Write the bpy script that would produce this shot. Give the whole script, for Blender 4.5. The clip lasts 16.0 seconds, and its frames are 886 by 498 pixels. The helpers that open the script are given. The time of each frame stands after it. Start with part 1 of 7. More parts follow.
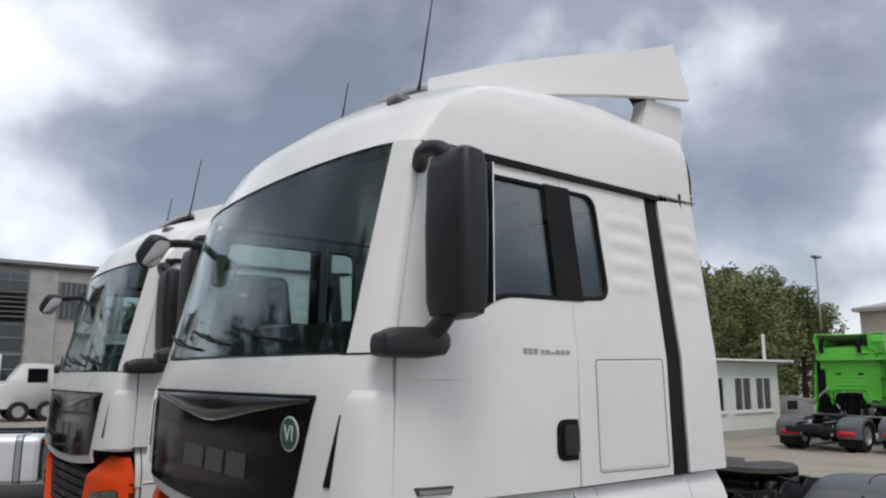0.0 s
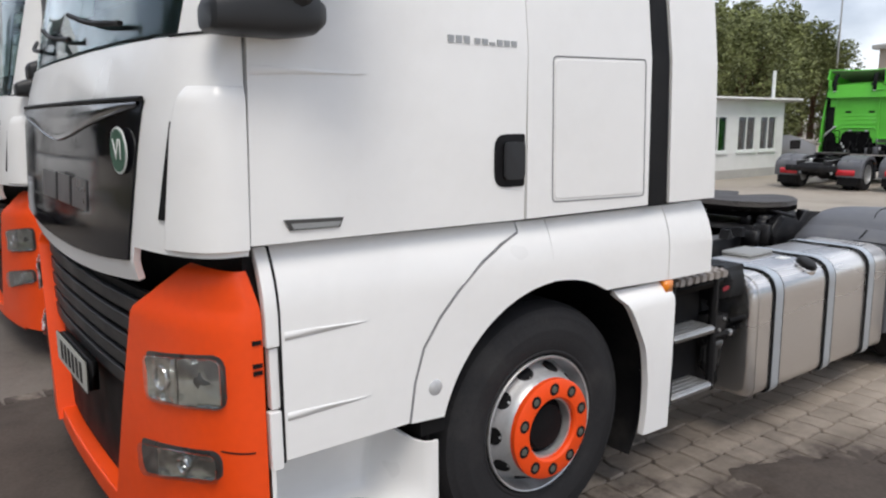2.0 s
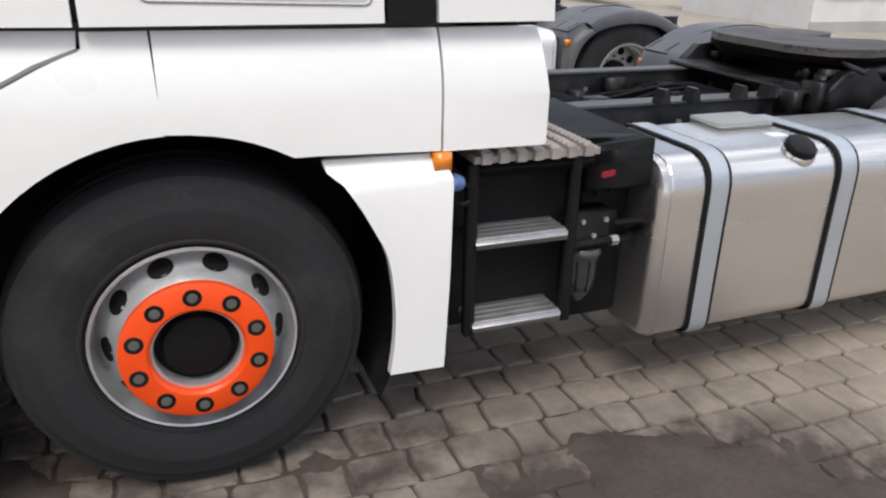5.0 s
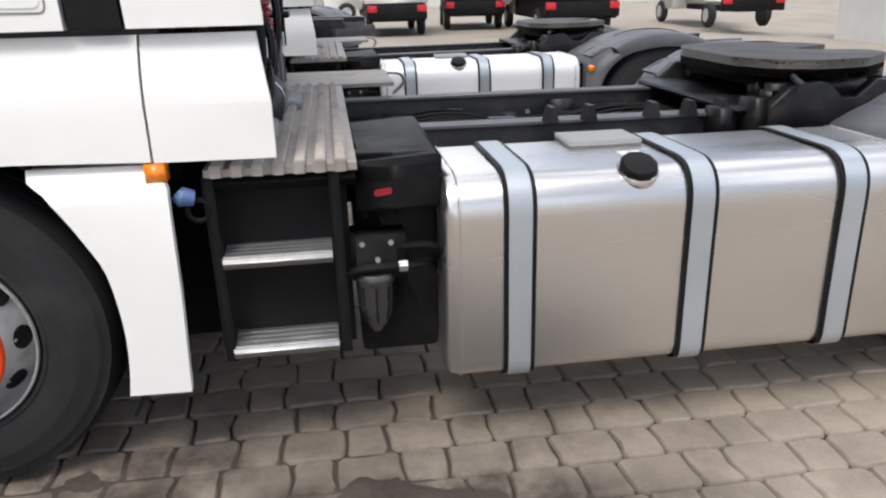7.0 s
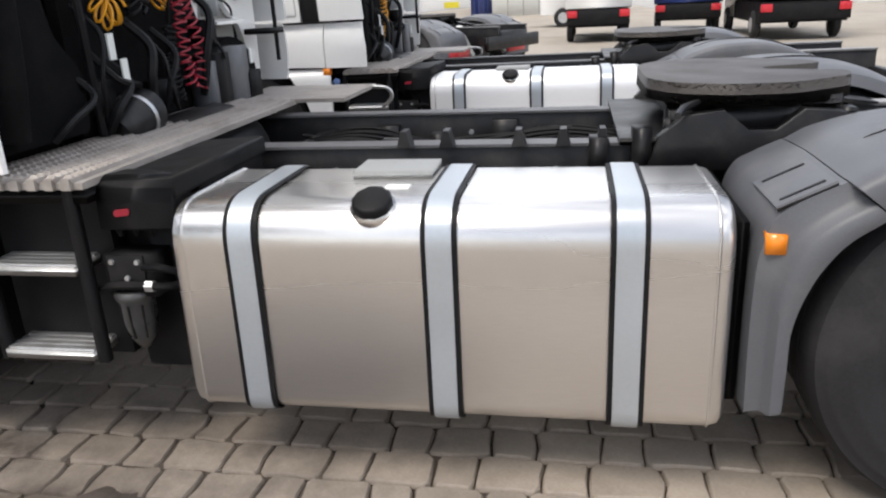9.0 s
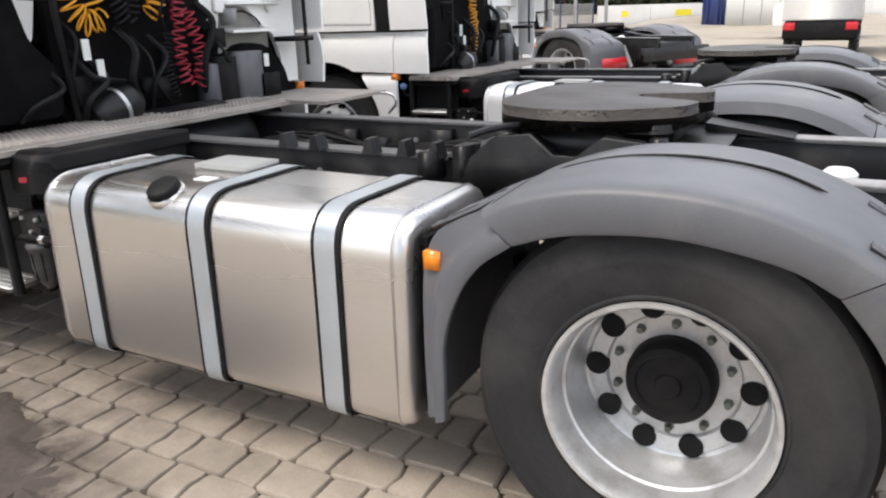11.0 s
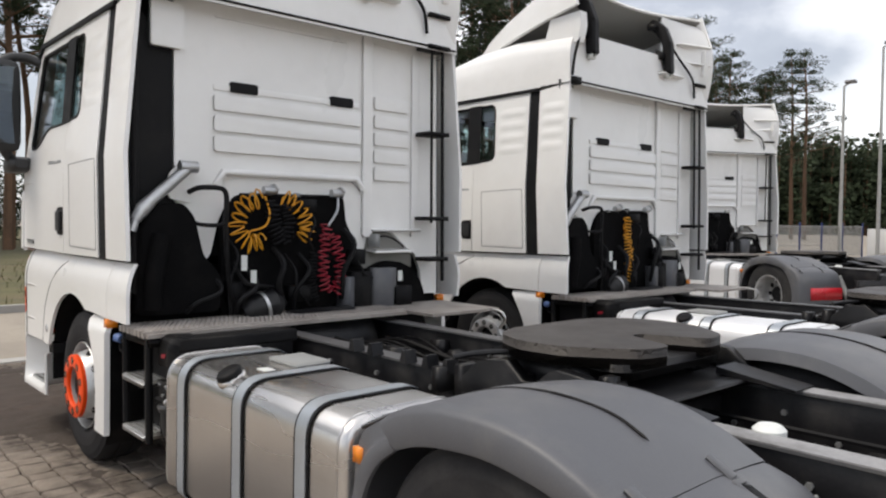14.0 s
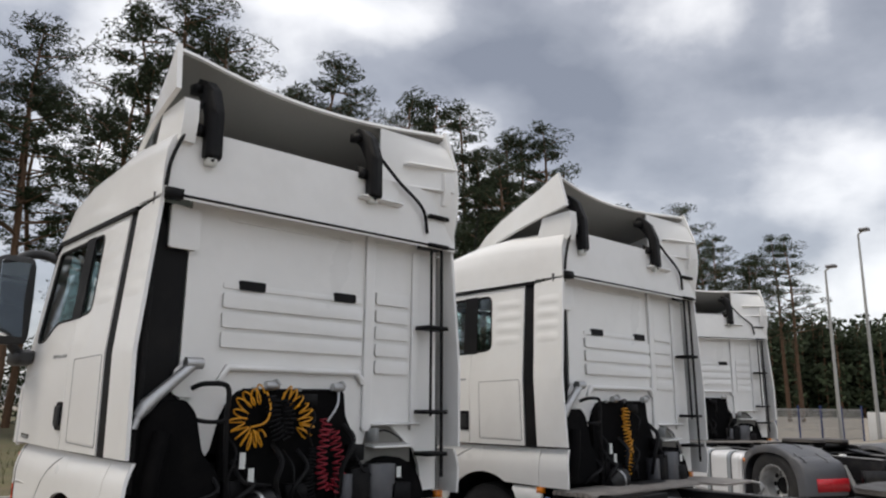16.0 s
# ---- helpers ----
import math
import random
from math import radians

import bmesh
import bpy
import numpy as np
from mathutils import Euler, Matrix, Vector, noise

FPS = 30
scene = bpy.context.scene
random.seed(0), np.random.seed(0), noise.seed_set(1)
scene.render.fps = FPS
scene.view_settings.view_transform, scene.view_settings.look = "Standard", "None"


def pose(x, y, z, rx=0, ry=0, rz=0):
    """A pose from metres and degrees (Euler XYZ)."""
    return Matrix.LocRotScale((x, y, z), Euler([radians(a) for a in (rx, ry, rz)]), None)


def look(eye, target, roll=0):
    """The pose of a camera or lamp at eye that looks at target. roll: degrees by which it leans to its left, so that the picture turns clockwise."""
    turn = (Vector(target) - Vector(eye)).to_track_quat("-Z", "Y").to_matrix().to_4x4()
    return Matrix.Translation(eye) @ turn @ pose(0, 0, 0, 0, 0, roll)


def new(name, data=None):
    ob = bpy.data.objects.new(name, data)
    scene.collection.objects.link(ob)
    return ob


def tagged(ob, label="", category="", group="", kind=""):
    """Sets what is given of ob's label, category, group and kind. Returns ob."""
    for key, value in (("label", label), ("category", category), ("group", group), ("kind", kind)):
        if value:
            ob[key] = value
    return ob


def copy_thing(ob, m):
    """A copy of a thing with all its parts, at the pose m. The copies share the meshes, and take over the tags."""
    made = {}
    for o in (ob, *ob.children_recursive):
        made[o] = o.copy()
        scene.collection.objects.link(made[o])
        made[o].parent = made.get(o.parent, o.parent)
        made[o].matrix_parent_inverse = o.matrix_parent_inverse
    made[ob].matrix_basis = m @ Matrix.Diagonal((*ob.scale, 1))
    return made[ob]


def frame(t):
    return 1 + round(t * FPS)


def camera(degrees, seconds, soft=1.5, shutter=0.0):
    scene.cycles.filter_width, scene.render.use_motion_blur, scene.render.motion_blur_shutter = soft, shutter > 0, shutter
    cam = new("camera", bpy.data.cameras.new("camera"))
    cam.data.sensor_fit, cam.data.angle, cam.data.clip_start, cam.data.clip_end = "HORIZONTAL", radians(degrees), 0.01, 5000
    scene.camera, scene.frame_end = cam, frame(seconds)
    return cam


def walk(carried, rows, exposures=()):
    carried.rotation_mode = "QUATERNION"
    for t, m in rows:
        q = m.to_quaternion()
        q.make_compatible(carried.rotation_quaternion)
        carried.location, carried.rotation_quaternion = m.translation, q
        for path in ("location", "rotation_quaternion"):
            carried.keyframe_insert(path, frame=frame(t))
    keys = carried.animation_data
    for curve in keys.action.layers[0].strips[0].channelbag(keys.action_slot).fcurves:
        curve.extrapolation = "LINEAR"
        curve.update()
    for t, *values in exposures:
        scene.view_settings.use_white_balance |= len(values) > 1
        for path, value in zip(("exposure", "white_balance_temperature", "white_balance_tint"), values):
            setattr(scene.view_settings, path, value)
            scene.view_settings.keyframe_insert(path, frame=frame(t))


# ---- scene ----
cam = camera(62.0, 16.0, soft=2.2)
EXPOSURES = [(0, 0.32, 6600, 10), (0.5, 0.44, 6600, 10), (1.5, 0.81, 6600, 11), (2.5, 0.79, 6620, 11), (3.2, 0.75, 6650, 11), (5, 1.02, 6700, 11), (8.5, 1.24, 6800, 11), (9.5, 1.38, 6850, 11), (12.8, 1.62, 7100, 11), (13.5, 1.18, 7100, 11), (14.2, 0.80, 7100, 11), (15, 0.60, 7100, 11), (16, 0.47, 7050, 11)]
PATH = [
    (0, (-2.688, -2.278, 1.763), (-1.483, -0.717, 2.101), 0.1),
    (0.5, (-2.581, -2.241, 1.755), (-1.375, -0.651, 1.887), -0.6),
    (1, (-2.404, -2.062, 1.72), (-1.163, -0.495, 1.661), -0.7),
    (1.5, (-2.217, -1.904, 1.657), (-0.943, -0.389, 1.37), -1.4),
    (2, (-1.916, -1.83, 1.622), (-0.722, -0.263, 1.277), -0.2),
    (2.5, (-1.647, -1.716, 1.553), (-0.541, -0.137, 1.021), 0.5),
    (3, (-1.399, -1.584, 1.52), (-0.354, -0.01, 0.865), 0.4),
    (3.5, (-1.066, -1.626, 1.479), (-0.148, 0.005, 0.773), -0.1),
    (4, (-0.753, -1.686, 1.482), (0.056, -0.022, 0.723), 0.7),
    (4.5, (-0.346, -1.708, 1.484), (0.384, -0.009, 0.721), 1.6),
    (5, (-0.02, -1.762, 1.469), (0.653, -0.043, 0.699), 1.5),
    (7.3, (1.323, -1.919, 1.364), (1.524, -0.045, 0.695), -1.2),
    (7.5, (1.468, -1.87, 1.372), (1.627, 0.007, 0.7), -1.0),
    (8, (1.782, -1.796, 1.39), (1.85, 0.08, 0.7), -1.4),
    (8.5, (2.168, -1.811, 1.392), (1.99, 0.07, 0.736), -2.2),
    (9, (2.511, -1.756, 1.363), (2.164, 0.105, 0.719), -2.8),
    (9.5, (2.823, -1.646, 1.373), (2.335, 0.182, 0.724), -3.2),
    (9.7, (2.96, -1.628, 1.375), (2.416, 0.189, 0.739), -3.1),
    (11.8, (4.281, -1.373, 1.36), (3.112, 0.15, 0.798), -1.5),
    (12, (4.353, -1.317, 1.354), (3.122, 0.167, 0.82), -1.5),
    (12.5, (4.538, -1.196, 1.38), (3.239, 0.25, 0.907), -0.3),
    (13, (4.734, -1.149, 1.423), (3.268, 0.179, 1.128), 1.4),
    (13.5, (4.825, -1.22, 1.47), (3.342, 0.112, 1.308), 1.3),
    (14, (4.871, -1.318, 1.501), (3.384, 0.017, 1.43), 0.6),
    (14.5, (4.901, -1.387, 1.496), (3.419, -0.045, 1.554), 0.8),
    (15, (4.907, -1.42, 1.567), (3.427, -0.085, 1.732), 1.1),
    (15.5, (4.911, -1.432, 1.583), (3.448, -0.1, 1.876), 0.9),
    (16, (4.927, -1.437, 1.585), (3.481, -0.118, 1.997), 0.6),
]
walk(cam, [(t, look(eye, target, roll)) for t, eye, target, roll in PATH], exposures=EXPOSURES)

# ---- world and light ----
SUN_EL, SUN_AZ = 58, 208
world = bpy.data.worlds.new("world")
scene.world = world
world.use_nodes = True
wn, wl = world.node_tree.nodes, world.node_tree.links
wn.clear()
w_out, w_bg = wn.new("ShaderNodeOutputWorld"), wn.new("ShaderNodeBackground")
w_sky = wn.new("ShaderNodeTexSky")
w_sky.sky_type, w_sky.sun_disc = "NISHITA", False
w_sky.sun_elevation, w_sky.sun_rotation = radians(SUN_EL), radians(SUN_AZ)
w_co, w_map = wn.new("ShaderNodeTexCoord"), wn.new("ShaderNodeMapping")
w_map.inputs["Scale"].default_value = (1.0, 1.0, 1.45)
w_map.inputs["Location"].default_value = (7.3, 2.1, 1.4)
w_map.inputs["Rotation"].default_value = (0.0, 0.0, radians(150))
w_n1, w_n2 = wn.new("ShaderNodeTexNoise"), wn.new("ShaderNodeTexNoise")
w_n1.inputs["Scale"].default_value, w_n1.inputs["Detail"].default_value, w_n1.inputs["Roughness"].default_value = 2.1, 8, 0.48
w_n2.inputs["Scale"].default_value, w_n2.inputs["Detail"].default_value = 4.2, 6
w_n1.inputs["Distortion"].default_value = 0.25
w_add = wn.new("ShaderNodeMath")
w_add.operation = "MULTIPLY_ADD"
w_add.inputs[1].default_value = 0.42
w_ramp = wn.new("ShaderNodeValToRGB")
els = w_ramp.color_ramp.elements
els[0].position, els[0].color = 0.545, (0.13, 0.145, 0.18, 1)
els[1].position, els[1].color = 0.92, (0.76, 0.79, 0.84, 1)
e = els.new(0.665)
e.color = (0.23, 0.25, 0.295, 1)
e = els.new(0.765)
e.color = (0.49, 0.515, 0.56, 1)
w_mix = wn.new("ShaderNodeMix")
w_mix.data_type, w_mix.blend_type = "RGBA", "ADD"
w_mix.inputs["Factor"].default_value = 0.02
wl.new(w_co.outputs["Generated"], w_map.inputs["Vector"])
wl.new(w_map.outputs[0], w_n1.inputs["Vector"])
wl.new(w_map.outputs[0], w_n2.inputs["Vector"])
wl.new(w_n2.outputs["Fac"], w_add.inputs[0])
wl.new(w_n1.outputs["Fac"], w_add.inputs[2])
w_sep, w_inv, w_pow, w_low = wn.new("ShaderNodeSeparateXYZ"), wn.new("ShaderNodeMath"), wn.new("ShaderNodeMath"), wn.new("ShaderNodeMath")
w_inv.operation, w_pow.operation, w_low.operation = "SUBTRACT", "POWER", "MULTIPLY_ADD"
w_inv.inputs[0].default_value, w_inv.use_clamp = 1.0, True
w_pow.inputs[1].default_value, w_low.inputs[1].default_value = 4.0, -0.07
wl.new(w_co.outputs["Generated"], w_sep.inputs[0])
wl.new(w_sep.outputs["Z"], w_inv.inputs[1])
wl.new(w_inv.outputs[0], w_pow.inputs[0])
wl.new(w_pow.outputs[0], w_low.inputs[0])
wl.new(w_add.outputs[0], w_low.inputs[2])
wl.new(w_low.outputs[0], w_ramp.inputs["Fac"])
wl.new(w_ramp.outputs["Color"], w_mix.inputs[6])
wl.new(w_sky.outputs["Color"], w_mix.inputs[7])
wl.new(w_mix.outputs[2], w_bg.inputs["Color"])
w_bg.inputs["Strength"].default_value = 1.18
wl.new(w_bg.outputs[0], w_out.inputs["Surface"])

sun = new("sun", bpy.data.lights.new("sun", "SUN"))
sun.data.energy, sun.data.angle, sun.data.color = 1.1, radians(25), (1.0, 0.95, 0.87)
sun.matrix_basis = pose(0, 0, 30, 90 - SUN_EL, 0, 180 - SUN_AZ)


# ---- materials ----
def material(name, color, rough=0.5, metal=0.0, vary=0.08, scale=3.0, fine=60.0, bump=0.0, coat=0.0, dirt=None, dirt_scale=1.5, dirt_amount=0.0, spec=0.5, stretch=(1, 1, 1), random_tint=0.0, dark_spots=(), spot_color=(0, 0, 0)):
    """Procedural surface with variation at a large and a fine scale, optional dirt blotches and fine relief."""
    m = bpy.data.materials.new(name)
    m.use_nodes = True
    n, l = m.node_tree.nodes, m.node_tree.links
    b = n["Principled BSDF"]
    b.inputs["Metallic"].default_value = metal
    b.inputs["Coat Weight"].default_value = coat
    b.inputs["Coat Roughness"].default_value = 0.06
    b.inputs["Specular IOR Level"].default_value = spec
    co, mp = n.new("ShaderNodeTexCoord"), n.new("ShaderNodeMapping")
    mp.inputs["Scale"].default_value = stretch
    l.new(co.outputs["Object"], mp.inputs["Vector"])
    big, small = n.new("ShaderNodeTexNoise"), n.new("ShaderNodeTexNoise")
    big.inputs["Scale"].default_value, big.inputs["Detail"].default_value = scale, 4
    small.inputs["Scale"].default_value, small.inputs["Detail"].default_value = fine, 3
    for t in (big, small):
        l.new(mp.outputs[0], t.inputs["Vector"])
    mean = n.new("ShaderNodeMath")
    mean.operation = "MULTIPLY_ADD"
    mean.inputs[1].default_value = 0.6
    l.new(small.outputs["Fac"], mean.inputs[0])
    l.new(big.outputs["Fac"], mean.inputs[2])
    rng = n.new("ShaderNodeMapRange")
    rng.inputs["From Min"].default_value, rng.inputs["From Max"].default_value = 0.5, 1.1
    rng.inputs["To Min"].default_value, rng.inputs["To Max"].default_value = 1 - vary, 1 + vary
    l.new(mean.outputs[0], rng.inputs["Value"])
    mul = n.new("ShaderNodeVectorMath")
    mul.operation = "SCALE"
    mul.inputs[0].default_value = color
    l.new(rng.outputs[0], mul.inputs["Scale"])
    out = mul.outputs[0]
    if random_tint:
        info, rr = n.new("ShaderNodeObjectInfo"), n.new("ShaderNodeMapRange")
        geo = n.new("ShaderNodeNewGeometry")
        add = n.new("ShaderNodeMath")
        l.new(info.outputs["Random"], add.inputs[0])
        l.new(geo.outputs["Random Per Island"], add.inputs[1])
        fr = n.new("ShaderNodeMath")
        fr.operation = "FRACT"
        l.new(add.outputs[0], fr.inputs[0])
        rr.inputs["To Min"].default_value, rr.inputs["To Max"].default_value = 1 - random_tint, 1 + random_tint
        l.new(fr.outputs[0], rr.inputs["Value"])
        m2 = n.new("ShaderNodeVectorMath")
        m2.operation = "SCALE"
        l.new(out, m2.inputs[0])
        l.new(rr.outputs[0], m2.inputs["Scale"])
        out = m2.outputs[0]
    if dirt:
        spot, ramp, mix = n.new("ShaderNodeTexNoise"), n.new("ShaderNodeMapRange"), n.new("ShaderNodeMix")
        spot.inputs["Scale"].default_value, spot.inputs["Detail"].default_value, spot.inputs["Roughness"].default_value = dirt_scale, 8, 0.65
        world_co = n.new("ShaderNodeNewGeometry")
        l.new(world_co.outputs["Position"], spot.inputs["Vector"])
        ramp.inputs["From Min"].default_value, ramp.inputs["From Max"].default_value = 0.48, 0.68
        ramp.inputs["To Max"].default_value = dirt_amount
        l.new(spot.outputs["Fac"], ramp.inputs["Value"])
        mix.data_type = "RGBA"
        mix.inputs[7].default_value = (*dirt, 1)
        l.new(ramp.outputs[0], mix.inputs["Factor"])
        l.new(out, mix.inputs[6])
        out = mix.outputs[2]
    if dark_spots:
        # trodden soil and painted shade: soft-edged ellipses on the ground, broken up by noise
        pos, top = n.new("ShaderNodeNewGeometry"), None
        for cx, cy, rx, ry, a in dark_spots:
            sub, sc, ln, mr = n.new("ShaderNodeVectorMath"), n.new("ShaderNodeVectorMath"), n.new("ShaderNodeVectorMath"), n.new("ShaderNodeMapRange")
            sub.operation, sc.operation, ln.operation, mr.interpolation_type = "SUBTRACT", "MULTIPLY", "LENGTH", "SMOOTHSTEP"
            sub.inputs[1].default_value, sc.inputs[1].default_value = (cx, cy, 0), (1 / rx, 1 / ry, 0)
            mr.inputs["From Min"].default_value, mr.inputs["From Max"].default_value = 0.70, 1.75
            mr.inputs["To Min"].default_value, mr.inputs["To Max"].default_value = a, 0.0
            l.new(pos.outputs["Position"], sub.inputs[0])
            l.new(sub.outputs[0], sc.inputs[0])
            l.new(sc.outputs[0], ln.inputs[0])
            l.new(ln.outputs["Value"], mr.inputs["Value"])
            if top is None:
                top = mr.outputs[0]
            else:
                mx = n.new("ShaderNodeMath")
                mx.operation = "MAXIMUM"
                l.new(top, mx.inputs[0])
                l.new(mr.outputs[0], mx.inputs[1])
                top = mx.outputs[0]
        rag, rg2, mm, mix2 = n.new("ShaderNodeTexNoise"), n.new("ShaderNodeMapRange"), n.new("ShaderNodeMath"), n.new("ShaderNodeMix")
        rag.inputs["Scale"].default_value, rag.inputs["Detail"].default_value, rag.inputs["Roughness"].default_value = 7.0, 6, 0.6
        l.new(pos.outputs["Position"], rag.inputs["Vector"])
        rg2.inputs["From Min"].default_value, rg2.inputs["From Max"].default_value = 0.3, 0.7
        rg2.inputs["To Min"].default_value, rg2.inputs["To Max"].default_value = 0.35, 1.35
        l.new(rag.outputs["Fac"], rg2.inputs["Value"])
        mm.operation, mm.use_clamp = "MULTIPLY", True
        l.new(top, mm.inputs[0])
        l.new(rg2.outputs[0], mm.inputs[1])
        mix2.data_type = "RGBA"
        mix2.inputs[7].default_value = (*spot_color, 1)
        l.new(mm.outputs[0], mix2.inputs["Factor"])
        l.new(out, mix2.inputs[6])
        out = mix2.outputs[2]
    l.new(out, b.inputs["Base Color"])
    rr = n.new("ShaderNodeMapRange")
    rr.inputs["From Min"].default_value, rr.inputs["From Max"].default_value = 0.3, 0.7
    rr.inputs["To Min"].default_value, rr.inputs["To Max"].default_value = max(rough - 0.08, 0.02), min(rough + 0.08, 1)
    l.new(big.outputs["Fac"], rr.inputs["Value"])
    l.new(rr.outputs[0], b.inputs["Roughness"])
    if bump:
        bp = n.new("ShaderNodeBump")
        bp.inputs["Strength"].default_value, bp.inputs["Distance"].default_value = 1.0, bump
        l.new(mean.outputs[0], bp.inputs["Height"])
        l.new(bp.outputs[0], b.inputs["Normal"])
    return m


def glass(name, tint, sheen=0.06, steep=4.4):
    """Thin pane: tinted see-through with a mirror sheen that grows towards grazing angles."""
    m = bpy.data.materials.new(name)
    m.use_nodes = True
    n, l = m.node_tree.nodes, m.node_tree.links
    n.remove(n["Principled BSDF"])
    tr, gl, mx, lw = n.new("ShaderNodeBsdfTransparent"), n.new("ShaderNodeBsdfGlossy"), n.new("ShaderNodeMixShader"), n.new("ShaderNodeLayerWeight")
    pw, rg = n.new("ShaderNodeMath"), n.new("ShaderNodeMapRange")
    tr.inputs["Color"].default_value = (*tint, 1)
    gl.inputs["Roughness"].default_value = 0.03
    gl.inputs["Color"].default_value = (0.97, 0.98, 1.0, 1)
    lw.inputs["Blend"].default_value = 0.5
    pw.operation = "POWER"
    pw.inputs[1].default_value = steep
    rg.inputs["To Min"].default_value = sheen
    l.new(lw.outputs["Facing"], pw.inputs[0])
    l.new(pw.outputs[0], rg.inputs["Value"])
    l.new(rg.outputs[0], mx.inputs[0])
    l.new(tr.outputs[0], mx.inputs[1])
    l.new(gl.outputs[0], mx.inputs[2])
    l.new(mx.outputs[0], n["Material Output"].inputs["Surface"])
    return m


WHITE = material("white_paint", (0.86, 0.86, 0.85), 0.34, vary=0.025, scale=1.2, fine=9, coat=0.5, dirt=(0.5, 0.49, 0.46), dirt_scale=2.2, dirt_amount=0.10)
ORANGE = material("orange_paint", (0.88, 0.075, 0.006), 0.42, vary=0.06, scale=3, fine=40, coat=0.1, spec=0.35)
GREEN = material("green_paint", (0.13, 0.62, 0.06), 0.35, vary=0.06, coat=0.4)
RED = material("red_paint", (0.50, 0.025, 0.03), 0.35, vary=0.06, coat=0.4)
BLUE = material("blue_paint", (0.022, 0.04, 0.16), 0.35, vary=0.06, coat=0.4)
BLACK = material("black_plastic", (0.008, 0.008, 0.009), 0.55, spec=0.17, vary=0.25, scale=6, fine=150, bump=0.0006, dirt=(0.04, 0.037, 0.034), dirt_scale=5, dirt_amount=0.18)
SOOT = material("black_chassis_paint", (0.008, 0.008, 0.009), 0.6, spec=0.13, vary=0.3, scale=5, fine=60, bump=0.001, dirt=(0.06, 0.055, 0.05), dirt_scale=4, dirt_amount=0.22)
MIRROR_SHELL = material("mirror_shell_plastic", (0.017, 0.018, 0.020), 0.45, vary=0.1, scale=5, fine=200, bump=0.0004)
GLOSS = material("gloss_black_grille", (0.006, 0.006, 0.008), 0.08, vary=0.1, coat=0.0, spec=0.14)
RUBBER = material("tyre_rubber", (0.024, 0.024, 0.026), 0.78, spec=0.22, vary=0.22, scale=4, fine=90, bump=0.0012, dirt=(0.085, 0.082, 0.078), dirt_scale=2.2, dirt_amount=0.36)
FENDER = material("grey_fender_plastic", (0.098, 0.102, 0.114), 0.47, vary=0.12, scale=3, fine=180, bump=0.0005, dirt=(0.22, 0.21, 0.19), dirt_scale=2.5, dirt_amount=0.3)
STEEL = material("galvanised_steel", (0.55, 0.56, 0.57), 0.42, metal=0.85, vary=0.12, scale=8, fine=90, bump=0.0004, dirt=(0.18, 0.15, 0.12), dirt_scale=6, dirt_amount=0.25)
RIM = material("silver_rim_paint", (0.56, 0.57, 0.58), 0.40, metal=0.55, vary=0.10, scale=10, fine=120, dirt=(0.16, 0.14, 0.12), dirt_scale=9, dirt_amount=0.45)
ALU = material("brushed_aluminium_tank", (0.69, 0.675, 0.66), 0.29, metal=0.95, vary=0.05, scale=1.6, fine=160, bump=0.0, stretch=(0.12, 1.4, 1.4))
# paler and less metallic, so the colour carries the bright sky reflection
ALUSKYLIT = material("skylit_aluminium_tank", (0.84, 0.85, 0.87), 0.45, metal=0.35, vary=0.05, scale=1.6, fine=160, stretch=(0.12, 1.4, 1.4))
STRAP = material("steel_tank_strap", (0.47, 0.51, 0.55), 0.38, metal=0.6, vary=0.05, fine=80)
TREAD = material("aluminium_tread_plate", (0.36, 0.33, 0.305), 0.6, metal=0.3, vary=0.15, scale=6, fine=70, bump=0.001, dirt=(0.16, 0.13, 0.11), dirt_scale=5, dirt_amount=0.5)
STEPGREY = material("grey_step_tread", (0.28, 0.29, 0.29), 0.6, vary=0.15, fine=120, bump=0.0008)
CHROME = material("chrome", (0.75, 0.75, 0.76), 0.12, metal=1.0, vary=0.03)
SILVER = material("silver_lettering", (0.42, 0.43, 0.44), 0.35, metal=0.35, vary=0.05)
DARKCHROME = material("dark_chrome", (0.13, 0.132, 0.14), 0.14, metal=0.9, vary=0.05)
LAMPBACK = material("lamp_reflector", (0.62, 0.64, 0.62), 0.12, metal=1.0, vary=0.04, scale=14, fine=60)
BEZEL = material("lamp_bezel", (0.05, 0.05, 0.05), 0.3, vary=0.2, scale=8, fine=60, coat=0.3)
EMBLEM = material("dark_emblem", (0.11, 0.11, 0.115), 0.3, metal=0.6, vary=0.1)
VALVEBLUE = material("blue_valve_plastic", (0.10, 0.17, 0.36), 0.4, vary=0.15)
AMBER = material("amber_lens", (0.85, 0.24, 0.01), 0.25, vary=0.08, fine=200, coat=0.5)
REDLENS = material("red_lamp_lens", (0.55, 0.018, 0.03), 0.3, vary=0.1, fine=150, coat=0.2)
CLEAR = material("clear_lens", (0.45, 0.46, 0.47), 0.15, vary=0.2, fine=80, coat=0.8)
YELLOWHOSE = material("yellow_air_hose", (0.66, 0.29, 0.01), 0.4, vary=0.08)
GREASE = material("greasy_coupling_steel", (0.050, 0.044, 0.041), 0.55, metal=0.15, vary=0.3, scale=5, fine=70, bump=0.0014, dirt=(0.026, 0.023, 0.021), dirt_scale=5, dirt_amount=0.6)
CHASSIS = material("dusty_chassis_paint", (0.009, 0.009, 0.0105), 0.42, spec=0.35, vary=0.35, scale=6, fine=70, bump=0.0012, dirt=(0.07, 0.065, 0.06), dirt_scale=6, dirt_amount=0.3)
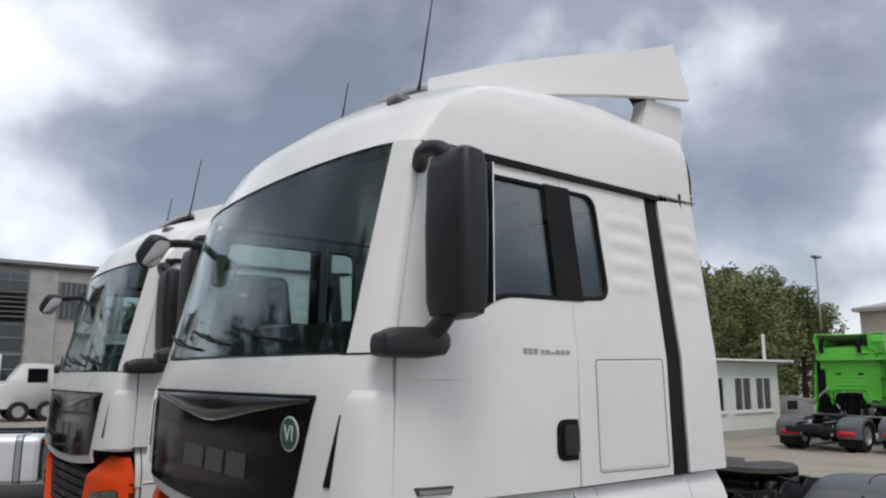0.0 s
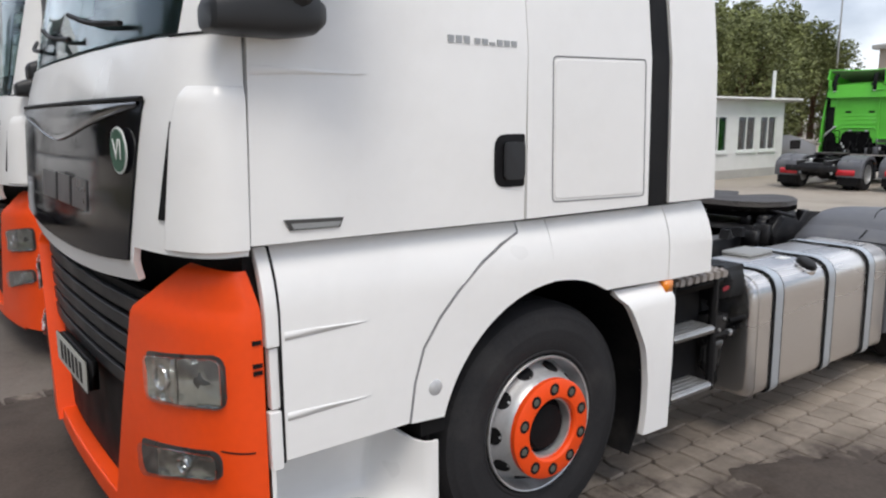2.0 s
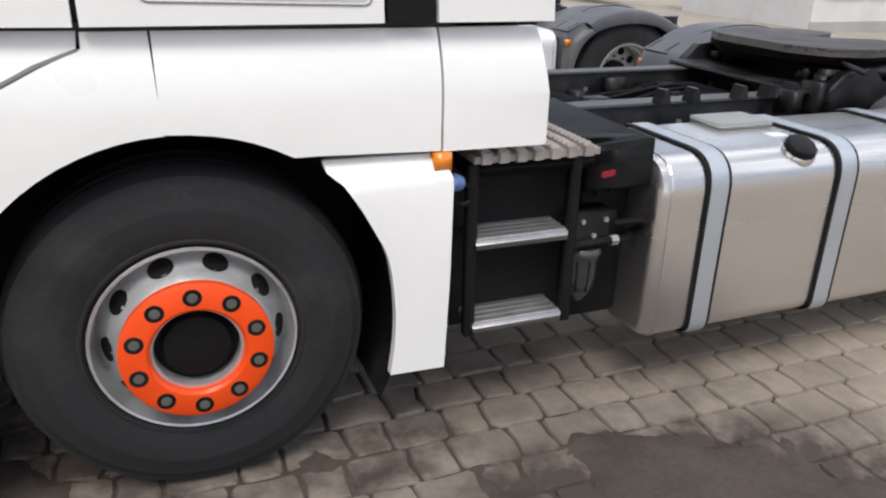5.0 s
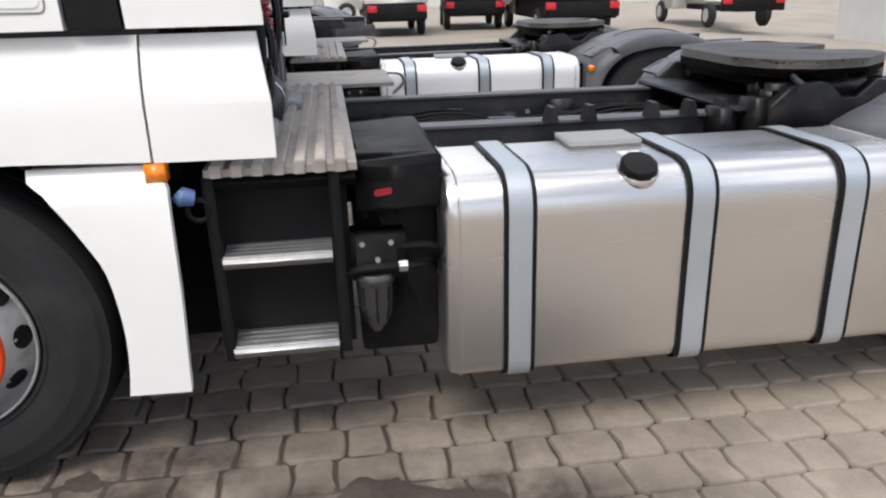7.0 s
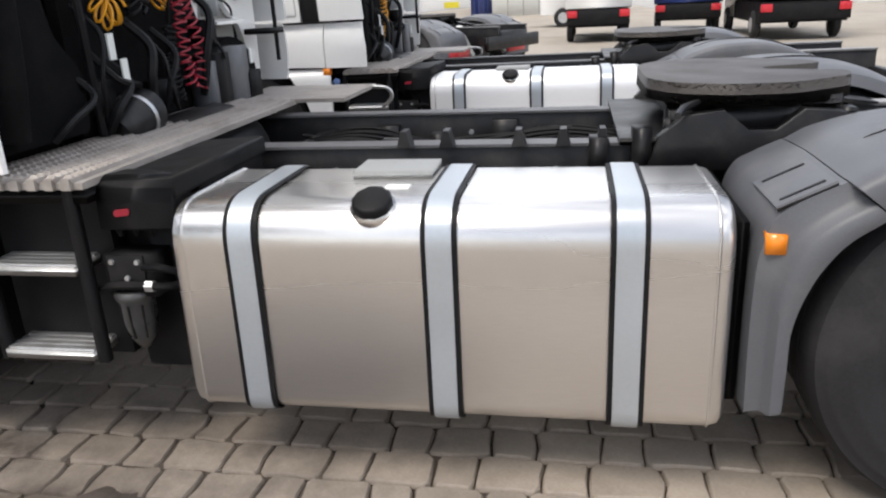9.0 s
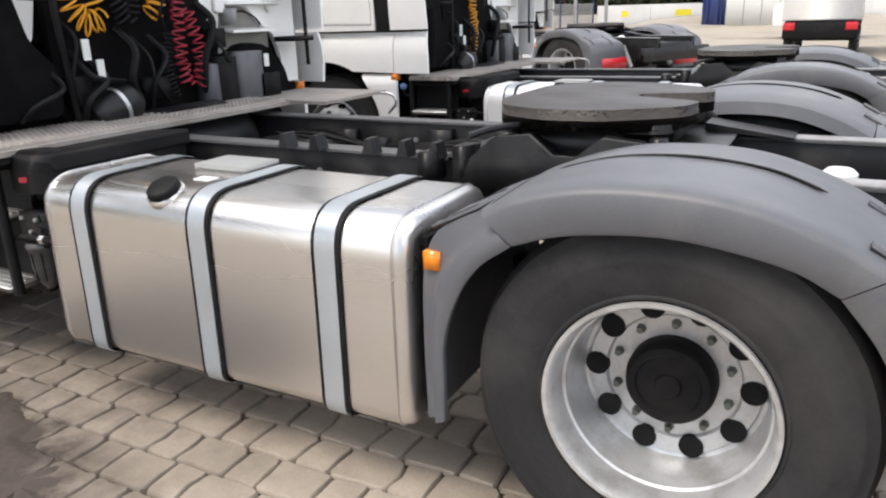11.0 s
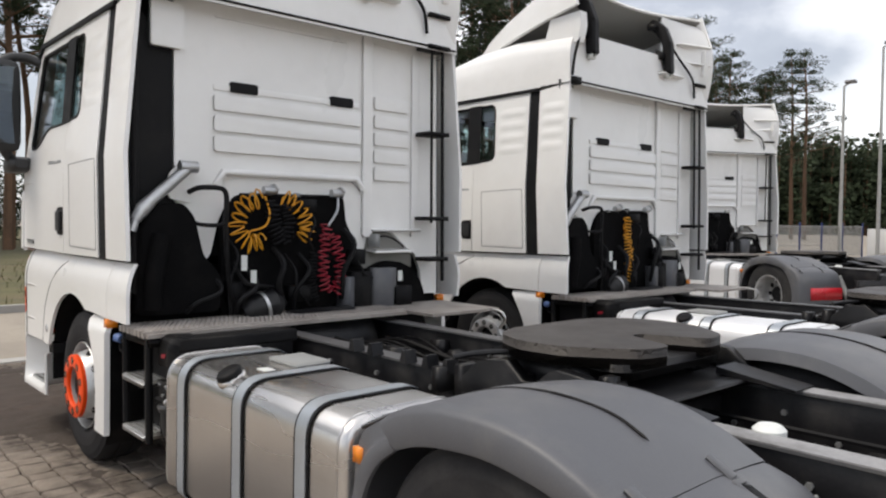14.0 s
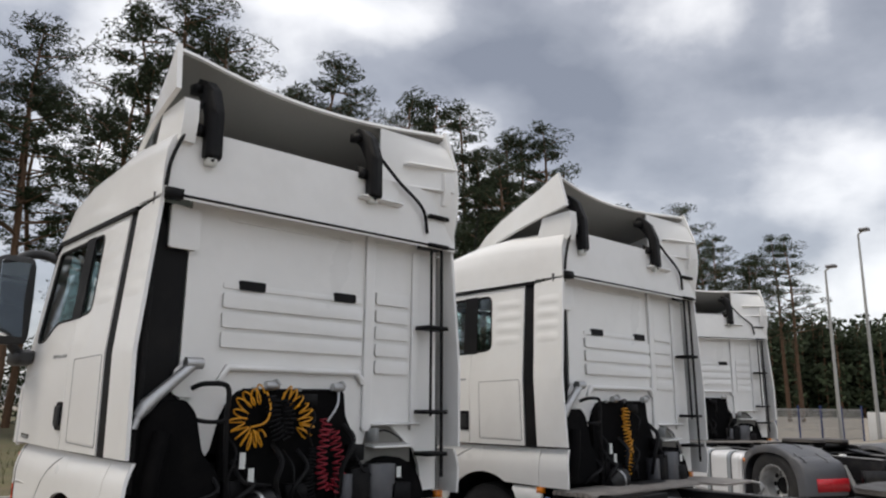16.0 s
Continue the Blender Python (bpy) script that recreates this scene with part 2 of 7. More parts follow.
# black plastic made darker and duller to carry the deep recess's shade
RECESS_SHADE = material("shaded_recess_black", (0.005, 0.005, 0.0055), 0.8, spec=0.06, vary=0.3, scale=5, fine=60, bump=0.001, dirt=(0.02, 0.018, 0.017), dirt_scale=6, dirt_amount=0.25)
DUSTY = material("dusty_rail_flange", (0.27, 0.27, 0.275), 0.6, vary=0.25, scale=6, fine=80, bump=0.0008, dirt=(0.08, 0.075, 0.07), dirt_scale=7, dirt_amount=0.6)
REDHOSE = material("red_air_hose", (0.27, 0.010, 0.025), 0.4, vary=0.08)
BLACKHOSE = material("black_air_hose", (0.007, 0.007, 0.008), 0.55, vary=0.1, spec=0.14)
YELLOWBOX = material("yellow_plastic", (0.78, 0.47, 0.01), 0.5, vary=0.1, dirt=(0.2, 0.16, 0.1), dirt_amount=0.3)
YELLOWPAINT = material("yellow_marking_paint", (0.85, 0.72, 0.05), 0.6, vary=0.1, fine=30)
SIGNGREEN = material("green_sticker", (0.03, 0.10, 0.06), 0.4, vary=0.05)
SIGNWHITE = material("white_sticker", (0.72, 0.74, 0.72), 0.45, vary=0.04)
PLATE = material("number_plate", (0.50, 0.50, 0.46), 0.4, vary=0.06)
NUT = material("dull_wheel_nut", (0.13, 0.135, 0.12), 0.5, metal=0.4, vary=0.2, fine=100)
RAILTOP = material("worn_rail_flange", (0.11, 0.11, 0.115), 0.5, metal=0.3, vary=0.2, scale=6, fine=80)
GREYTRIM = material("grey_trim", (0.20, 0.20, 0.21), 0.45, vary=0.08)
LINING = material("pale_cab_lining", (0.50, 0.49, 0.46), 0.85, vary=0.08)
SEAT = material("seat_fabric", (0.045, 0.047, 0.055), 0.85, vary=0.15, fine=200, bump=0.001)
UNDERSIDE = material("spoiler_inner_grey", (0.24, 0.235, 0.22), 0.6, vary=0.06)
WINDSCREEN = glass("windscreen_glass", (0.78, 0.89, 0.88), 0.04, 5.4)
SIDEGLASS = glass("side_glass", (0.76, 0.81, 0.81), 0.10)
HOUSEGLASS = glass("window_glass", (0.40, 0.46, 0.50), 0.10)
LAMPGLASS = glass("lamp_glass", (0.92, 0.93, 0.93), 0.05)
MIRRORGLASS = material("mirror_glass", (0.85, 0.87, 0.88), 0.03, metal=1.0, vary=0.01)


# ---- mesh tools ----
def box(bm, x0, x1, y0, y1, z0, z1):
    v = [bm.verts.new((x, y, z)) for x in (x0, x1) for y in (y0, y1) for z in (z0, z1)]
    for f in ((0, 1, 3, 2), (4, 6, 7, 5), (0, 4, 5, 1), (2, 3, 7, 6), (0, 2, 6, 4), (1, 5, 7, 3)):
        bm.faces.new([v[i] for i in f])
    return bm


def boxed(x0, x1, y0, y1, z0, z1):
    return box(bmesh.new(), x0, x1, y0, y1, z0, z1)


def prism(bm, pts, lo, hi, axis="y"):
    """Polygon in the two other axes, drawn out along one axis."""
    def at(p, q):
        return {"y": (p[0], q, p[1]), "x": (q, p[0], p[1]), "z": (p[0], p[1], q)}[axis]
    a, b = [bm.verts.new(at(p, lo)) for p in pts], [bm.verts.new(at(p, hi)) for p in pts]
    k = len(pts)
    bm.faces.new(a)
    bm.faces.new(b[::-1])
    for i in range(k):
        bm.faces.new((a[i], b[i], b[(i + 1) % k], a[(i + 1) % k]))
    return bm


def prismed(pts, lo, hi, axis="y"):
    return prism(bmesh.new(), pts, lo, hi, axis)


def tube(bm, pts, r, seg=8, closed=False):
    """Round bar along a line of points."""
    pts = [Vector(p) for p in pts]
    k, rings, up = len(pts), [], None
    for i, p in enumerate(pts):
        a = pts[i - 1] if (i or closed) else p
        b = pts[(i + 1) % k] if (i < k - 1 or closed) else p
        d = (b - a).normalized()
        if up is None:
            up = d.orthogonal().normalized()
        up = (up - d * up.dot(d)).normalized()
        side = d.cross(up)
        rr = r[i] if isinstance(r, (list, tuple)) else r
        rings.append([bm.verts.new(p + (up * math.cos(2 * math.pi * j / seg) + side * math.sin(2 * math.pi * j / seg)) * rr) for j in range(seg)])
    for i in range(k if closed else k - 1):
        a, b = rings[i], rings[(i + 1) % k]
        for j in range(seg):
            bm.faces.new((a[j], a[(j + 1) % seg], b[(j + 1) % seg], b[j]))
    if not closed:
        bm.faces.new(rings[0][::-1])
        bm.faces.new(rings[-1])
    return bm


def tubed(pts, r, seg=8, closed=False):
    return tube(bmesh.new(), pts, r, seg, closed)


def lathe(bm, prof, seg, c, ring=False):
    """Turns a profile of (radius, y) about the y axis through c."""
    rows = []
    for r, y in prof:
        if r < 1e-5:
            rows.append([bm.verts.new((c[0], c[1] + y, c[2]))])
        else:
            rows.append([bm.verts.new((c[0] + r * math.cos(2 * math.pi * j / seg), c[1] + y, c[2] + r * math.sin(2 * math.pi * j / seg))) for j in range(seg)])
    k = len(rows)
    for i in range(k if ring else k - 1):
        a, b = rows[i], rows[(i + 1) % k]
        for j in range(seg):
            q = [a[j % len(a)], a[(j + 1) % len(a)], b[(j + 1) % len(b)], b[j % len(b)]]
            q = list(dict.fromkeys(q))
            if len(q) > 2:
                bm.faces.new(q)
    return bm


def lathed(prof, seg, c, ring=False):
    return lathe(bmesh.new(), prof, seg, c, ring)


def sheet(rows, thick=0.0, bm=None):
    """Surface through rows of points, given a thickness."""
    bm = bm or bmesh.new()
    vs = [[bm.verts.new(p) for p in row] for row in rows]
    fs = [bm.faces.new((vs[i][j], vs[i][j + 1], vs[i + 1][j + 1], vs[i + 1][j])) for i in range(len(vs) - 1) for j in range(len(vs[0]) - 1)]
    if thick:
        bmesh.ops.recalc_face_normals(bm, faces=fs)
        bmesh.ops.solidify(bm, geom=fs, thickness=thick)
    return bm


def bow(pts, k=6):
    """Smooth line through points (Catmull-Rom)."""
    pts = [Vector(p) for p in pts]
    pts = [pts[0] * 2 - pts[1]] + pts + [pts[-1] * 2 - pts[-2]]
    out = []
    for i in range(1, len(pts) - 2):
        a, b, c, d = pts[i - 1:i + 3]
        for j in range(k):
            t = j / k
            out.append(0.5 * ((2 * b) + (c - a) * t + (2 * a - 5 * b + 4 * c - d) * t * t + (3 * b - a - 3 * c + d) * t ** 3))
    return out + [pts[-2]]


def rounded(pts, r, k=4):
    """Polygon with its corners rounded; r is one radius or one for each corner."""
    out, n = [], len(pts)
    for i in range(n):
        p, a, b = Vector(pts[i]), Vector(pts[i - 1]), Vector(pts[(i + 1) % n])
        rr = r[i] if isinstance(r, (list, tuple)) else r
        if rr <= 0:
            out.append(tuple(p))
            continue
        u, v = (a - p), (b - p)
        d = min(rr, u.length * 0.48, v.length * 0.48)
        u, v = p + u.normalized() * d, p + v.normalized() * d
        for j in range(k + 1):
            t = j / k
            out.append(tuple(u * (1 - t) ** 2 + p * 2 * t * (1 - t) + v * t * t))
    return out


def part(name, bm, mat, parent, label="", bevel=0.0, seg=2, smooth=38, kind="", category=""):
    if bevel:
        sharp = [ed for ed in bm.edges if len(ed.link_faces) == 2 and ed.calc_face_angle(0) > 0.5]
        bmesh.ops.bevel(bm, geom=sharp, offset=bevel, segments=seg, affect="EDGES", clamp_overlap=True, profile=0.5)
    bmesh.ops.recalc_face_normals(bm, faces=bm.faces[:])
    me = bpy.data.meshes.new(name)
    bm.to_mesh(me)
    bm.free()
    me.materials.append(mat)
    me.shade_smooth()
    if bevel:
        # rounded edges: normals weighted by face area keep the flats flat
        co, no = np.zeros((len(me.vertices), 3)), np.zeros((len(me.vertices), 3))
        for p in me.polygons:
            for v in p.vertices:
                no[v] += np.array(p.normal) * p.area
        no /= np.maximum(np.linalg.norm(no, axis=1, keepdims=True), 1e-12)
        me.normals_split_custom_set_from_vertices([tuple(q) for q in no])
    else:
        me.set_sharp_from_angle(angle=radians(smooth))
    ob = new(name, me)
    if parent is not None:
        ob.parent = parent
    tagged(ob, label, category, "", kind)
    return ob


def thing(name, at, label, category, group="", kind=""):
    ob = new(name)
    ob.matrix_basis = at
    return tagged(ob, label, category, group, kind)


def letters(words, size, m, mat, name, parent, depth=0.001):
    """Raised writing in the built-in font, as a mesh."""
    cu = bpy.data.curves.new(name, "FONT")
    cu.body, cu.size, cu.extrude, cu.align_x, cu.align_y = words, size, depth, "CENTER", "CENTER"
    tmp = new(name, cu)
    me = bpy.data.meshes.new_from_object(tmp.evaluated_get(bpy.context.evaluated_depsgraph_get()))
    bpy.data.objects.remove(tmp)
    me.transform(m)
    me.materials.append(mat)
    ob = new(name, me)
    ob.parent = parent
    return ob


# ---- tractor unit: x runs back from the front axle, y in from the left side, z up ----
W = 2.44
LEVELS = ((0.2, -1.385, -1.138, 0.0, 2.3), (1.12, -1.385, -1.138, 0.0, 2.4), (1.23, -1.395, -1.165, 0.0, 3.2), (1.62, -1.368, -1.155, 0.006, 3.5), (1.74, -1.355, -1.153, 0.01, 3.0),
          (1.85, -1.335, -1.15, 0.015, 2.4), (2.72, -1.165, -0.975, 0.085, 2.0), (2.95, -1.05, -0.78, 0.11, 1.9), (3.08, -0.88, -0.52, 0.15, 2.0), (3.17, -0.66, -0.25, 0.24, 2.0),
          (3.23, -0.36, 0.1, 0.42, 2.0), (3.26, 0.0, 0.4, 0.8, 2.0))


def level(z):
    z = min(max(z, LEVELS[0][0]), LEVELS[-1][0])
    for a, b in zip(LEVELS, LEVELS[1:]):
        if z <= b[0]:
            t = (z - a[0]) / (b[0] - a[0])
            return [p + (q - p) * t for p, q in zip(a[1:], b[1:])]


def nose(z, th, out=0.0, push=0.0):
    """Point on the rounded front at height z; th from 0 (left side) to pi (right side)."""
    xf, xc, s, n = level(z)
    c, sn = math.cos(th), math.sin(th)
    y = W / 2 - (W / 2 - s + out) * math.copysign(abs(c) ** (2 / n), c)
    return (xc + (xf - xc - out - push) * max(sn, 0) ** (2 / n), y, z)


def angle_at(z, y):
    xf, xc, s, n = level(z)
    q = min(max((W / 2 - y) / (W / 2 - s), -1), 1)
    return math.acos(math.copysign(abs(q) ** (n / 2), q))


def nose_patch(zs, edges, k, out=0.0, thick=0.02, push=0.0):
    """Panel on the front between two y edges, each a function of z (None: the cab's side)."""
    rows = []
    for z in zs:
        a = angle_at(z, edges[0](z)) if edges[0] else 0.0
        b = angle_at(z, edges[1](z)) if edges[1] else math.pi
        o = out(z) if callable(out) else out
        rows.append([nose(z, a + (b - a) * j / k, o, push(z) if callable(push) else push) for j in range(k + 1)])
    return sheet(rows, thick)


def steps(a, b, k):
    return [a + (b - a) * i / k for i in range(k + 1)]


def side_y(z):
    """How far the cab's side leans in at height z."""
    return 0.0 if z < 1.85 else 0.085 * (z - 1.85) / 0.87


def shoulder_y(z):
    """Rounded shoulder of the lower side panels."""
    return 0.06 * max(0.0, (z - 1.08) / 0.2) ** 2 - 0.004


def side_panel(outline, holes, lean, cuts, thick, right, out=0.0):
    bm = bmesh.new()
    edges = []
    for loop in (outline, *holes):
        vs = [bm.verts.new((p[0], 0, p[1])) for p in loop]
        edges += [bm.edges.new((vs[i], vs[(i + 1) % len(vs)])) for i in range(len(vs))]
    bmesh.ops.triangle_fill(bm, edges=edges, use_beauty=True)
    for z in cuts:
        bmesh.ops.bisect_plane(bm, geom=bm.verts[:] + bm.edges[:] + bm.faces[:], plane_co=(0, 0, z), plane_no=(0, 0, 1))
    base = bm.faces[:]
    extra = bmesh.ops.extrude_face_region(bm, geom=base)
    moved = {v for v in extra["geom"] if isinstance(v, bmesh.types.BMVert)}
    for v in bm.verts:
        y = lean(v.co.z) - out + (thick if v in moved else 0.0)
        v.co.y = W - y if right else y
    bmesh.ops.recalc_face_normals(bm, faces=bm.faces[:])
    return bm


def arc(cx, cz, r, a0, a1, k):
    return [(cx + r * math.cos(radians(a0 + (a1 - a0) * i / k)), cz + r * math.sin(radians(a0 + (a1 - a0) * i / k))) for i in range(k + 1)]


def wheel(truck, name, x, right, driven, ring_mat):
    """Front wheels dish outwards with a coloured nut ring; the driven ones are twins with a deep dish."""
    zc, s = 0.472, -1 if right else 1
    off = 0.012 if driven else 0.055
    y0 = W - off if right else off

    def turned(prof, seg, ring=False):
        return lathed([(r, s * y) for r, y in prof], seg, (x, y0, zc), ring)
    tyre_prof = [(0.262, 0.034), (0.274, 0.020), (0.280, 0.011), (0.286, 0.010), (0.290, 0.013), (0.315, 0.004), (0.345, 0.0), (0.366, 0.0005), (0.372, -0.0005), (0.378, 0.0014), (0.405, 0.006),
                 (0.417, 0.0095), (0.423, 0.0095), (0.430, 0.014), (0.446, 0.024), (0.452, 0.024), (0.462, 0.045), (0.471, 0.07), (0.472, 0.10), (0.464, 0.102), (0.464, 0.11),
                 (0.472, 0.112), (0.472, 0.185), (0.464, 0.187), (0.464, 0.195), (0.472, 0.197), (0.471, 0.23), (0.46, 0.26), (0.42, 0.29), (0.345, 0.30), (0.262, 0.27)]
    base = part(name, turned(tyre_prof, 56, True), RUBBER, truck, "worn black truck tyre and silver steel rim")
    if driven:
        inner = [(r, y + 0.33) for r, y in tyre_prof]
        part("inner_tyre", turned(inner, 40, True), RUBBER, base)
        part("rim", turned([(0.264, 0.03), (0.275, 0.012), (0.274, 0.001), (0.264, 0.002), (0.257, 0.014), (0.253, 0.04), (0.249, 0.085), (0.243, 0.09), (0.240, 0.15), (0.237, 0.196), (0.229, 0.212), (0.219, 0.217), (0.213, 0.208), (0.172, 0.207), (0.165, 0.215),
                                  (0.125, 0.216), (0.105, 0.216), (0.105, 0.60), (0.262, 0.60)], 56), RIM, base, smooth=30)
        part("hub", turned([(0.0, 0.150), (0.03, 0.149), (0.034, 0.156), (0.078, 0.158), (0.082, 0.150), (0.100, 0.154), (0.109, 0.166), (0.113, 0.185), (0.113, 0.22)], 36), SOOT, base, "black greasy axle hub")
        ny, hy, hr = 0.210, 0.2055, 0.1935
    else:
        part("rim", turned([(0.262, 0.03), (0.268, 0.014), (0.265, 0.008), (0.259, 0.011), (0.254, 0.05), (0.249, 0.092), (0.238, 0.085), (0.205, 0.005), (0.196, -0.022), (0.186, -0.03), (0.11, -0.03), (0.11, 0.28), (0.262, 0.28)], 48), RIM, base)
        part("nut_ring", turned([(0.118, -0.025), (0.118, -0.046), (0.126, -0.054), (0.182, -0.054), (0.194, -0.046), (0.194, -0.022)], 48), ring_mat, base, "orange wheel nut cover ring" if ring_mat is ORANGE else "")
        part("hub", turned([(0.0, -0.022), (0.05, -0.022), (0.085, -0.016), (0.095, 0.01), (0.117, 0.015), (0.118, -0.028)], 32), SOOT, base, "black axle hub")
        ny, hy, hr = -0.054, 0.038, 0.2185
    for i in range(10):
        a = 2 * math.pi * (i + 0.5) / 10
        rn = 0.1455 if driven else 0.158
        cx, cz = x + rn * math.cos(a), zc + rn * math.sin(a)
        if driven:
            part("wheel_nut", lathed([(0.0, -s * 0.016), (0.009, -s * 0.016), (0.011, 0.0), (0.015, s * 0.01)], 6, (cx, y0 + s * ny, cz)), NUT, base)
        else:
            part("nut_socket", lathed([(0.0, -s * 0.001), (0.0235, -s * 0.001), (0.0245, s * 0.004)], 18, (cx, y0 + s * ny, cz)), SOOT, base)
            part("wheel_nut", lathed([(0.0, -s * 0.002), (0.013, -s * 0.002), (0.015, s * 0.001)], 12, (cx, y0 + s * ny, cz)), NUT, base)
        # hand holes: dark caps just proud of the dish, in place of the shaded openings
        hx, hz = x + hr * math.cos(a + 0.31), zc + hr * math.sin(a + 0.31)
        tilt = Matrix.Translation((hx, y0 + s * hy, hz)) @ Matrix.Rotation(-(a + 0.31), 4, "Y") @ Matrix.Rotation(s * (1.09 if not driven else 0.0), 4, "Z")
        bm = bmesh.new()
        lathe(bm, [(0.0, -s * 0.001), (0.024, -s * 0.002), (0.030, -s * 0.003), (0.031, s * 0.012)], 14, (0, 0, 0))
        bm.transform(tilt @ (Matrix.Diagonal((1.05, 1, 1.05, 1)) if driven else Matrix.Diagonal((1.1, 1, 1.12, 1))))
        part("hand_hole", bm, SOOT, base)
    return base


def coil(pts, r, turns, thick, seg=6):
    """Coiled air hose along a line."""
    line = bow(pts, 24)
    n = turns * 12
    out = []
    for i in range(n + 1):
        f = i / n * (len(line) - 1)
        k = min(int(f), len(line) - 2)
        p = line[k].lerp(line[k + 1], f - k)
        d = (line[k + 1] - line[k]).normalized()
        u = d.orthogonal().normalized()
        u = (Vector((1, 0, 0)) - d * d.x).normalized()
        v = d.cross(u)
        a = 2 * math.pi * i / 12
        rr = r * (1 + 0.18 * math.sin(i * 0.7) + 0.1 * math.sin(i * 0.23))
        out.append(p + (u * math.cos(a) * 0.5 + v * math.sin(a)) * rr)
    return tubed(out, thick, seg)


PLATE_X = -1.405


def tractor(at, label, paint=WHITE, trim=ORANGE, hoses="yellow red", fenders=FENDER, tanks=ALU, near=True, badge=True, deflector=True, nut_ring=None):
    t = thing("tractor_unit", at, label, "truck", "parked tractor units")
    # -- front face --
    zs = steps(1.27, 1.84, 6)
    front = part("front_panel", nose_patch(zs, (None, None), 40, 0.0, 0.02), paint, t)
    lip = []
    for k in range(5):
        row = []
        for j in range(25):
            u = j / 12 - 1
            z = 1.285 - (1.285 - 1.228 + 0.045 * (1 - u * u) + 0.062) * k / 4
            row.append(nose(z, angle_at(z, W / 2 + u * (W / 2 - 0.335 - (1.285 - z) * 0.25)), 0.0))
        lip.append(row)
    part("front_lip", sheet(lip, 0.02), paint, front)
    gl = lambda z: 0.272 + (1.68 - z) * 0.235
    def sag(u, d=0.0):
        return 1.228 - d - 0.045 * (1 - u * u)
    rows = []
    for k in range(7):
        row = []
        for j in range(31):
            u = j / 15 - 1
            z = sag(u) + (1.678 - sag(u)) * k / 6
            row.append(nose(z, angle_at(z, W / 2 + u * (W / 2 - gl(z))), 0.008))
        rows.append(row)
    grille = part("grille_panel", sheet(rows, 0.02), GLOSS, front, "gloss black front grille panel")
    rim_pts = [nose(1.682, angle_at(1.682, 0.272) + (math.pi - 2 * angle_at(1.682, 0.272)) * j / 30, 0.012) for j in range(31)]
    part("grille_trim", tubed(rim_pts, 0.007, 6), BLACK, grille)
    vee = bow([(0, 0.30, 1.662), (0, 0.70, 1.615), (0, 1.02, 1.57), (0, W / 2, 1.555), (0, W - 1.02, 1.57), (0, W - 0.70, 1.615), (0, W - 0.30, 1.662)], 5)
    part("chrome_bow", sheet([[nose(1.677 + (p.z - 1.677) * k / 3, angle_at(1.677 + (p.z - 1.677) * k / 3, p.y), 0.0095 + 0.006 * math.sin(k * math.pi / 3)) for p in vee] for k in range(3, -1, -1)], 0.003), DARKCHROME, grille, "dark chrome bow over the grille")
    part("chrome_vee", tubed([nose(p.z, angle_at(p.z, p.y), 0.011) for p in vee], 0.0035, 6), DARKCHROME, grille)
    for k, (ya, yb) in enumerate(((0.76, 0.96), (1.0, 1.20), (1.24, 1.50))):
        part("emblem_bar", nose_patch(steps(1.335, 1.435, 3), ((lambda z, q=ya: q), (lambda z, q=yb: q)), 4, 0.012, 0.005), EMBLEM, grille)
    part("emblem", prismed(rounded([(W / 2 - 0.09, 1.66), (W / 2 + 0.09, 1.66), (W / 2 + 0.06, 1.585), (W / 2 - 0.06, 1.585)], 0.02), -1.345, -1.374, "x"), DARKCHROME, grille)
    if badge:
        p = Vector(nose(1.54, angle_at(1.54, 0.400), 0.012))
        q = Vector(nose(1.54, angle_at(1.54, 0.500), 0.012))
        yaw = math.atan2(-(q - p).x, (q - p).y)
        m = Matrix.Translation(p) @ Matrix.Rotation(yaw, 4, "Z")
        for nm, r, d, mt in (("sticker", 0.066, 0.004, SIGNWHITE), ("sticker_face", 0.060, 0.006, SIGNGREEN)):
            bm = lathed([(0.0, 0.0), (r, 0.0), (r, -0.004), (0.0, -0.004)], 32, (0, 0, 0))
            bm.transform(m @ Matrix.Rotation(radians(90), 4, "Z") @ Matrix.Translation((0, d + 0.004, 0)))
            part(nm, bm, mt, grille, "round green emission class sticker")
        letters("VI", 0.085, m @ Matrix(((0, 0, -1, -0.0105), (-1, 0, 0, 0), (0, 1, 0, 0), (0, 0, 0, 1))), SIGNWHITE, "sticker_text", grille)
    for right in (False, True):
        f = (lambda y: W - y) if right else (lambda y: y)
        cz = steps(1.284, 1.66, 6) + [1.68, 1.695, 1.705, 1.71]
        ea, eb = None, (lambda z: f(0.112 + (1.70 - z) * 0.115 - 9.0 * max(0.0, z - 1.66) ** 2))
        part("corner_deflector", nose_patch(cz, (eb, ea) if right else (ea, eb), 14, lambda z: 0.015 - 0.4 * max(0.0, z - 1.68), 0.03), paint, front, bevel=0.006)
        sa, sb = (lambda z: f(0.122 + (1.62 - z) * 0.125)), (lambda z: f(0.126 + (1.62 - z) * 0.235))
        part("air_slot", nose_patch(steps(1.362, 1.62, 8), (sb, sa) if right else (sa, sb), 3, 0.006, 0.008), BLACK, front)
        # A pillar
        pz = steps(1.84, 2.72, 10)
        pb = (lambda z: f(0.165 + (z - 1.84) * 0.02))
        part("a_pillar", nose_patch(pz, (pb, None) if right else (None, pb), 8, 0.0, 0.03), paint, t)
    for a, b in ((0.0, angle_at(1.84, 0.20)), (math.pi - angle_at(1.84, 0.20), math.pi)):
        part("pillar_seam", tubed([nose(1.842, a + (b - a) * j / 10, 0.001) for j in range(11)], 0.004, 5), BLACK, front)
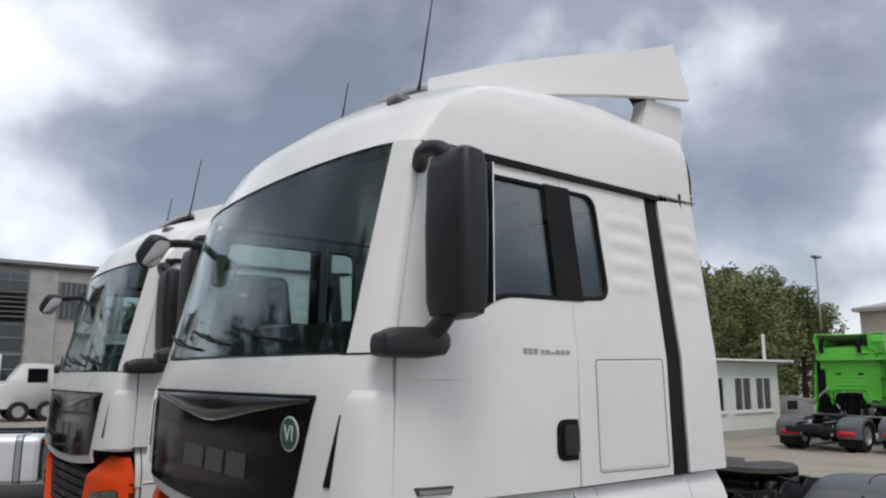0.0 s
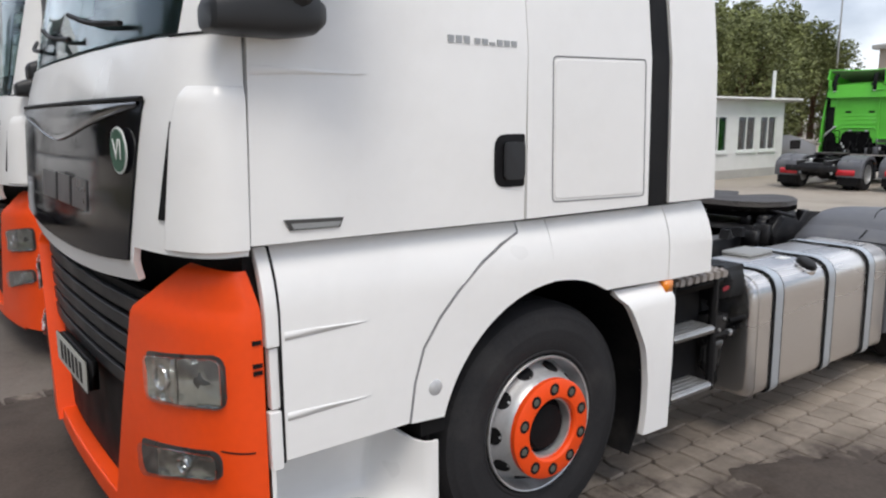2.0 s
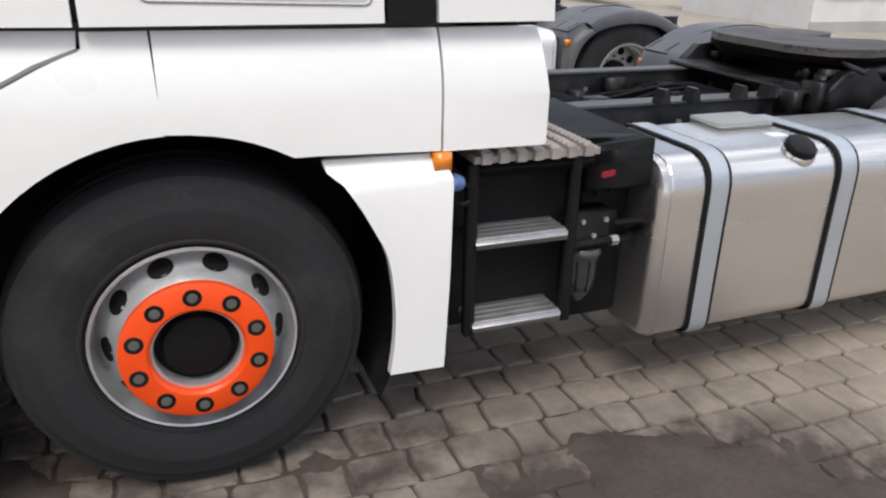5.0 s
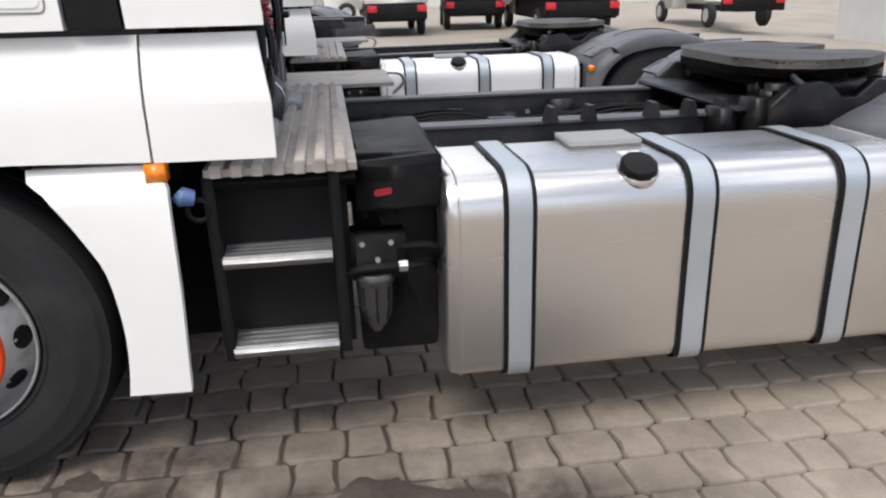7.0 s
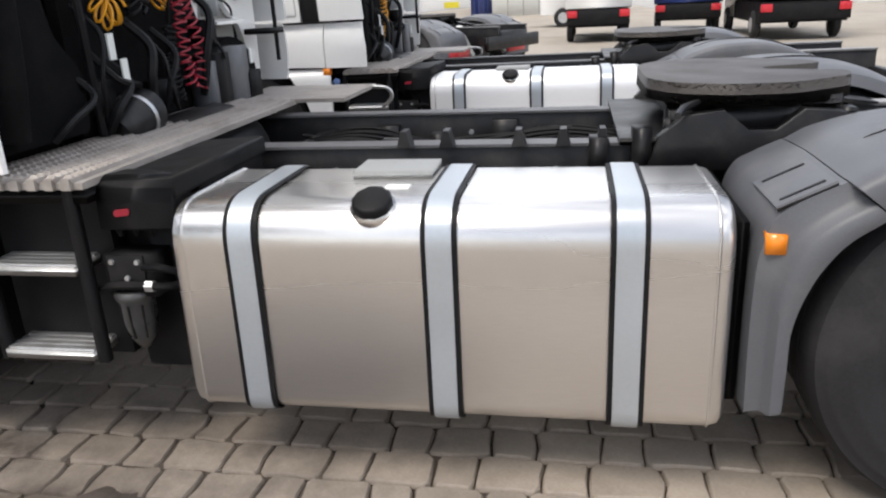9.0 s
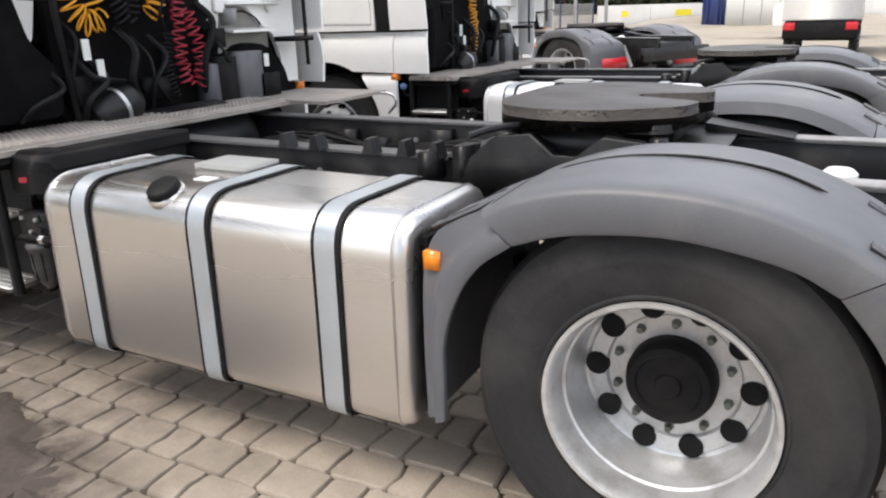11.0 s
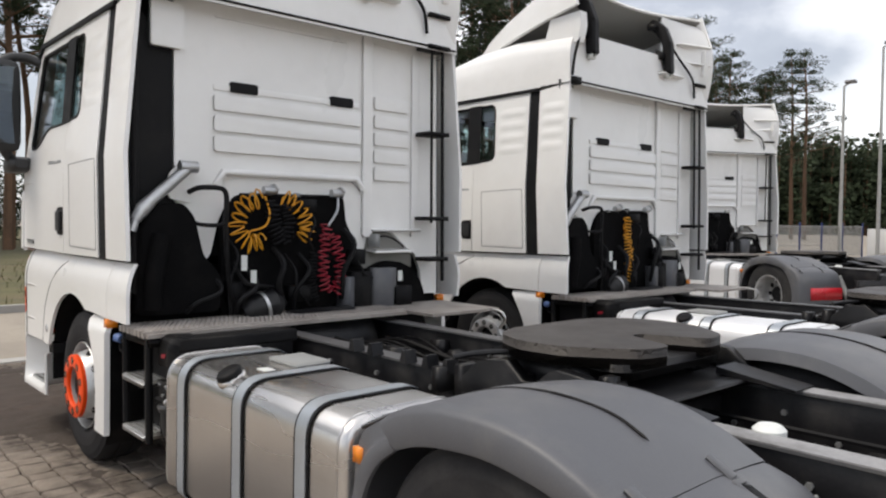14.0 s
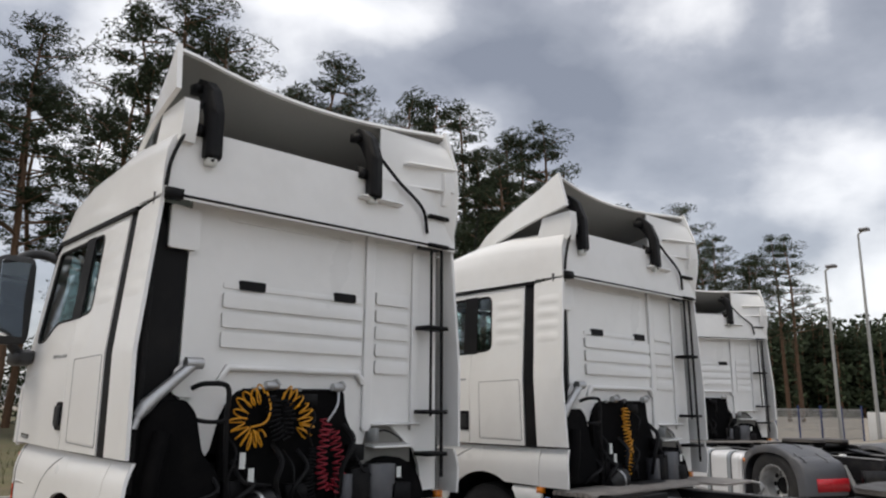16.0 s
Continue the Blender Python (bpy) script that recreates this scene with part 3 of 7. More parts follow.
    part("windscreen", nose_patch(steps(1.855, 2.705, 10), ((lambda z: 0.170 + (z - 1.84) * 0.02), (lambda z: W - 0.170 - (z - 1.84) * 0.02)), 30, -0.004, 0.006), WINDSCREEN, t, "large tinted windscreen")
    part("windscreen_band", nose_patch(steps(1.85, 1.97, 2), ((lambda z: 0.18), (lambda z: W - 0.18)), 30, -0.014, 0.004), BLACK, t)
    for k, ya in enumerate((0.5, 1.05, 1.6)):
        pts = [nose(1.90, angle_at(1.90, ya), 0.02), nose(1.93, angle_at(1.93, ya + 0.3), 0.022), nose(1.99, angle_at(1.99, ya + 0.62), 0.018)]
        part("wiper", tubed(bow(pts, 5), 0.009, 6), BLACK, t)
    part("sun_visor_band", nose_patch(steps(2.655, 2.71, 2), ((lambda z: 0.20), (lambda z: W - 0.20)), 30, -0.012, 0.003), BLACK, t)

    # -- doors and cab sides --
    for right in (False, True):
        win = rounded([(-0.985, 1.985), (-0.80, 1.985), (-0.60, 2.10), (-0.195, 2.105), (-0.215, 2.63), (-0.885, 2.63)], [0.05, 0.09, 0.09, 0.03, 0.03, 0.05], 4)
        outline = [(-1.157, 1.295), (-0.172, 1.285), (-0.165, 1.85), (-0.175, 2.69), (-0.93, 2.69), (-0.985, 2.655), (-1.142, 1.85)]
        door = part("door", side_panel(outline, [win], side_y, (1.85,), 0.03, right), paint, t, "white cab door with sculpted waist line" if paint is WHITE else "")
        part("door_window", side_panel([(p[0], p[1]) for p in win], [], side_y, (), 0.006, right, -0.012), SIDEGLASS, door)
        bm = bmesh.new()
        tube(bm, [(p[0], (W - side_y(p[1]) - 0.008) if right else side_y(p[1]) + 0.008, p[1]) for p in win], 0.014, 6, True)
        part("window_seal", bm, BLACK, door)
        ys = (W + 0.004, W - 0.03) if right else (-0.004, 0.03)
        part("handle_recess", prismed(rounded([(-0.31, 1.40), (-0.176, 1.40), (-0.176, 1.575), (-0.31, 1.575)], [0.05, 0.01, 0.01, 0.05]), *ys), BLACK, door, bevel=0.004)
        ys = (W + 0.022, W) if right else (-0.022, 0.0)
        part("door_handle", prismed(rounded([(-0.275, 1.425), (-0.19, 1.425), (-0.19, 1.55), (-0.275, 1.55)], 0.02), *ys), MIRROR_SHELL, door, "black plastic pull handle", bevel=0.006)
        # waist ridge and lower badge
        wy = lambda z, d: (W - side_y(z) + d) if right else side_y(z) - d
        bm = bmesh.new()
        prism(bm, [(-1.14, 1.764), (-0.95, 1.757), (-0.79, 1.750), (-0.95, 1.745), (-1.14, 1.738)], wy(1.75, -0.006), wy(1.75, 0.0028))
        part("waist_ridge", bm, paint, door, bevel=0.0025)
        part("door_badge", prismed([(-1.046, 1.327), (-0.893, 1.324), (-0.880, 1.351), (-1.063, 1.357)], wy(1.3, 0), wy(1.3, 0.006)), BEZEL, door, "grey plastic badge")
        part("badge_inset", prismed([(-1.036, 1.330), (-0.897, 1.327), (-0.890, 1.341), (-1.044, 1.346)], wy(1.3, 0.006), wy(1.3, 0.008)), STEPGREY, door)
        for k in range(9):
            xa = -0.50 + k * 0.031 + (0.012 if k > 2 else 0)
            hgt = (0.030, 0.030, 0.030, 0.024, 0.024, 0.012, 0.024, 0.024, 0.024)[k]
            part("model_mark", boxed(xa, xa + 0.022, *sorted((wy(1.85, -0.002), wy(1.85, 0.003))), 1.855, 1.855 + 0.75 * hgt), SILVER, door)
        # panel behind the door, with a small quarter window and a hatch
        qwin = rounded([(-0.15, 2.11), (0.095, 2.125), (0.06, 2.63), (-0.165, 2.63)], [0.01, 0.07, 0.07, 0.01], 5)
        outline = [(-0.158, 1.285), (0.505, 1.285), (0.47, 2.69), (-0.168, 2.69)]
        hole = [(p[0] + 0.006, p[1]) if p[0] < 0 else p for p in qwin]
        rear = part("cab_side", side_panel(outline, [hole], side_y, (1.85,), 0.03, right), paint, t)
        part("quarter_window", side_panel(hole, [], side_y, (), 0.006, right, -0.012), SIDEGLASS, rear)
        part("window_pillar", side_panel([(-0.262, 2.098), (-0.09, 2.10), (-0.115, 2.645), (-0.285, 2.645)], [], side_y, (), 0.006, right, 0.005), BLACK, rear)
        bm = bmesh.new()
        tube(bm, [(p[0], wy(p[1], -0.006), p[1]) for p in hole], 0.012, 6, True)
        part("window_seal", bm, BLACK, rear)
        hatch = [(-0.035, 1.335), (0.475, 1.325), (0.455, 1.845), (-0.045, 1.835)]
        hr = rounded(hatch, 0.02)
        bm = bmesh.new()
        tube(bm, [(p[0], wy(p[1], -0.0005), p[1]) for p in hr], 0.0032, 5, True)
        part("hatch_seam", bm, GREYTRIM, rear)
        part("hatch_cover", side_panel(rounded([(-0.025, 1.345), (0.465, 1.335), (0.445, 1.835), (-0.035, 1.825)], 0.02), [], side_y, (), 0.01, right, 0.003), paint, rear, bevel=0.002)
        def bulge(x0, x1, z):
            """Soft pressed swage, highest along its middle and dying out at the ends."""
            rows = []
            for i in range(9):
                h = z - 0.05 + 0.10 * i / 8
                rows.append([(x0 + (x1 - x0) * j / 10, wy(h, 0.0065 * math.sin(math.pi * i / 8) ** 1.5 * min(1.0, 4.5 * min(j, 10 - j) / 10) - 0.0005), h) for j in range(11)])
            return sheet(rows, 0.003)

        for z in (2.20, 2.31, 2.42, 2.53):
            part("side_rib", bulge(0.12, 0.455, z), paint, rear, smooth=80)
        strip = [(0.515, 1.285), (0.635, 1.285), (0.575, 2.69), (0.478, 2.69)]
        part("black_strip", side_panel(strip, [], side_y, (1.85,), 0.02, right, -0.006), BLACK, t)
        fin = [(0.645, 1.285), (0.965, 1.285), (0.93, 1.85), (0.905, 2.72), (0.585, 2.69)] if not right else [(0.645, 1.285), (0.885, 1.285), (0.885, 1.85), (0.885, 2.72), (0.585, 2.69)]
        finp = part("side_fin", side_panel(fin, [], side_y, (1.85,), 0.022, right), paint, t, "white side deflector fin")
        for z in (2.20, 2.31, 2.42, 2.53):
            part("side_rib", bulge(0.615, 0.885, z), paint, finp, smooth=80)
        # gutter rail above the door
        rail = [(-1.0, 2.655), (-0.92, 2.725), (0.59, 2.715), (0.585, 2.685), (-0.89, 2.69), (-0.985, 2.62)]
        part("gutter_rail", side_panel(rail, [], side_y, (), 0.03, right, 0.018), BLACK, t, bevel=0.004)

        # lower side: fender panels, wheel arch, step box
        yy = (lambda a, b: (W - b, W - a)) if right else (lambda a, b: (a, b))
        cuts = (1.10, 1.15, 1.19, 1.23, 1.26)
        p1 = [(-1.083, 0.672), (-0.66, 0.672), (-0.64, 0.80), (-0.605, 0.91), (-0.54, 1.0), (-0.46, 1.08), (-0.36, 1.155), (-0.26, 1.205), (-0.175, 1.235), (-0.172, 1.272), (-1.09, 1.283)]
        fp = part("front_side_panel", side_panel(p1, [], shoulder_y, cuts, 0.02, right), paint, t)
        for z in (1.035, 0.80):
            bm = bmesh.new()
            prism(bm, [(-1.075, z + 0.012), (-0.85, z + 0.003), (-0.80, z), (-0.85, z - 0.004), (-1.075, z - 0.012)], *((W - 0.01, W + 0.006) if right else (0.01, -0.006)))
            part("panel_crease", bm, paint, fp, bevel=0.003)
        inner = arc(0.0, 0.50, 0.545, 163, 92, 14)
        p2 = [(-0.652, 0.668)] + inner[:1] + inner[1:] + [(-0.028, 1.27), (-0.165, 1.27), (-0.166, 1.236), (-0.25, 1.20), (-0.355, 1.147), (-0.455, 1.072), (-0.533, 0.993), (-0.597, 0.905), (-0.632, 0.80)]
        ap = part("wheel_arch_panel", side_panel(p2, [], shoulder_y, cuts, 0.02, right), paint, t)
        part("arch_seam", tubed([(p[0] + 0.003, W - shoulder_y(p[1]) - 0.004 if right else shoulder_y(p[1]) + 0.004, p[1] - 0.001) for p in p1[1:9]], 0.0065, 6), GREYTRIM, ap)
        bm = lathed([(0.0, -0.004), (0.012, -0.003), (0.022, 0.0), (0.027, 0.004), (0.03, 0.008), (0.03, 0.012), (0.0, 0.012)], 24, (-0.557, W + 0.006 if right else -0.008, 0.768))
        part("marker_lamp", bm, CLEAR, ap, "round clear side marker")
        p3 = [(-0.022, 1.27), (-0.022, 1.047)] + arc(0.0, 0.50, 0.545, 86, 60, 5) + [(0.33, 0.972), (0.655, 0.962), (0.655, 1.268)]
        part("shoulder_panel", side_panel(p3, [], shoulder_y, cuts, 0.02, right), paint, t)
        p4 = [(0.662, 1.268), (0.662, 0.960), (0.965, 0.958), (0.965, 1.10), (0.94, 1.268)] if not right else [(0.662, 1.268), (0.662, 0.960), (0.86, 0.958), (0.875, 1.10), (0.88, 1.268)]
        part("rear_corner_panel", side_panel(p4, [], shoulder_y, cuts, 0.02, right), paint, t)
        inner = bow([(0.509, 0, 0.318), (0.522, 0, 0.42), (0.524, 0, 0.535), (0.506, 0, 0.677), (0.467, 0, 0.764), (0.43, 0, 0.832), (0.39, 0, 0.893)], 3)
        p5 = [(0.345, 0.952), (0.64, 0.950), (0.672, 0.932), (0.687, 0.89), (0.684, 0.60), (0.673, 0.314)] + [(p.x, p.z) for p in inner] + [(0.352, 0.925)]
        part("mud_flap_panel", side_panel(p5, [], lambda z: -0.025 + 6.0 * max(0.0, z - 0.86) ** 2, (0.45, 0.6, 0.87, 0.89, 0.91, 0.93), 0.03, right), paint, t)
        bm = bmesh.new()
        rows = [[(p[0], y, p[1]) for y in yy(0.035, 0.62)] for p in arc(0.0, 0.50, 0.575, -30, 188, 26)]
        part("wheel_arch_liner", sheet(rows, 0.012, bm), SOOT, t)
        part("arch_inner_wall", boxed(-0.62, 0.70, *yy(0.60, 0.62), 0.20, 1.05), SOOT, t)
        part("marker_lamp", boxed(0.636, 0.685, *yy(-0.010, 0.05), 0.908, 0.957), AMBER, t, "amber side marker lamp", bevel=0.006)
        # front corner strip beside the bumper
        for za, zb, xa, proud in ((1.010, 1.283, -1.130, 0.004), (0.828, 1.006, -1.120, -0.004), (0.650, 0.824, -1.128, 0.004)):
            part("corner_strip", side_panel([(xa, za), (-1.092, za), (-1.094, zb), (xa - 0.002, zb)], [], shoulder_y, cuts, 0.03, right, proud), paint, t, bevel=0.004)
        part("panel_seam", tubed([(-1.0895, W - shoulder_y(z) if right else shoulder_y(z), z) for z in (0.668, 1.09, 1.12, 1.16, 1.20, 1.24, 1.28)], 0.0045, 6), BLACK, fp)
        # entry step box
        def scoop(right=right):
            rows = []
            for i in range(29):
                x = -1.13 + 0.575 * i / 28
                a, b = min(1.0, (x + 1.13) / 0.06), min(1.0, max(0.0, -0.572 - x) / 0.13)
                d = (a * a * (3 - 2 * a)) * (b * b * (3 - 2 * b))
                top = 0.668 if x < -0.70 else 0.668 - 0.078 * min(1.0, (x + 0.70) / 0.09)
                prof = [(-0.004, 0.318), (-0.006, 0.340), (0.0, 0.352), (0.05, 0.356), (0.13, 0.358), (0.19, 0.362), (0.222, 0.38), (0.232, 0.42), (0.225, 0.50), (0.19, 0.60), (0.15, 0.668)]
                row = []
                for k, (y, z) in enumerate(prof):
                    z2 = z if k < 2 else 0.35 + (z - 0.352) * (top - 0.352) / 0.316
                    if k > 2 and d < 1:
                        flat = 0.352 + (k - 2) / 8 * (top - 0.352)
                        z2 = z2 * d + flat * (1 - d)
                    y2 = y * d - 0.003 * (1 - d)
                    row.append((x, W - y2 if right else y2, z2))
                rows.append(row)
            return sheet(rows, 0.012)
        sb = part("step_box", scoop(), paint, t, "white moulded entry step", smooth=60)
        oval = rounded([(-1.06, 0.02), (-0.70, 0.02), (-0.74, 0.18), (-1.02, 0.18)], [0.03, 0.03, 0.10, 0.10], 6)
        tread = part("step_tread", prismed([(p[0], W - p[1] if right else p[1]) for p in oval], 0.354, 0.377, "z"), STEPGREY, sb, "grey perforated tread")
        if near and not right:
            for i in range(9):
                for j in range(4):
                    cx, cy = -1.025 + i * 0.036 + (0.018 if j % 2 else 0), 0.038 + j * 0.037
                    if (j == 3 and i in (0, 1, 7, 8)) or (j == 2 and i in (0, 8)):
                        continue
                    part("tread_hole", prismed(rounded([(cx - 0.011, cy - 0.008), (cx + 0.011, cy - 0.008), (cx + 0.011, cy + 0.008), (cx - 0.011, cy + 0.008)], 0.006, 2), 0.3765, 0.3785, "z"), BLACK, tread)
        part("step_bracket", boxed(-0.60, -0.50, *yy(0.02, 0.3), 0.60, 0.67), BLACK, t)

        # big mirror with its foot and upper arm
        mx = []
        for z, hw, hd in ((1.965, 0.07, 0.04), (1.98, 0.115, 0.062), (2.03, 0.128, 0.072), (2.30, 0.132, 0.078), (2.53, 0.128, 0.072), (2.58, 0.115, 0.06), (2.60, 0.08, 0.035)):
            ring = rounded([(-1.005 - hd, -0.185 - hw), (-1.005 + hd * 0.6, -0.185 - hw), (-1.005 + hd * 0.6, -0.185 + hw), (-1.005 - hd, -0.185 + hw)], [hd * 0.9, 0.02, 0.02, hd * 0.9], 5)
            mx.append([(p[0], W - p[1] if right else p[1], z) for p in ring])
        bm = bmesh.new()
        vs = [[bm.verts.new(p) for p in r] for r in mx]
        for a, b in zip(vs, vs[1:]):
            for j in range(len(a)):
                bm.faces.new((a[j], a[(j + 1) % len(a)], b[(j + 1) % len(b)], b[j]))
        bm.faces.new(vs[0])
        bm.faces.new(vs[-1])
        mir = part("wing_mirror", bm, MIRROR_SHELL, t, "tall black plastic wing mirror")
        g = sorted((W + 0.295, W + 0.075)) if right else (-0.295, -0.075)
        bm = boxed(-0.003, 0.003, -0.108, 0.108, 2.02, 2.55)
        bm.transform(Matrix.Translation((-0.944, (g[0] + g[1]) / 2, 0)) @ Matrix.Rotation(radians(-14 if right else 14), 4, "Z"))
        part("mirror_glass", bm, MIRRORGLASS, mir)
        foot = []
        for x, hw, z0, z1 in ((-1.268, 0.045, 1.838, 1.895), (-1.258, 0.058, 1.830, 1.912), (-1.20, 0.068, 1.826, 1.935), (-1.08, 0.075, 1.825, 1.94), (-1.0, 0.07, 1.835, 1.935), (-0.965, 0.04, 1.86, 1.915)):
            r = rounded([(-0.055 - hw, z0), (-0.055 + hw, z0), (-0.055 + hw, z1), (-0.055 - hw, z1)], min(hw, (z1 - z0) / 2) * 0.8, 4)
            foot.append([(x, W - p[0] if right else p[0], p[1]) for p in r])
        bm = bmesh.new()
        vs = [[bm.verts.new(p) for p in r] for r in foot]
        for a, b in zip(vs, vs[1:]):
            for j in range(len(a)):
                bm.faces.new((a[j], a[(j + 1) % len(a)], b[(j + 1) % len(b)], b[j]))
        bm.faces.new(vs[0])
        bm.faces.new(vs[-1])
        part("mirror_foot", bm, MIRROR_SHELL, mir)
        fy = (lambda y: W - y) if right else (lambda y: y)
        part("mirror_arm", tubed(bow([(-1.06, fy(-0.08), 1.90), (-1.04, fy(-0.13), 1.95), (-1.02, fy(-0.16), 2.0)], 4), 0.036, 10), MIRROR_SHELL, mir)
        part("mirror_arm", tubed(bow([(-0.99, fy(0.08), 2.60), (-1.03, fy(0.0), 2.635), (-1.04, fy(-0.1), 2.625), (-1.02, fy(-0.17), 2.58)], 4), 0.034, 10), MIRROR_SHELL, mir)

    # small mirrors on the co-driver's side
    arm = part("front_mirror", tubed(bow([(-1.35, 2.30, 2.545), (-1.22, 2.335, 2.575), (-1.08, 2.375, 2.585), (-1.0, 2.40, 2.575)], 4), 0.027, 10), MIRROR_SHELL, t, "black kerb mirror on an arm")
    part("front_mirror_arm", tubed(bow([(-1.02, 2.39, 2.58), (-0.94, 2.46, 2.555), (-0.87, 2.53, 2.51)], 4), 0.025, 10), MIRROR_SHELL, arm)
    part("arm_bracket", boxed(-1.09, -0.97, 2.35, 2.405, 2.555, 2.61), MIRROR_SHELL, arm, bevel=0.012)
    for c, aim, hw, hh in (((-1.39, 2.29, 2.51), (0.50, -0.62, -0.6), 0.085, 0.105), ((-0.85, 2.56, 2.46), (0.1, -0.7, -0.6), 0.085, 0.10)):
        m = Matrix.Translation(c) @ Vector(aim).to_track_quat("Z", "Y").to_matrix().to_4x4()
        rings = []
        for z, k in ((0.035, 1.0), (0.0, 1.0), (-0.03, 0.86), (-0.05, 0.6), (-0.056, 0.3)):
            rings.append([(p[0] * k, p[1] * k, z) for p in rounded([(-hw, -hh), (hw, -hh), (hw, hh), (-hw, hh)], 0.06, 5)])
        bm = bmesh.new()
        vs = [[bm.verts.new(p) for p in r] for r in rings]
        for a, b in zip(vs, vs[1:]):
            for j in range(len(a)):
                bm.faces.new((a[j], a[(j + 1) % len(a)], b[(j + 1) % len(b)], b[j]))
        bm.faces.new(vs[0])
        bm.faces.new(vs[-1])
        bm.transform(m)
        head = part("front_mirror_head", bm, MIRROR_SHELL, arm)
        bm = prismed(rounded([(-hw + 0.012, -hh + 0.012), (hw - 0.012, -hh + 0.012), (hw - 0.012, hh - 0.012), (-hw + 0.012, hh - 0.012)], 0.05, 5), 0.034, 0.038, "z")
        bm.transform(m)
        part("mirror_glass", bm, MIRRORGLASS, head)

    # -- roof, deflector and back --
    zs = [2.72, 2.80, 2.88, 2.95, 3.0, 3.04, 3.08, 3.11, 3.14, 3.17, 3.20, 3.23, 3.25, 3.26]
    rows = []
    for z in zs:
        xf, xc, s, n = level(z)
        rear_x = 0.905 - 0.03 * (z - 2.72)
        sr = 0.085 + 0.25 * (s - 0.085)
        left = []
        for i in range(10):
            x = rear_x + (xc - rear_x) * i / 10
            left.append((x, sr + (s - sr) * (i / 10) ** 1.5, z - 0.14 * max(0.0, x - 0.2) * min(1.0, max(0.0, z - 2.85) / 0.3)))
        rows.append(left + [nose(z, math.pi * j / 30) for j in range(31)] + [(p[0], W - p[1], p[2]) for p in left[::-1]])
    bm = bmesh.new()
    vs = [[bm.verts.new(p) for p in r] for r in rows]
    for a, b in zip(vs, vs[1:]):
        for j in range(len(a) - 1):
            bm.faces.new((a[j], a[j + 1], b[j + 1], b[j]))
        bm.faces.new((a[-1], a[0], b[0], b[-1]))
    bm.faces.new(vs[-1])
    roof = part("roof", bm, paint, t, "high white sleeper roof" if paint is WHITE else "")
    part("roof_seam", tubed([(0.925, 0.078, 2.722), (0.6, 0.078, 2.724)], 0.004, 5), GREYTRIM, roof)
    part("roof_rear_seam", tubed([(0.908, 0.10, 2.742), (0.908, W - 0.10, 2.742)], 0.008, 6), BLACK, roof)
    part("roof_hinge", boxed(0.88, 0.94, 0.10, 0.20, 2.71, 2.77), BLACK, roof, bevel=0.01)
    for y in (0.42, W - 0.42):
        q = nose(3.0, angle_at(3.0, y), 0.0)
        bm = boxed(q[0] - 0.02, q[0] + 0.05, y - 0.045, y + 0.045, 2.995, 3.03)
        part("clearance_lamp", bm, GREYTRIM, roof, bevel=0.01)
    for x, y, h in ((-0.66, 0.55, 0.55), (-0.58, W - 0.95, 0.38)):
        part("antenna", tubed([(x, y, 3.16), (x + 0.012, y, 3.22), (x + 0.16 * h, y, 3.16 + h)], [0.009, 0.006, 0.0028], 6), BLACK, roof, "thin whip antenna")
    if deflector:
        top = []
        for x, z, s, cr in ((-0.60, 3.225, 0.56, 0.05), (-0.3, 3.325, 0.42, 0.045), (0.0, 3.418, 0.33, 0.035), (0.3, 3.50, 0.26, 0.025), (0.6, 3.585, 0.20, 0.015), (0.78, 3.64, 0.16, 0.0), (0.86, 3.675, 0.145, 0.0)):
            row = []
            for j in range(21):
                u = j / 20 * 2 - 1
                pull = 0.17 * (1 - u * u) * max(0.0, (x - 0.3) / 0.57)
                row.append((x - pull, W / 2 + u * (W / 2 - s), z - 0.25 * pull + cr * (1 - u * u) - 0.02 * abs(u) ** 12))
            top.append(row)
        spo = part("roof_deflector", sheet(top, 0.025), paint, roof, "raised roof air deflector")
        # thin sheet under the deflector, a darker grey than its paint
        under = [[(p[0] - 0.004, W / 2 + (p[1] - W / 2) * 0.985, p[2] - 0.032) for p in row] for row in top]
        part("deflector_underside", sheet(under, 0.006), UNDERSIDE, spo, "darker grey inner face")
        for right in (False, True):
            fy = (lambda y: W - y) if right else (lambda y: y)
            lower = ((-0.60, 3.12, 0.56), (-0.3, 3.15, 0.40), (0.0, 3.195, 0.26), (0.3, 3.245, 0.20), (0.6, 3.295, 0.155), (0.97, 3.352, 0.12))
            upper = ((-0.60, 3.225, 0.56), (-0.3, 3.325, 0.42), (0.0, 3.418, 0.33), (0.3, 3.50, 0.26), (0.6, 3.585, 0.20), (0.868, 3.678, 0.145))
            rows = [[(p[0], fy(p[2]), p[1]) for p in q] for q in (lower, upper)]
            part("deflector_cheek", sheet(rows, 0.03), paint, spo)
            ye = sorted((fy(0.15), fy(0.24)))
            part("deflector_ear", prismed([(0.57, 3.10), (0.93, 3.06), (0.965, 3.20), (0.955, 3.315), (0.64, 3.30)], *ye), paint, spo)
        for y in (0.295, 1.49):
            st = part("deflector_strut", prismed(rounded([(0.72, 3.47), (0.80, 3.53), (0.90, 3.44), (0.965, 3.28), (0.975, 2.99), (0.915, 2.98), (0.90, 3.26), (0.83, 3.38)], 0.02), y, y + 0.10), BLACK, spo, "black deflector strut", bevel=0.008)
            part("strut_gusset", prismed([(0.86, 3.12), (0.93, 3.12), (0.93, 3.18), (0.86, 3.22)], y - 0.05, y + 0.002), BLACK, st, bevel=0.006)
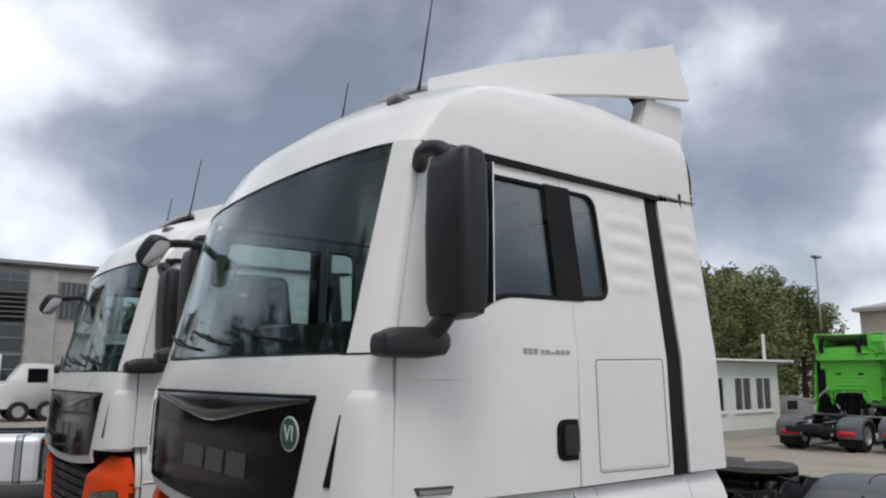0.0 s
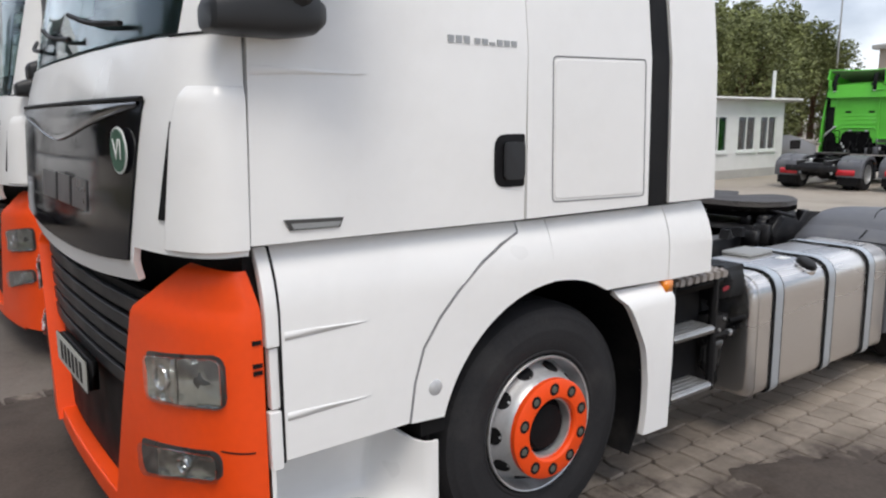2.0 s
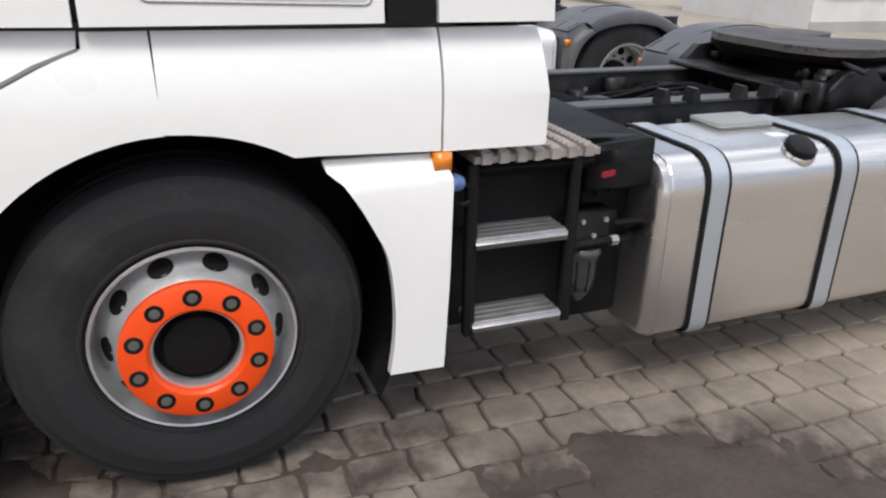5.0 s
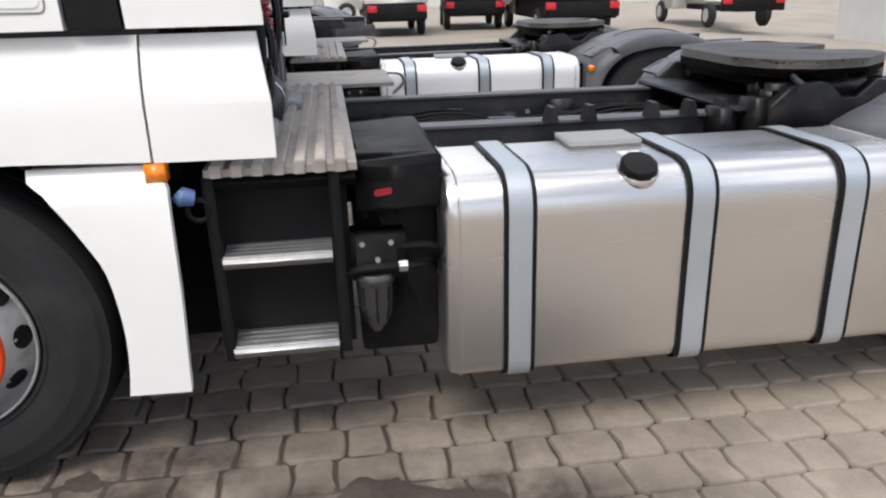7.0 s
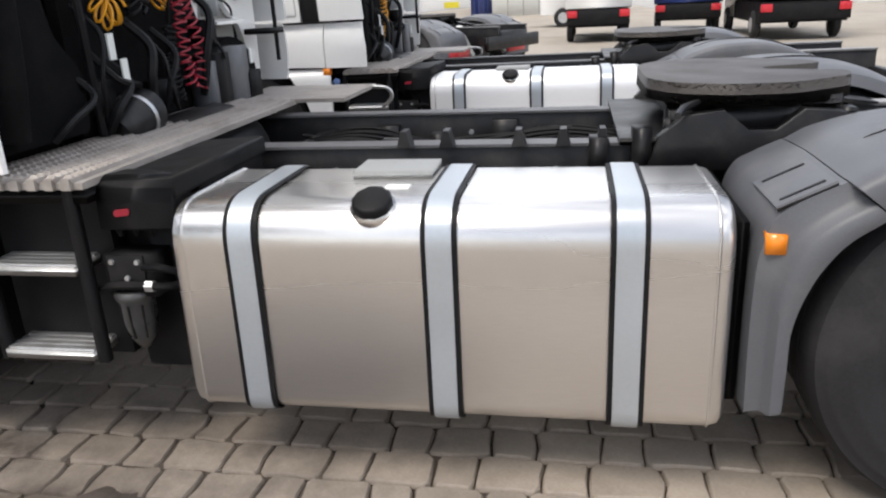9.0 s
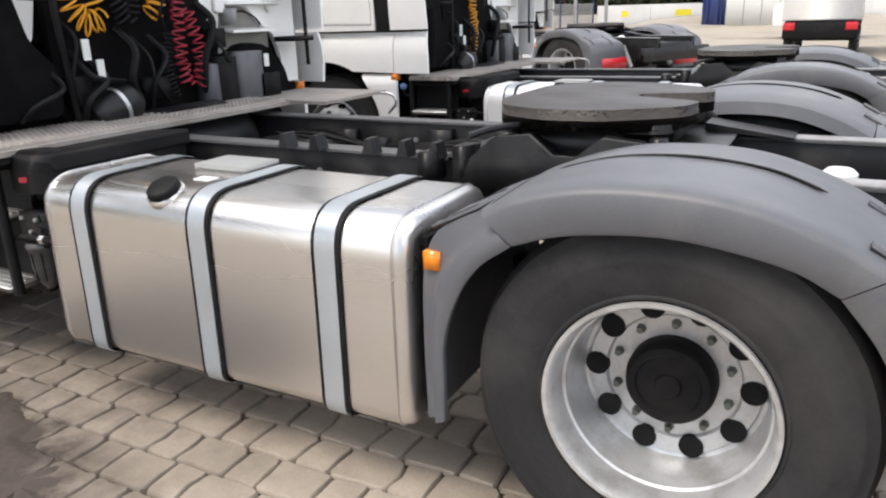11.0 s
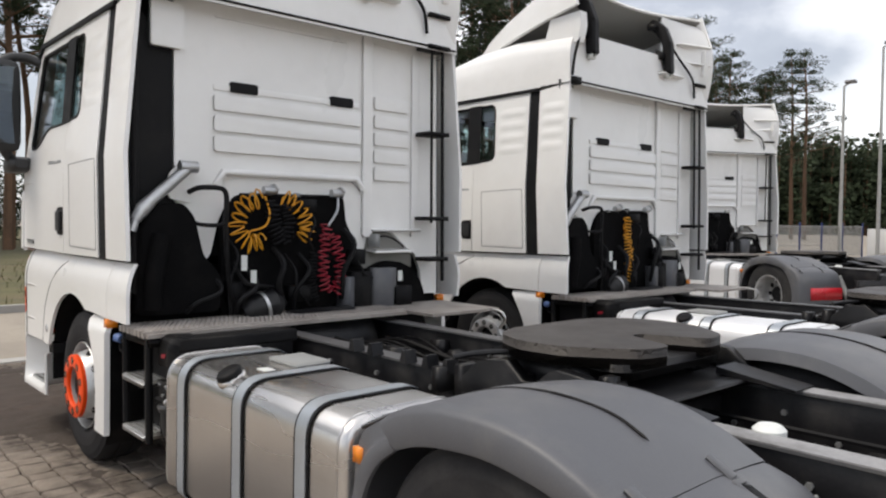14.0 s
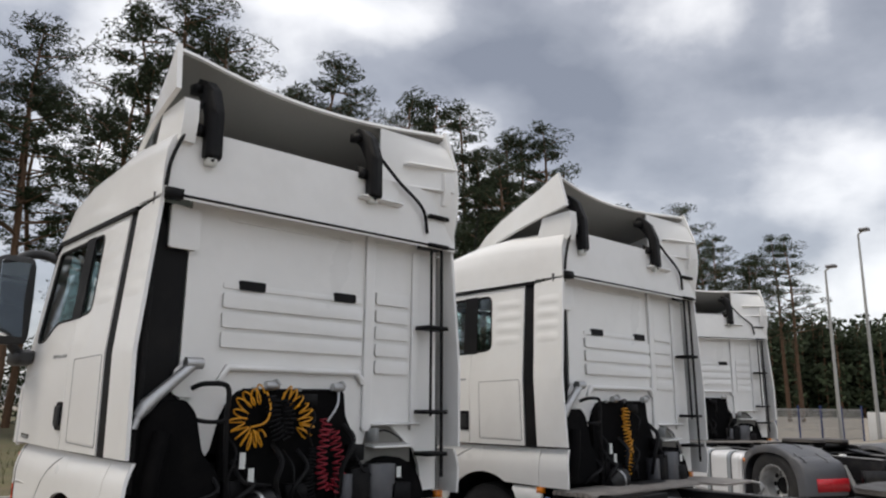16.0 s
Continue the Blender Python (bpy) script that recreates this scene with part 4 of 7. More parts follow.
            part("strut_gusset", prismed([(0.76, 3.42), (0.86, 3.42), (0.84, 3.47), (0.76, 3.48)], y - 0.04, y + 0.002), BLACK, st, bevel=0.006)
            part("strut_foot", boxed(0.905, 0.955, y + 0.02, y + 0.08, 2.945, 3.0), SIGNWHITE, st, bevel=0.005)
            part("foot_bolt", tubed([(0.955, y + 0.05, 2.972), (0.965, y + 0.05, 2.972)], 0.009, 8), BLACK, st)
        rows = []
        for z, xo, yo in ((2.78, 0.90, 2.335), (2.90, 0.93, 2.335), (3.02, 0.96, 2.33), (3.16, 0.975, 2.325), (3.30, 0.975, 2.315), (3.42, 0.95, 2.305), (3.52, 0.90, 2.30), (3.59, 0.82, 2.29)):
            rows.append([(0.74 + (xo - 0.74) * u ** 1.3, 1.74 + (yo - 1.74) * u, z + 0.02 * (1 - u)) for u in (0.0, 0.2, 0.4, 0.6, 0.8, 0.93, 1.0)])
        fairing = part("side_fairing", sheet(rows, 0.02), paint, spo, "white moulded fairing behind the deflector")
        for z in (3.16, 3.34):
            part("fairing_shelf", prismed([(0.80, 1.92), (0.90, 2.28), (0.965, 2.29), (0.86, 1.92)], z, z + 0.022, "z"), paint, fairing, bevel=0.006)
        part("roof_step", prismed([(0.85, 2.965), (0.955, 2.975), (0.955, 2.995), (0.85, 3.01)], 1.44, 1.80), paint, spo, bevel=0.008)
    # back wall with ribs
    wall = part("back_wall", prismed([(0.34, 2.80), (2.30, 2.80), (2.32, 0.98), (2.18, 0.98), (2.16, 1.16), (2.11, 1.27), (2.02, 1.33), (1.90, 1.43), (1.69, 1.445), (1.655, 1.31), (1.575, 1.30), (1.535, 1.44), (1.47, 1.50), (1.45, 1.655), (0.72, 1.655), (0.635, 1.57), (0.60, 1.50), (0.555, 1.31), (0.53, 1.275), (0.475, 1.275), (0.45, 1.31), (0.43, 1.50), (0.34, 1.62)], 0.715, 0.745, "x"), paint, t)
    part("bulkhead", boxed(0.655, 0.70, 0.10, 2.34, 0.90, 2.74), RECESS_SHADE, wall)
    part("back_header", boxed(0.735, 0.86, 0.12, W - 0.12, 2.765, 2.80), paint, wall, bevel=0.006)
    part("header_seam", tubed([(0.868, 0.14, 2.765), (0.868, W - 0.14, 2.765)], 0.006, 5), BLACK, wall)
    for z in (1.905, 2.025, 2.145):
        part("back_rib", prismed(rounded([(0.57, z), (1.61, z), (1.61, z + 0.092), (0.57, z + 0.092)], 0.02), 0.743, 0.770, "x"), paint, wall, bevel=0.012)
    for z in (1.79, 1.91, 2.03, 2.15, 2.275):
        part("back_rib", prismed(rounded([(1.73, z), (2.03, z), (2.03, z + 0.088), (1.73, z + 0.088)], 0.02), 0.743, 0.766, "x"), paint, wall, bevel=0.011)
    part("back_rib", prismed(rounded([(0.57, 2.265), (1.61, 2.265), (1.61, 2.30), (0.57, 2.30)], 0.015), 0.743, 0.756, "x"), paint, wall, bevel=0.006)
    part("back_rib", prismed(rounded([(1.73, 2.715), (1.95, 2.715), (1.95, 2.73), (1.73, 2.73)], 0.006), 0.743, 0.752, "x"), paint, wall)
    part("back_rib", prismed(rounded([(1.63, 1.4), (1.70, 1.4), (1.70, 2.76), (1.63, 2.76)], 0.02), 0.745, 0.775, "x"), paint, wall, bevel=0.012)
    part("back_rib", prismed(rounded([(2.06, 1.4), (2.12, 1.4), (2.12, 2.70), (2.06, 2.70)], 0.02), 0.745, 0.768, "x"), paint, wall, bevel=0.01)
    part("back_ledge", prismed([(0.56, 1.71), (0.62, 1.805), (1.58, 1.805), (1.65, 1.71), (1.61, 1.71), (1.56, 1.77), (0.64, 1.77), (0.60, 1.71)], 0.743, 0.785, "x"), paint, wall, bevel=0.01)
    part("back_rib", prismed(rounded([(0.58, 2.685), (1.50, 2.685), (1.50, 2.70), (0.58, 2.70)], 0.006), 0.745, 0.758, "x"), paint, wall, bevel=0.008)
    for y in (0.76, 1.46):
        part("vent", prismed(rounded([(y - 0.09, 2.262), (y + 0.09, 2.262), (y + 0.09, 2.322), (y - 0.09, 2.322)], 0.014), 0.745, 0.762, "x"), BLACK, wall, "black air vent", bevel=0.004)
    part("corner_post", prismed([(0.10, 1.05), (0.335, 1.05), (0.335, 2.48), (0.10, 2.70)], 0.70, 0.735, "x"), BLACK, wall)
    part("hinge_cover", prismed(rounded([(0.20, 2.46), (0.38, 2.46), (0.38, 2.70), (0.20, 2.72)], 0.02), 0.735, 0.79, "x"), paint, wall, bevel=0.012)
    part("seal_strip", tubed([(0.80, 0.10, 2.76), (0.80, 0.105, 1.9), (0.80, 0.10, 1.1)], 0.02, 8), BLACK, wall)
    # service recess
    part("service_recess", prismed(rounded([(0.60, 0.95), (1.56, 0.95), (1.60, 1.25), (1.52, 1.42), (1.475, 1.50), (1.455, 1.665), (0.705, 1.655), (0.63, 1.57), (0.60, 1.45)], 0.03), 0.748, 0.79, "x"), RECESS_SHADE, wall, "black service panel")
    part("recess_lip", tubed([(0.792, 0.715, 1.658), (0.792, 1.45, 1.668)], 0.008, 6), BLACK, wall)
    for y, z in ((0.80, 1.662), (1.10, 1.666), (1.40, 1.67)):
        part("panel_catch", boxed(0.785, 0.805, y - 0.02, y + 0.02, z - 0.012, z + 0.012), STEPGREY, wall, bevel=0.003)
    part("intake_duct", prismed(rounded([(0.10, 0.98), (0.56, 0.98), (0.57, 1.18), (0.46, 1.30), (0.41, 1.52), (0.34, 1.60), (0.20, 1.58), (0.12, 1.45)], 0.04), 0.72, 0.86, "x"), RECESS_SHADE, t, "black engine air duct", bevel=0.025)
    part("duct_bellows", tubed(bow([(0.88, 0.16, 1.02), (0.90, 0.17, 1.20), (0.88, 0.22, 1.42)], 6), 0.05, 12), RECESS_SHADE, t)
    part("diagonal_strut", tubed([(0.84, 0.09, 1.50), (0.84, 0.13, 1.56), (0.835, 0.19, 1.62), (0.82, 0.385, 1.79)], [0.028, 0.042, 0.034, 0.03], 10), STEEL, t, "grey steel tilt strut")
    part("strut_rod", tubed([(0.84, 0.075, 1.44), (0.84, 0.10, 1.52)], 0.02, 8), STEEL, t)
    part("strut_bracket", lathed([(0.0, -0.05), (0.034, -0.05), (0.034, 0.05), (0.0, 0.05)], 14, (0.82, 0.39, 1.80)), STEEL, t)
    part("strut_plate", prismed(rounded([(0.30, 1.62), (0.44, 1.60), (0.45, 1.80), (0.38, 1.84), (0.30, 1.76)], 0.03), 0.744, 0.765, "x"), paint, t, bevel=0.005)
    part("grab_handle", tubed(bow([(0.80, 0.40, 1.66), (0.86, 0.44, 1.685), (0.88, 0.55, 1.685), (0.88, 0.585, 1.655), (0.88, 0.59, 1.58), (0.88, 0.585, 1.50), (0.87, 0.60, 1.25), (0.85, 0.635, 0.95)], 6), 0.015, 8), BLACK, t, "bent black grab rail")
    part("grab_bar", tubed(bow([(0.88, 0.587, 1.50), (0.88, 0.55, 1.475), (0.86, 0.46, 1.475), (0.80, 0.42, 1.49)], 4), 0.012, 8), BLACK, t)
    for y in (0.90, 1.385):
        bell = part("coupling", lathed([(0.0, -0.05), (0.026, -0.05), (0.03, 0.0), (0.02, 0.04), (0.0, 0.04)], 12, (0.83, y, 1.685)), STEEL, t, "metal hose coupling")
        part("coupling_hook", tubed(bow([(0.80, y, 1.70), (0.84, y + 0.02, 1.72), (0.86, y + 0.035, 1.69)], 4), 0.009, 6), STEEL, bell)
    if "yellow" in hoses:
        if "single" in hoses:
            part("air_hose", coil([(0.85, 1.02, 1.60), (0.87, 1.0, 1.4), (0.87, 1.03, 1.2), (0.86, 0.98, 1.0)], 0.045, 20, 0.0065), YELLOWHOSE, t, "coiled yellow air hose")
            part("hose_end", tubed(bow([(0.84, 0.92, 1.66), (0.87, 1.0, 1.68), (0.87, 1.02, 1.60)], 4), 0.007, 6), BLACKHOSE, t)
        else:
            part("air_hose", coil([(0.85, 0.82, 1.635), (0.87, 0.72, 1.60), (0.88, 0.655, 1.50), (0.885, 0.68, 1.405), (0.88, 0.75, 1.365), (0.87, 0.83, 1.385)], 0.050, 12, 0.0052), YELLOWHOSE, t, "coiled yellow air hose")
            part("hose_end", tubed(bow([(0.88, 0.74, 1.44), (0.89, 0.83, 1.47), (0.88, 0.865, 1.55), (0.85, 0.85, 1.65)], 5), 0.0065, 6), YELLOWHOSE, t)
            part("air_hose", coil([(0.85, 0.965, 1.645), (0.87, 1.04, 1.61), (0.88, 1.10, 1.53), (0.885, 1.12, 1.45), (0.88, 1.08, 1.385)], 0.048, 9, 0.0052), YELLOWHOSE, t, "coiled yellow air hose")
            part("electric_coil", coil([(0.86, 0.90, 1.62), (0.87, 0.90, 1.48), (0.87, 0.95, 1.36)], 0.045, 10, 0.007), BLACKHOSE, t, "coiled black cable")
            part("electric_coil", coil([(0.86, 0.99, 1.60), (0.87, 1.0, 1.50), (0.87, 0.98, 1.38)], 0.04, 9, 0.0065), BLACKHOSE, t, "coiled black cable")
    if "red" in hoses:
        part("air_hose", coil([(0.85, 1.285, 1.48), (0.87, 1.26, 1.34), (0.88, 1.245, 1.18), (0.88, 1.27, 1.05)], 0.036, 13, 0.005), REDHOSE, t, "coiled red air hose")
        part("air_hose", coil([(0.85, 1.33, 1.42), (0.87, 1.365, 1.30), (0.88, 1.375, 1.16), (0.88, 1.33, 1.04)], 0.040, 10, 0.005), REDHOSE, t, "coiled red air hose")
        part("electric_coil", coil([(0.85, 1.20, 1.30), (0.86, 1.17, 1.15), (0.86, 1.19, 1.0)], 0.03, 14, 0.006), BLACKHOSE, t, "coiled black cable")
        part("hose_end", tubed(bow([(0.83, 1.385, 1.67), (0.86, 1.36, 1.57), (0.86, 1.29, 1.47)], 4), 0.008, 6), STEEL, t)
    for y, a, b, mt in ((0.685, 1.21, 1.30, SIGNWHITE), (0.745, 1.12, 1.21, SIGNWHITE), (1.845, 1.10, 1.17, SIGNWHITE)):
        part("hose_tag", boxed(0.905, 0.912, y - 0.018, y + 0.018, a, b), mt, t)
    for y0, y1, z0, z1, mt in ((1.64, 1.82, 0.93, 1.19, FENDER), (1.47, 1.61, 0.93, 1.17, SOOT), (1.80, 1.96, 0.93, 1.06, SOOT), (1.40, 1.47, 0.93, 1.14, FENDER)):
        part("junction_box", boxed(0.80, 0.90, y0, y1, z0, z1), mt, t, "dark junction box", bevel=0.02)
    part("inner_fender", prismed(arc(1.86, 0.93, 0.30, 0, 180, 12), 0.70, 0.80, "x"), RECESS_SHADE, t)
    # hoses, cables and the filter below them
    part("round_filter", tubed([(0.86, 0.70, 0.95), (0.86, 0.74, 0.965), (0.86, 0.90, 1.0), (0.86, 0.95, 1.0)], [0.05, 0.085, 0.095, 0.06], 20), CHASSIS, t, "round grey filter can")
    part("filter_clamp", tubed([(0.86, 0.82, 0.982), (0.86, 0.84, 0.987)], 0.095, 20), STEEL, t)
    for k, (ya, za, yb, zb) in enumerate(((0.62, 1.40, 0.66, 0.98), (0.66, 1.25, 0.90, 1.10), (0.74, 1.22, 0.66, 0.96), (1.00, 1.30, 1.16, 0.97), (1.10, 1.30, 1.04, 0.96), (1.44, 1.45, 1.40, 1.0), (1.50, 1.30, 1.66, 1.12), (0.52, 1.20, 0.36, 0.98), (0.92, 1.34, 0.98, 0.99), (1.14, 1.60, 1.18, 1.32))):
        part("cable", tubed(bow([(0.82, ya, za), (0.90, ya + 0.03, za - 0.1), (0.91, (ya + yb) / 2 - 0.04, (za + zb) / 2 - 0.05), (0.86, yb, zb)], 5), 0.008 + 0.005 * (k % 3), 6), BLACK, t)
    for ya, yb, za, zb in ((0.62, 0.72, 1.02, 1.14), (1.02, 1.16, 1.0, 1.10), (1.48, 1.58, 1.22, 1.32), (1.08, 1.20, 1.56, 1.64)):
        part("valve_block", boxed(0.79, 0.87, ya, yb, za, zb), SOOT, t, bevel=0.01)
    part("wiring_clip", tubed(bow([(0.76, 1.72, 1.385), (0.80, 1.80, 1.405), (0.80, 1.90, 1.37), (0.77, 1.98, 1.33)], 4), 0.006, 6), BLACKHOSE, t)
    # ledge, bracket and shelf under the right part of the wall
    part("wall_ledge", boxed(0.745, 0.80, 1.70, 2.12, 1.435, 1.455), paint, t, bevel=0.006)
    part("side_bracket", boxed(0.75, 0.83, 1.685, 1.73, 1.33, 1.42), STEPGREY, t, bevel=0.006)
    part("side_shelf", prismed([(0.71, 1.30), (0.82, 1.29), (0.82, 1.305), (0.71, 1.315)], 1.70, 2.06), paint, t)
    # grey put on this panel stands in for the shading under the wall edge
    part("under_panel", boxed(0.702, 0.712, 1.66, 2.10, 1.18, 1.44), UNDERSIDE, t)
    # ladder on the right rear edge
    lad = part("ladder", tubed([(0.88, 2.24, 2.74), (0.89, 2.24, 1.9), (0.89, 2.25, 1.08)], 0.012, 8), BLACK, t, "slim black ladder with rungs")
    part("ladder_rail", tubed([(0.88, 2.14, 2.72), (0.89, 2.14, 1.5)], 0.010, 8), BLACK, lad)
    for z in (2.96, 2.74, 2.13, 1.53, 1.24):
        part("rung", boxed(0.78, 0.93, 2.08, 2.27, z - 0.014, z + 0.014), BLACK, lad, bevel=0.005)
    part("drain_pipe", tubed(bow([(0.86, 1.62, 3.35), (0.92, 1.78, 3.16), (0.93, 2.0, 3.0), (0.92, 2.06, 2.82)], 5), 0.012, 8), BLACK, roof)
    part("drain_pipe", tubed(bow([(0.86, 0.34, 3.42), (0.92, 0.22, 3.2), (0.93, 0.12, 2.95), (0.92, 0.10, 2.78)], 5), 0.012, 8), BLACK, roof)

    # -- inside the cab --
    part("dashboard", prismed(rounded([(-1.13, 1.30), (-0.85, 1.30), (-0.82, 1.72), (-0.92, 1.86), (-1.13, 1.84)], 0.05), 0.10, W - 0.10), SEAT, t, "dark plastic dashboard", bevel=0.01)
    part("cab_floor", boxed(-1.1, 0.70, 0.06, W - 0.06, 1.24, 1.29), SEAT, t)
    for y in (0.45, 1.55):
        st = part("seat", prismed(rounded([(-0.62, 1.55), (-0.10, 1.55), (-0.10, 1.72), (-0.62, 1.70)], 0.05), y, y + 0.5), SEAT, t, "dark fabric seat", bevel=0.03)
        part("backrest", prismed(rounded([(-0.14, 1.66), (0.02, 1.66), (0.12, 2.36), (0.0, 2.38)], 0.05), y + 0.02, y + 0.48), SEAT, st, bevel=0.03)
        part("headrest", prismed(rounded([(0.02, 2.38), (0.10, 2.38), (0.13, 2.58), (0.05, 2.58)], 0.03), y + 0.12, y + 0.38), SEAT, st, bevel=0.02)
    bm = bmesh.new()
    tube(bm, [(-0.82 + 0.10 * math.sin(a), 0.70 + 0.22 * math.cos(a), 1.92 + 0.20 * math.sin(a)) for a in steps(0, 2 * math.pi * 23 / 24, 23)], 0.014, 6, True)
    tube(bm, [(-0.82, 0.50, 1.92), (-0.82, 0.90, 1.92)], 0.018, 6)
    tube(bm, [(-0.82, 0.70, 1.92), (-0.95, 0.70, 1.76)], 0.03, 8)
    part("steering_wheel", bm, BLACK, t, "black steering wheel")
    part("cab_lining", boxed(0.62, 0.65, 0.12, W - 0.12, 1.30, 2.70), LINING, t, "pale cab lining")
    part("bunk", boxed(0.15, 0.61, 0.14, W - 0.14, 1.30, 1.85), SEAT, t, bevel=0.03)

    # -- bumper --
    bz = steps(0.30, 1.02, 6) + [1.05, 1.065, 1.08, 1.095, 1.11, 1.125, 1.15, 1.18, 1.205, 1.217, 1.225]

    def fold(z):
        d = z - 1.09
        return 0.0 if d < -0.04 else -0.95 * ((d + 0.04) ** 2 / 0.16 if d < 0.04 else d) - 6.0 * max(0.0, z - 1.205) ** 1.5

    for right in (False, True):
        f = (lambda y: W - y) if right else (lambda y: y)
        ea, eb = None, (lambda z: f(0.44 + 0.37 * (1.075 - z) if z < 1.075 else 0.44 - 1.5 * (z - 1.075)))
        ed = (eb, ea) if right else (ea, eb)
        bc = part("bumper_corner", nose_patch(bz, ed, 16, lambda z: 0.22 * fold(z), 0.11, lambda z: 0.02 + 0.85 * fold(z)), trim, t, "orange painted bumper corner" if trim is ORANGE else "", bevel=0.007)

        def lamp_face(ya, yb, za, zb, ta, tb, out, thick, k=8, inset=0.0, u0=0.0, u1=1.0, dish=0.0, seed=0, soft=0.03):
            """Patch of the lamp: outer and inner ends have their own foot and top heights."""
            rows = []
            for v in (0.0, 0.03, 0.09, 0.22, 0.5, 0.78, 0.91, 0.97, 1.0):
                e = min(v, 1 - v) * (ta - za)
                cut = soft - math.sqrt(max(0.0, soft * soft - max(0.0, soft - e) ** 2))
                row = []
                for j in range(k + 1):
                    u = u0 + (u1 - u0) * j / k
                    lo, hi = za + (zb - za) * u + inset, ta + (tb - ta) * u - inset
                    z = lo + (hi - lo) * v
                    y = ya + inset + cut + (yb - ya - 2 * inset - 2 * cut) * u
                    du, dv = 2 * j / k - 1, 2 * v - 1
                    o = out + dish * min(1.0, 0.6 * du * du + 0.6 * dv * dv) + (0.010 * noise.noise((u * 11, v * 5, seed)) if seed else 0.0)
                    row.append(nose(z, angle_at(z, f(y)), o, 0.02))
                rows.append(row if not right else row[::-1])
            return sheet(rows, thick)

        for nm, shape, bowls in (("headlamp", (0.042, 0.362, 0.842, 0.815, 0.998, 0.962), ((0.015, 0.47, 1), (0.49, 0.97, 2))), ("fog_lamp", (0.062, 0.44, 0.632, 0.555, 0.718, 0.668), ((0.03, 0.70, 3),))):
            hl = part(nm, lamp_face(*shape, 0.002, 0.006), BEZEL, bc, "clear headlamp unit" if nm == "headlamp" else "fog lamp under the headlamp")
            for ra, rb, seed in bowls:
                bowl = part("reflector", lamp_face(*shape, 0.004, 0.002, 9, 0.009, ra, rb, 0.014, seed, 0.02), LAMPBACK, hl, smooth=24)
                um = (ra + rb) / 2
                yb_ = f(shape[0] + (shape[1] - shape[0]) * um)
                zc = (shape[2] + (shape[3] - shape[2]) * um + shape[4] + (shape[5] - shape[4]) * um) / 2
                q = Vector(nose(zc, angle_at(zc, yb_), 0.012, 0.02))
                if seed == 1:
                    continue
                ring = 0.036 if nm == "headlamp" else 0.022
                part("bulb_ring", tubed([(q.x + 0.012 * math.cos(g) * (1 if right else -1) * 0.6, q.y + ring * math.cos(g), q.z + ring * math.sin(g)) for g in steps(0, 2 * math.pi * 15 / 16, 15)], 0.004, 6, True), CHROME, bowl)
            part("lens", lamp_face(*shape, 0.024, 0.003, 8, 0.004), LAMPGLASS, hl)
        part("bumper_seam", tubed([nose(0.717 + 0.004 * j / 10, angle_at(0.717, f(0.004 + 0.06 * j / 10)), 0.001, 0.0195) for j in range(11)], 0.0022, 5), BLACK, bc)
        for z in (1.03, 0.965, 0.945):
            part("clip", boxed(-1.168, -1.142, *sorted((f(-0.003), f(0.012))), z - 0.006, z + 0.006), BLACK, bc)
    mid = part("bumper_grille", nose_patch(steps(0.36, 1.10, 4), ((lambda z: 0.33), (lambda z: W - 0.33)), 24, -0.055, 0.02, 0.0), BLACK, t, "black slatted radiator grille")
    for z in steps(0.78, 1.05, 4):
        part("slat", nose_patch([z - 0.024, z - 0.012, z + 0.012, z + 0.024], ((lambda q: 0.36), (lambda q: W - 0.36)), 24, -0.03, 0.02, 0.0), MIRROR_SHELL, mid, bevel=0.004)
    part("bumper_lip", nose_patch(steps(0.27, 0.345, 3), ((lambda q: 0.30), (lambda q: W - 0.30)), 24, 0.0, 0.06, 0.0), trim, t, bevel=0.006)
    part("front_cavity", boxed(-1.16, -1.02, 0.06, W - 0.06, 0.70, 1.30), SOOT, t)
    part("plate_holder", boxed(PLATE_X + 0.008, PLATE_X + 0.045, W / 2 - 0.255, W / 2 + 0.255, 0.66, 0.765), BLACK, mid, bevel=0.004)
    plate = part("number_plate", boxed(PLATE_X, PLATE_X + 0.008, W / 2 - 0.26, W / 2 + 0.26, 0.655, 0.77), PLATE, mid, bevel=0.002)
    for k in range(6):
        ya = W / 2 - 0.20 + k * 0.068
        part("plate_bar", boxed(PLATE_X - 0.002, PLATE_X, ya, ya + 0.036, 0.675, 0.752), BLACK, plate)

    # -- chassis --
    for y0 in (0.80, 1.57):
        rail = part("frame_rail", boxed(0.2, 4.62, y0, y0 + 0.07, 0.60, 0.862), CHASSIS, t, "black chassis frame rail", bevel=0.008)
        part("rail_flange", boxed(0.3, 4.62, y0 - 0.015, y0 + 0.085, 0.862, 0.872), RAILTOP, rail)
        part("dusty_flange", boxed(3.62, 4.62, y0 - 0.014, y0 + 0.084, 0.872, 0.877), DUSTY, rail)
        if near:
            for i in range(14):
                bx = 1.45 + i * 0.2
                part("rail_bolt", lathed([(0.0, -0.012), (0.012, -0.012), (0.012, 0.004)], 6, (bx, y0, 0.70 + 0.08 * (i % 2))), STEEL, rail)
    for x in (1.35, 2.35, 3.30, 4.35, 4.55):
        part("cross_member", boxed(x, x + 0.09, 0.87, 1.57, 0.62, 0.80), CHASSIS, t, bevel=0.01)
    part("gearbox", lathed([(0.0, 0.0), (0.2, 0.0), (0.24, 0.1), (0.24, 0.5), (0.2, 0.6), (0.0, 0.6)], 20, (0.9, 0.92, 0.72)), CHASSIS, t)
    part("prop_shaft", tubed([(1.2, 1.22, 0.62), (3.3, 1.22, 0.55)], 0.06, 12), CHASSIS, t)
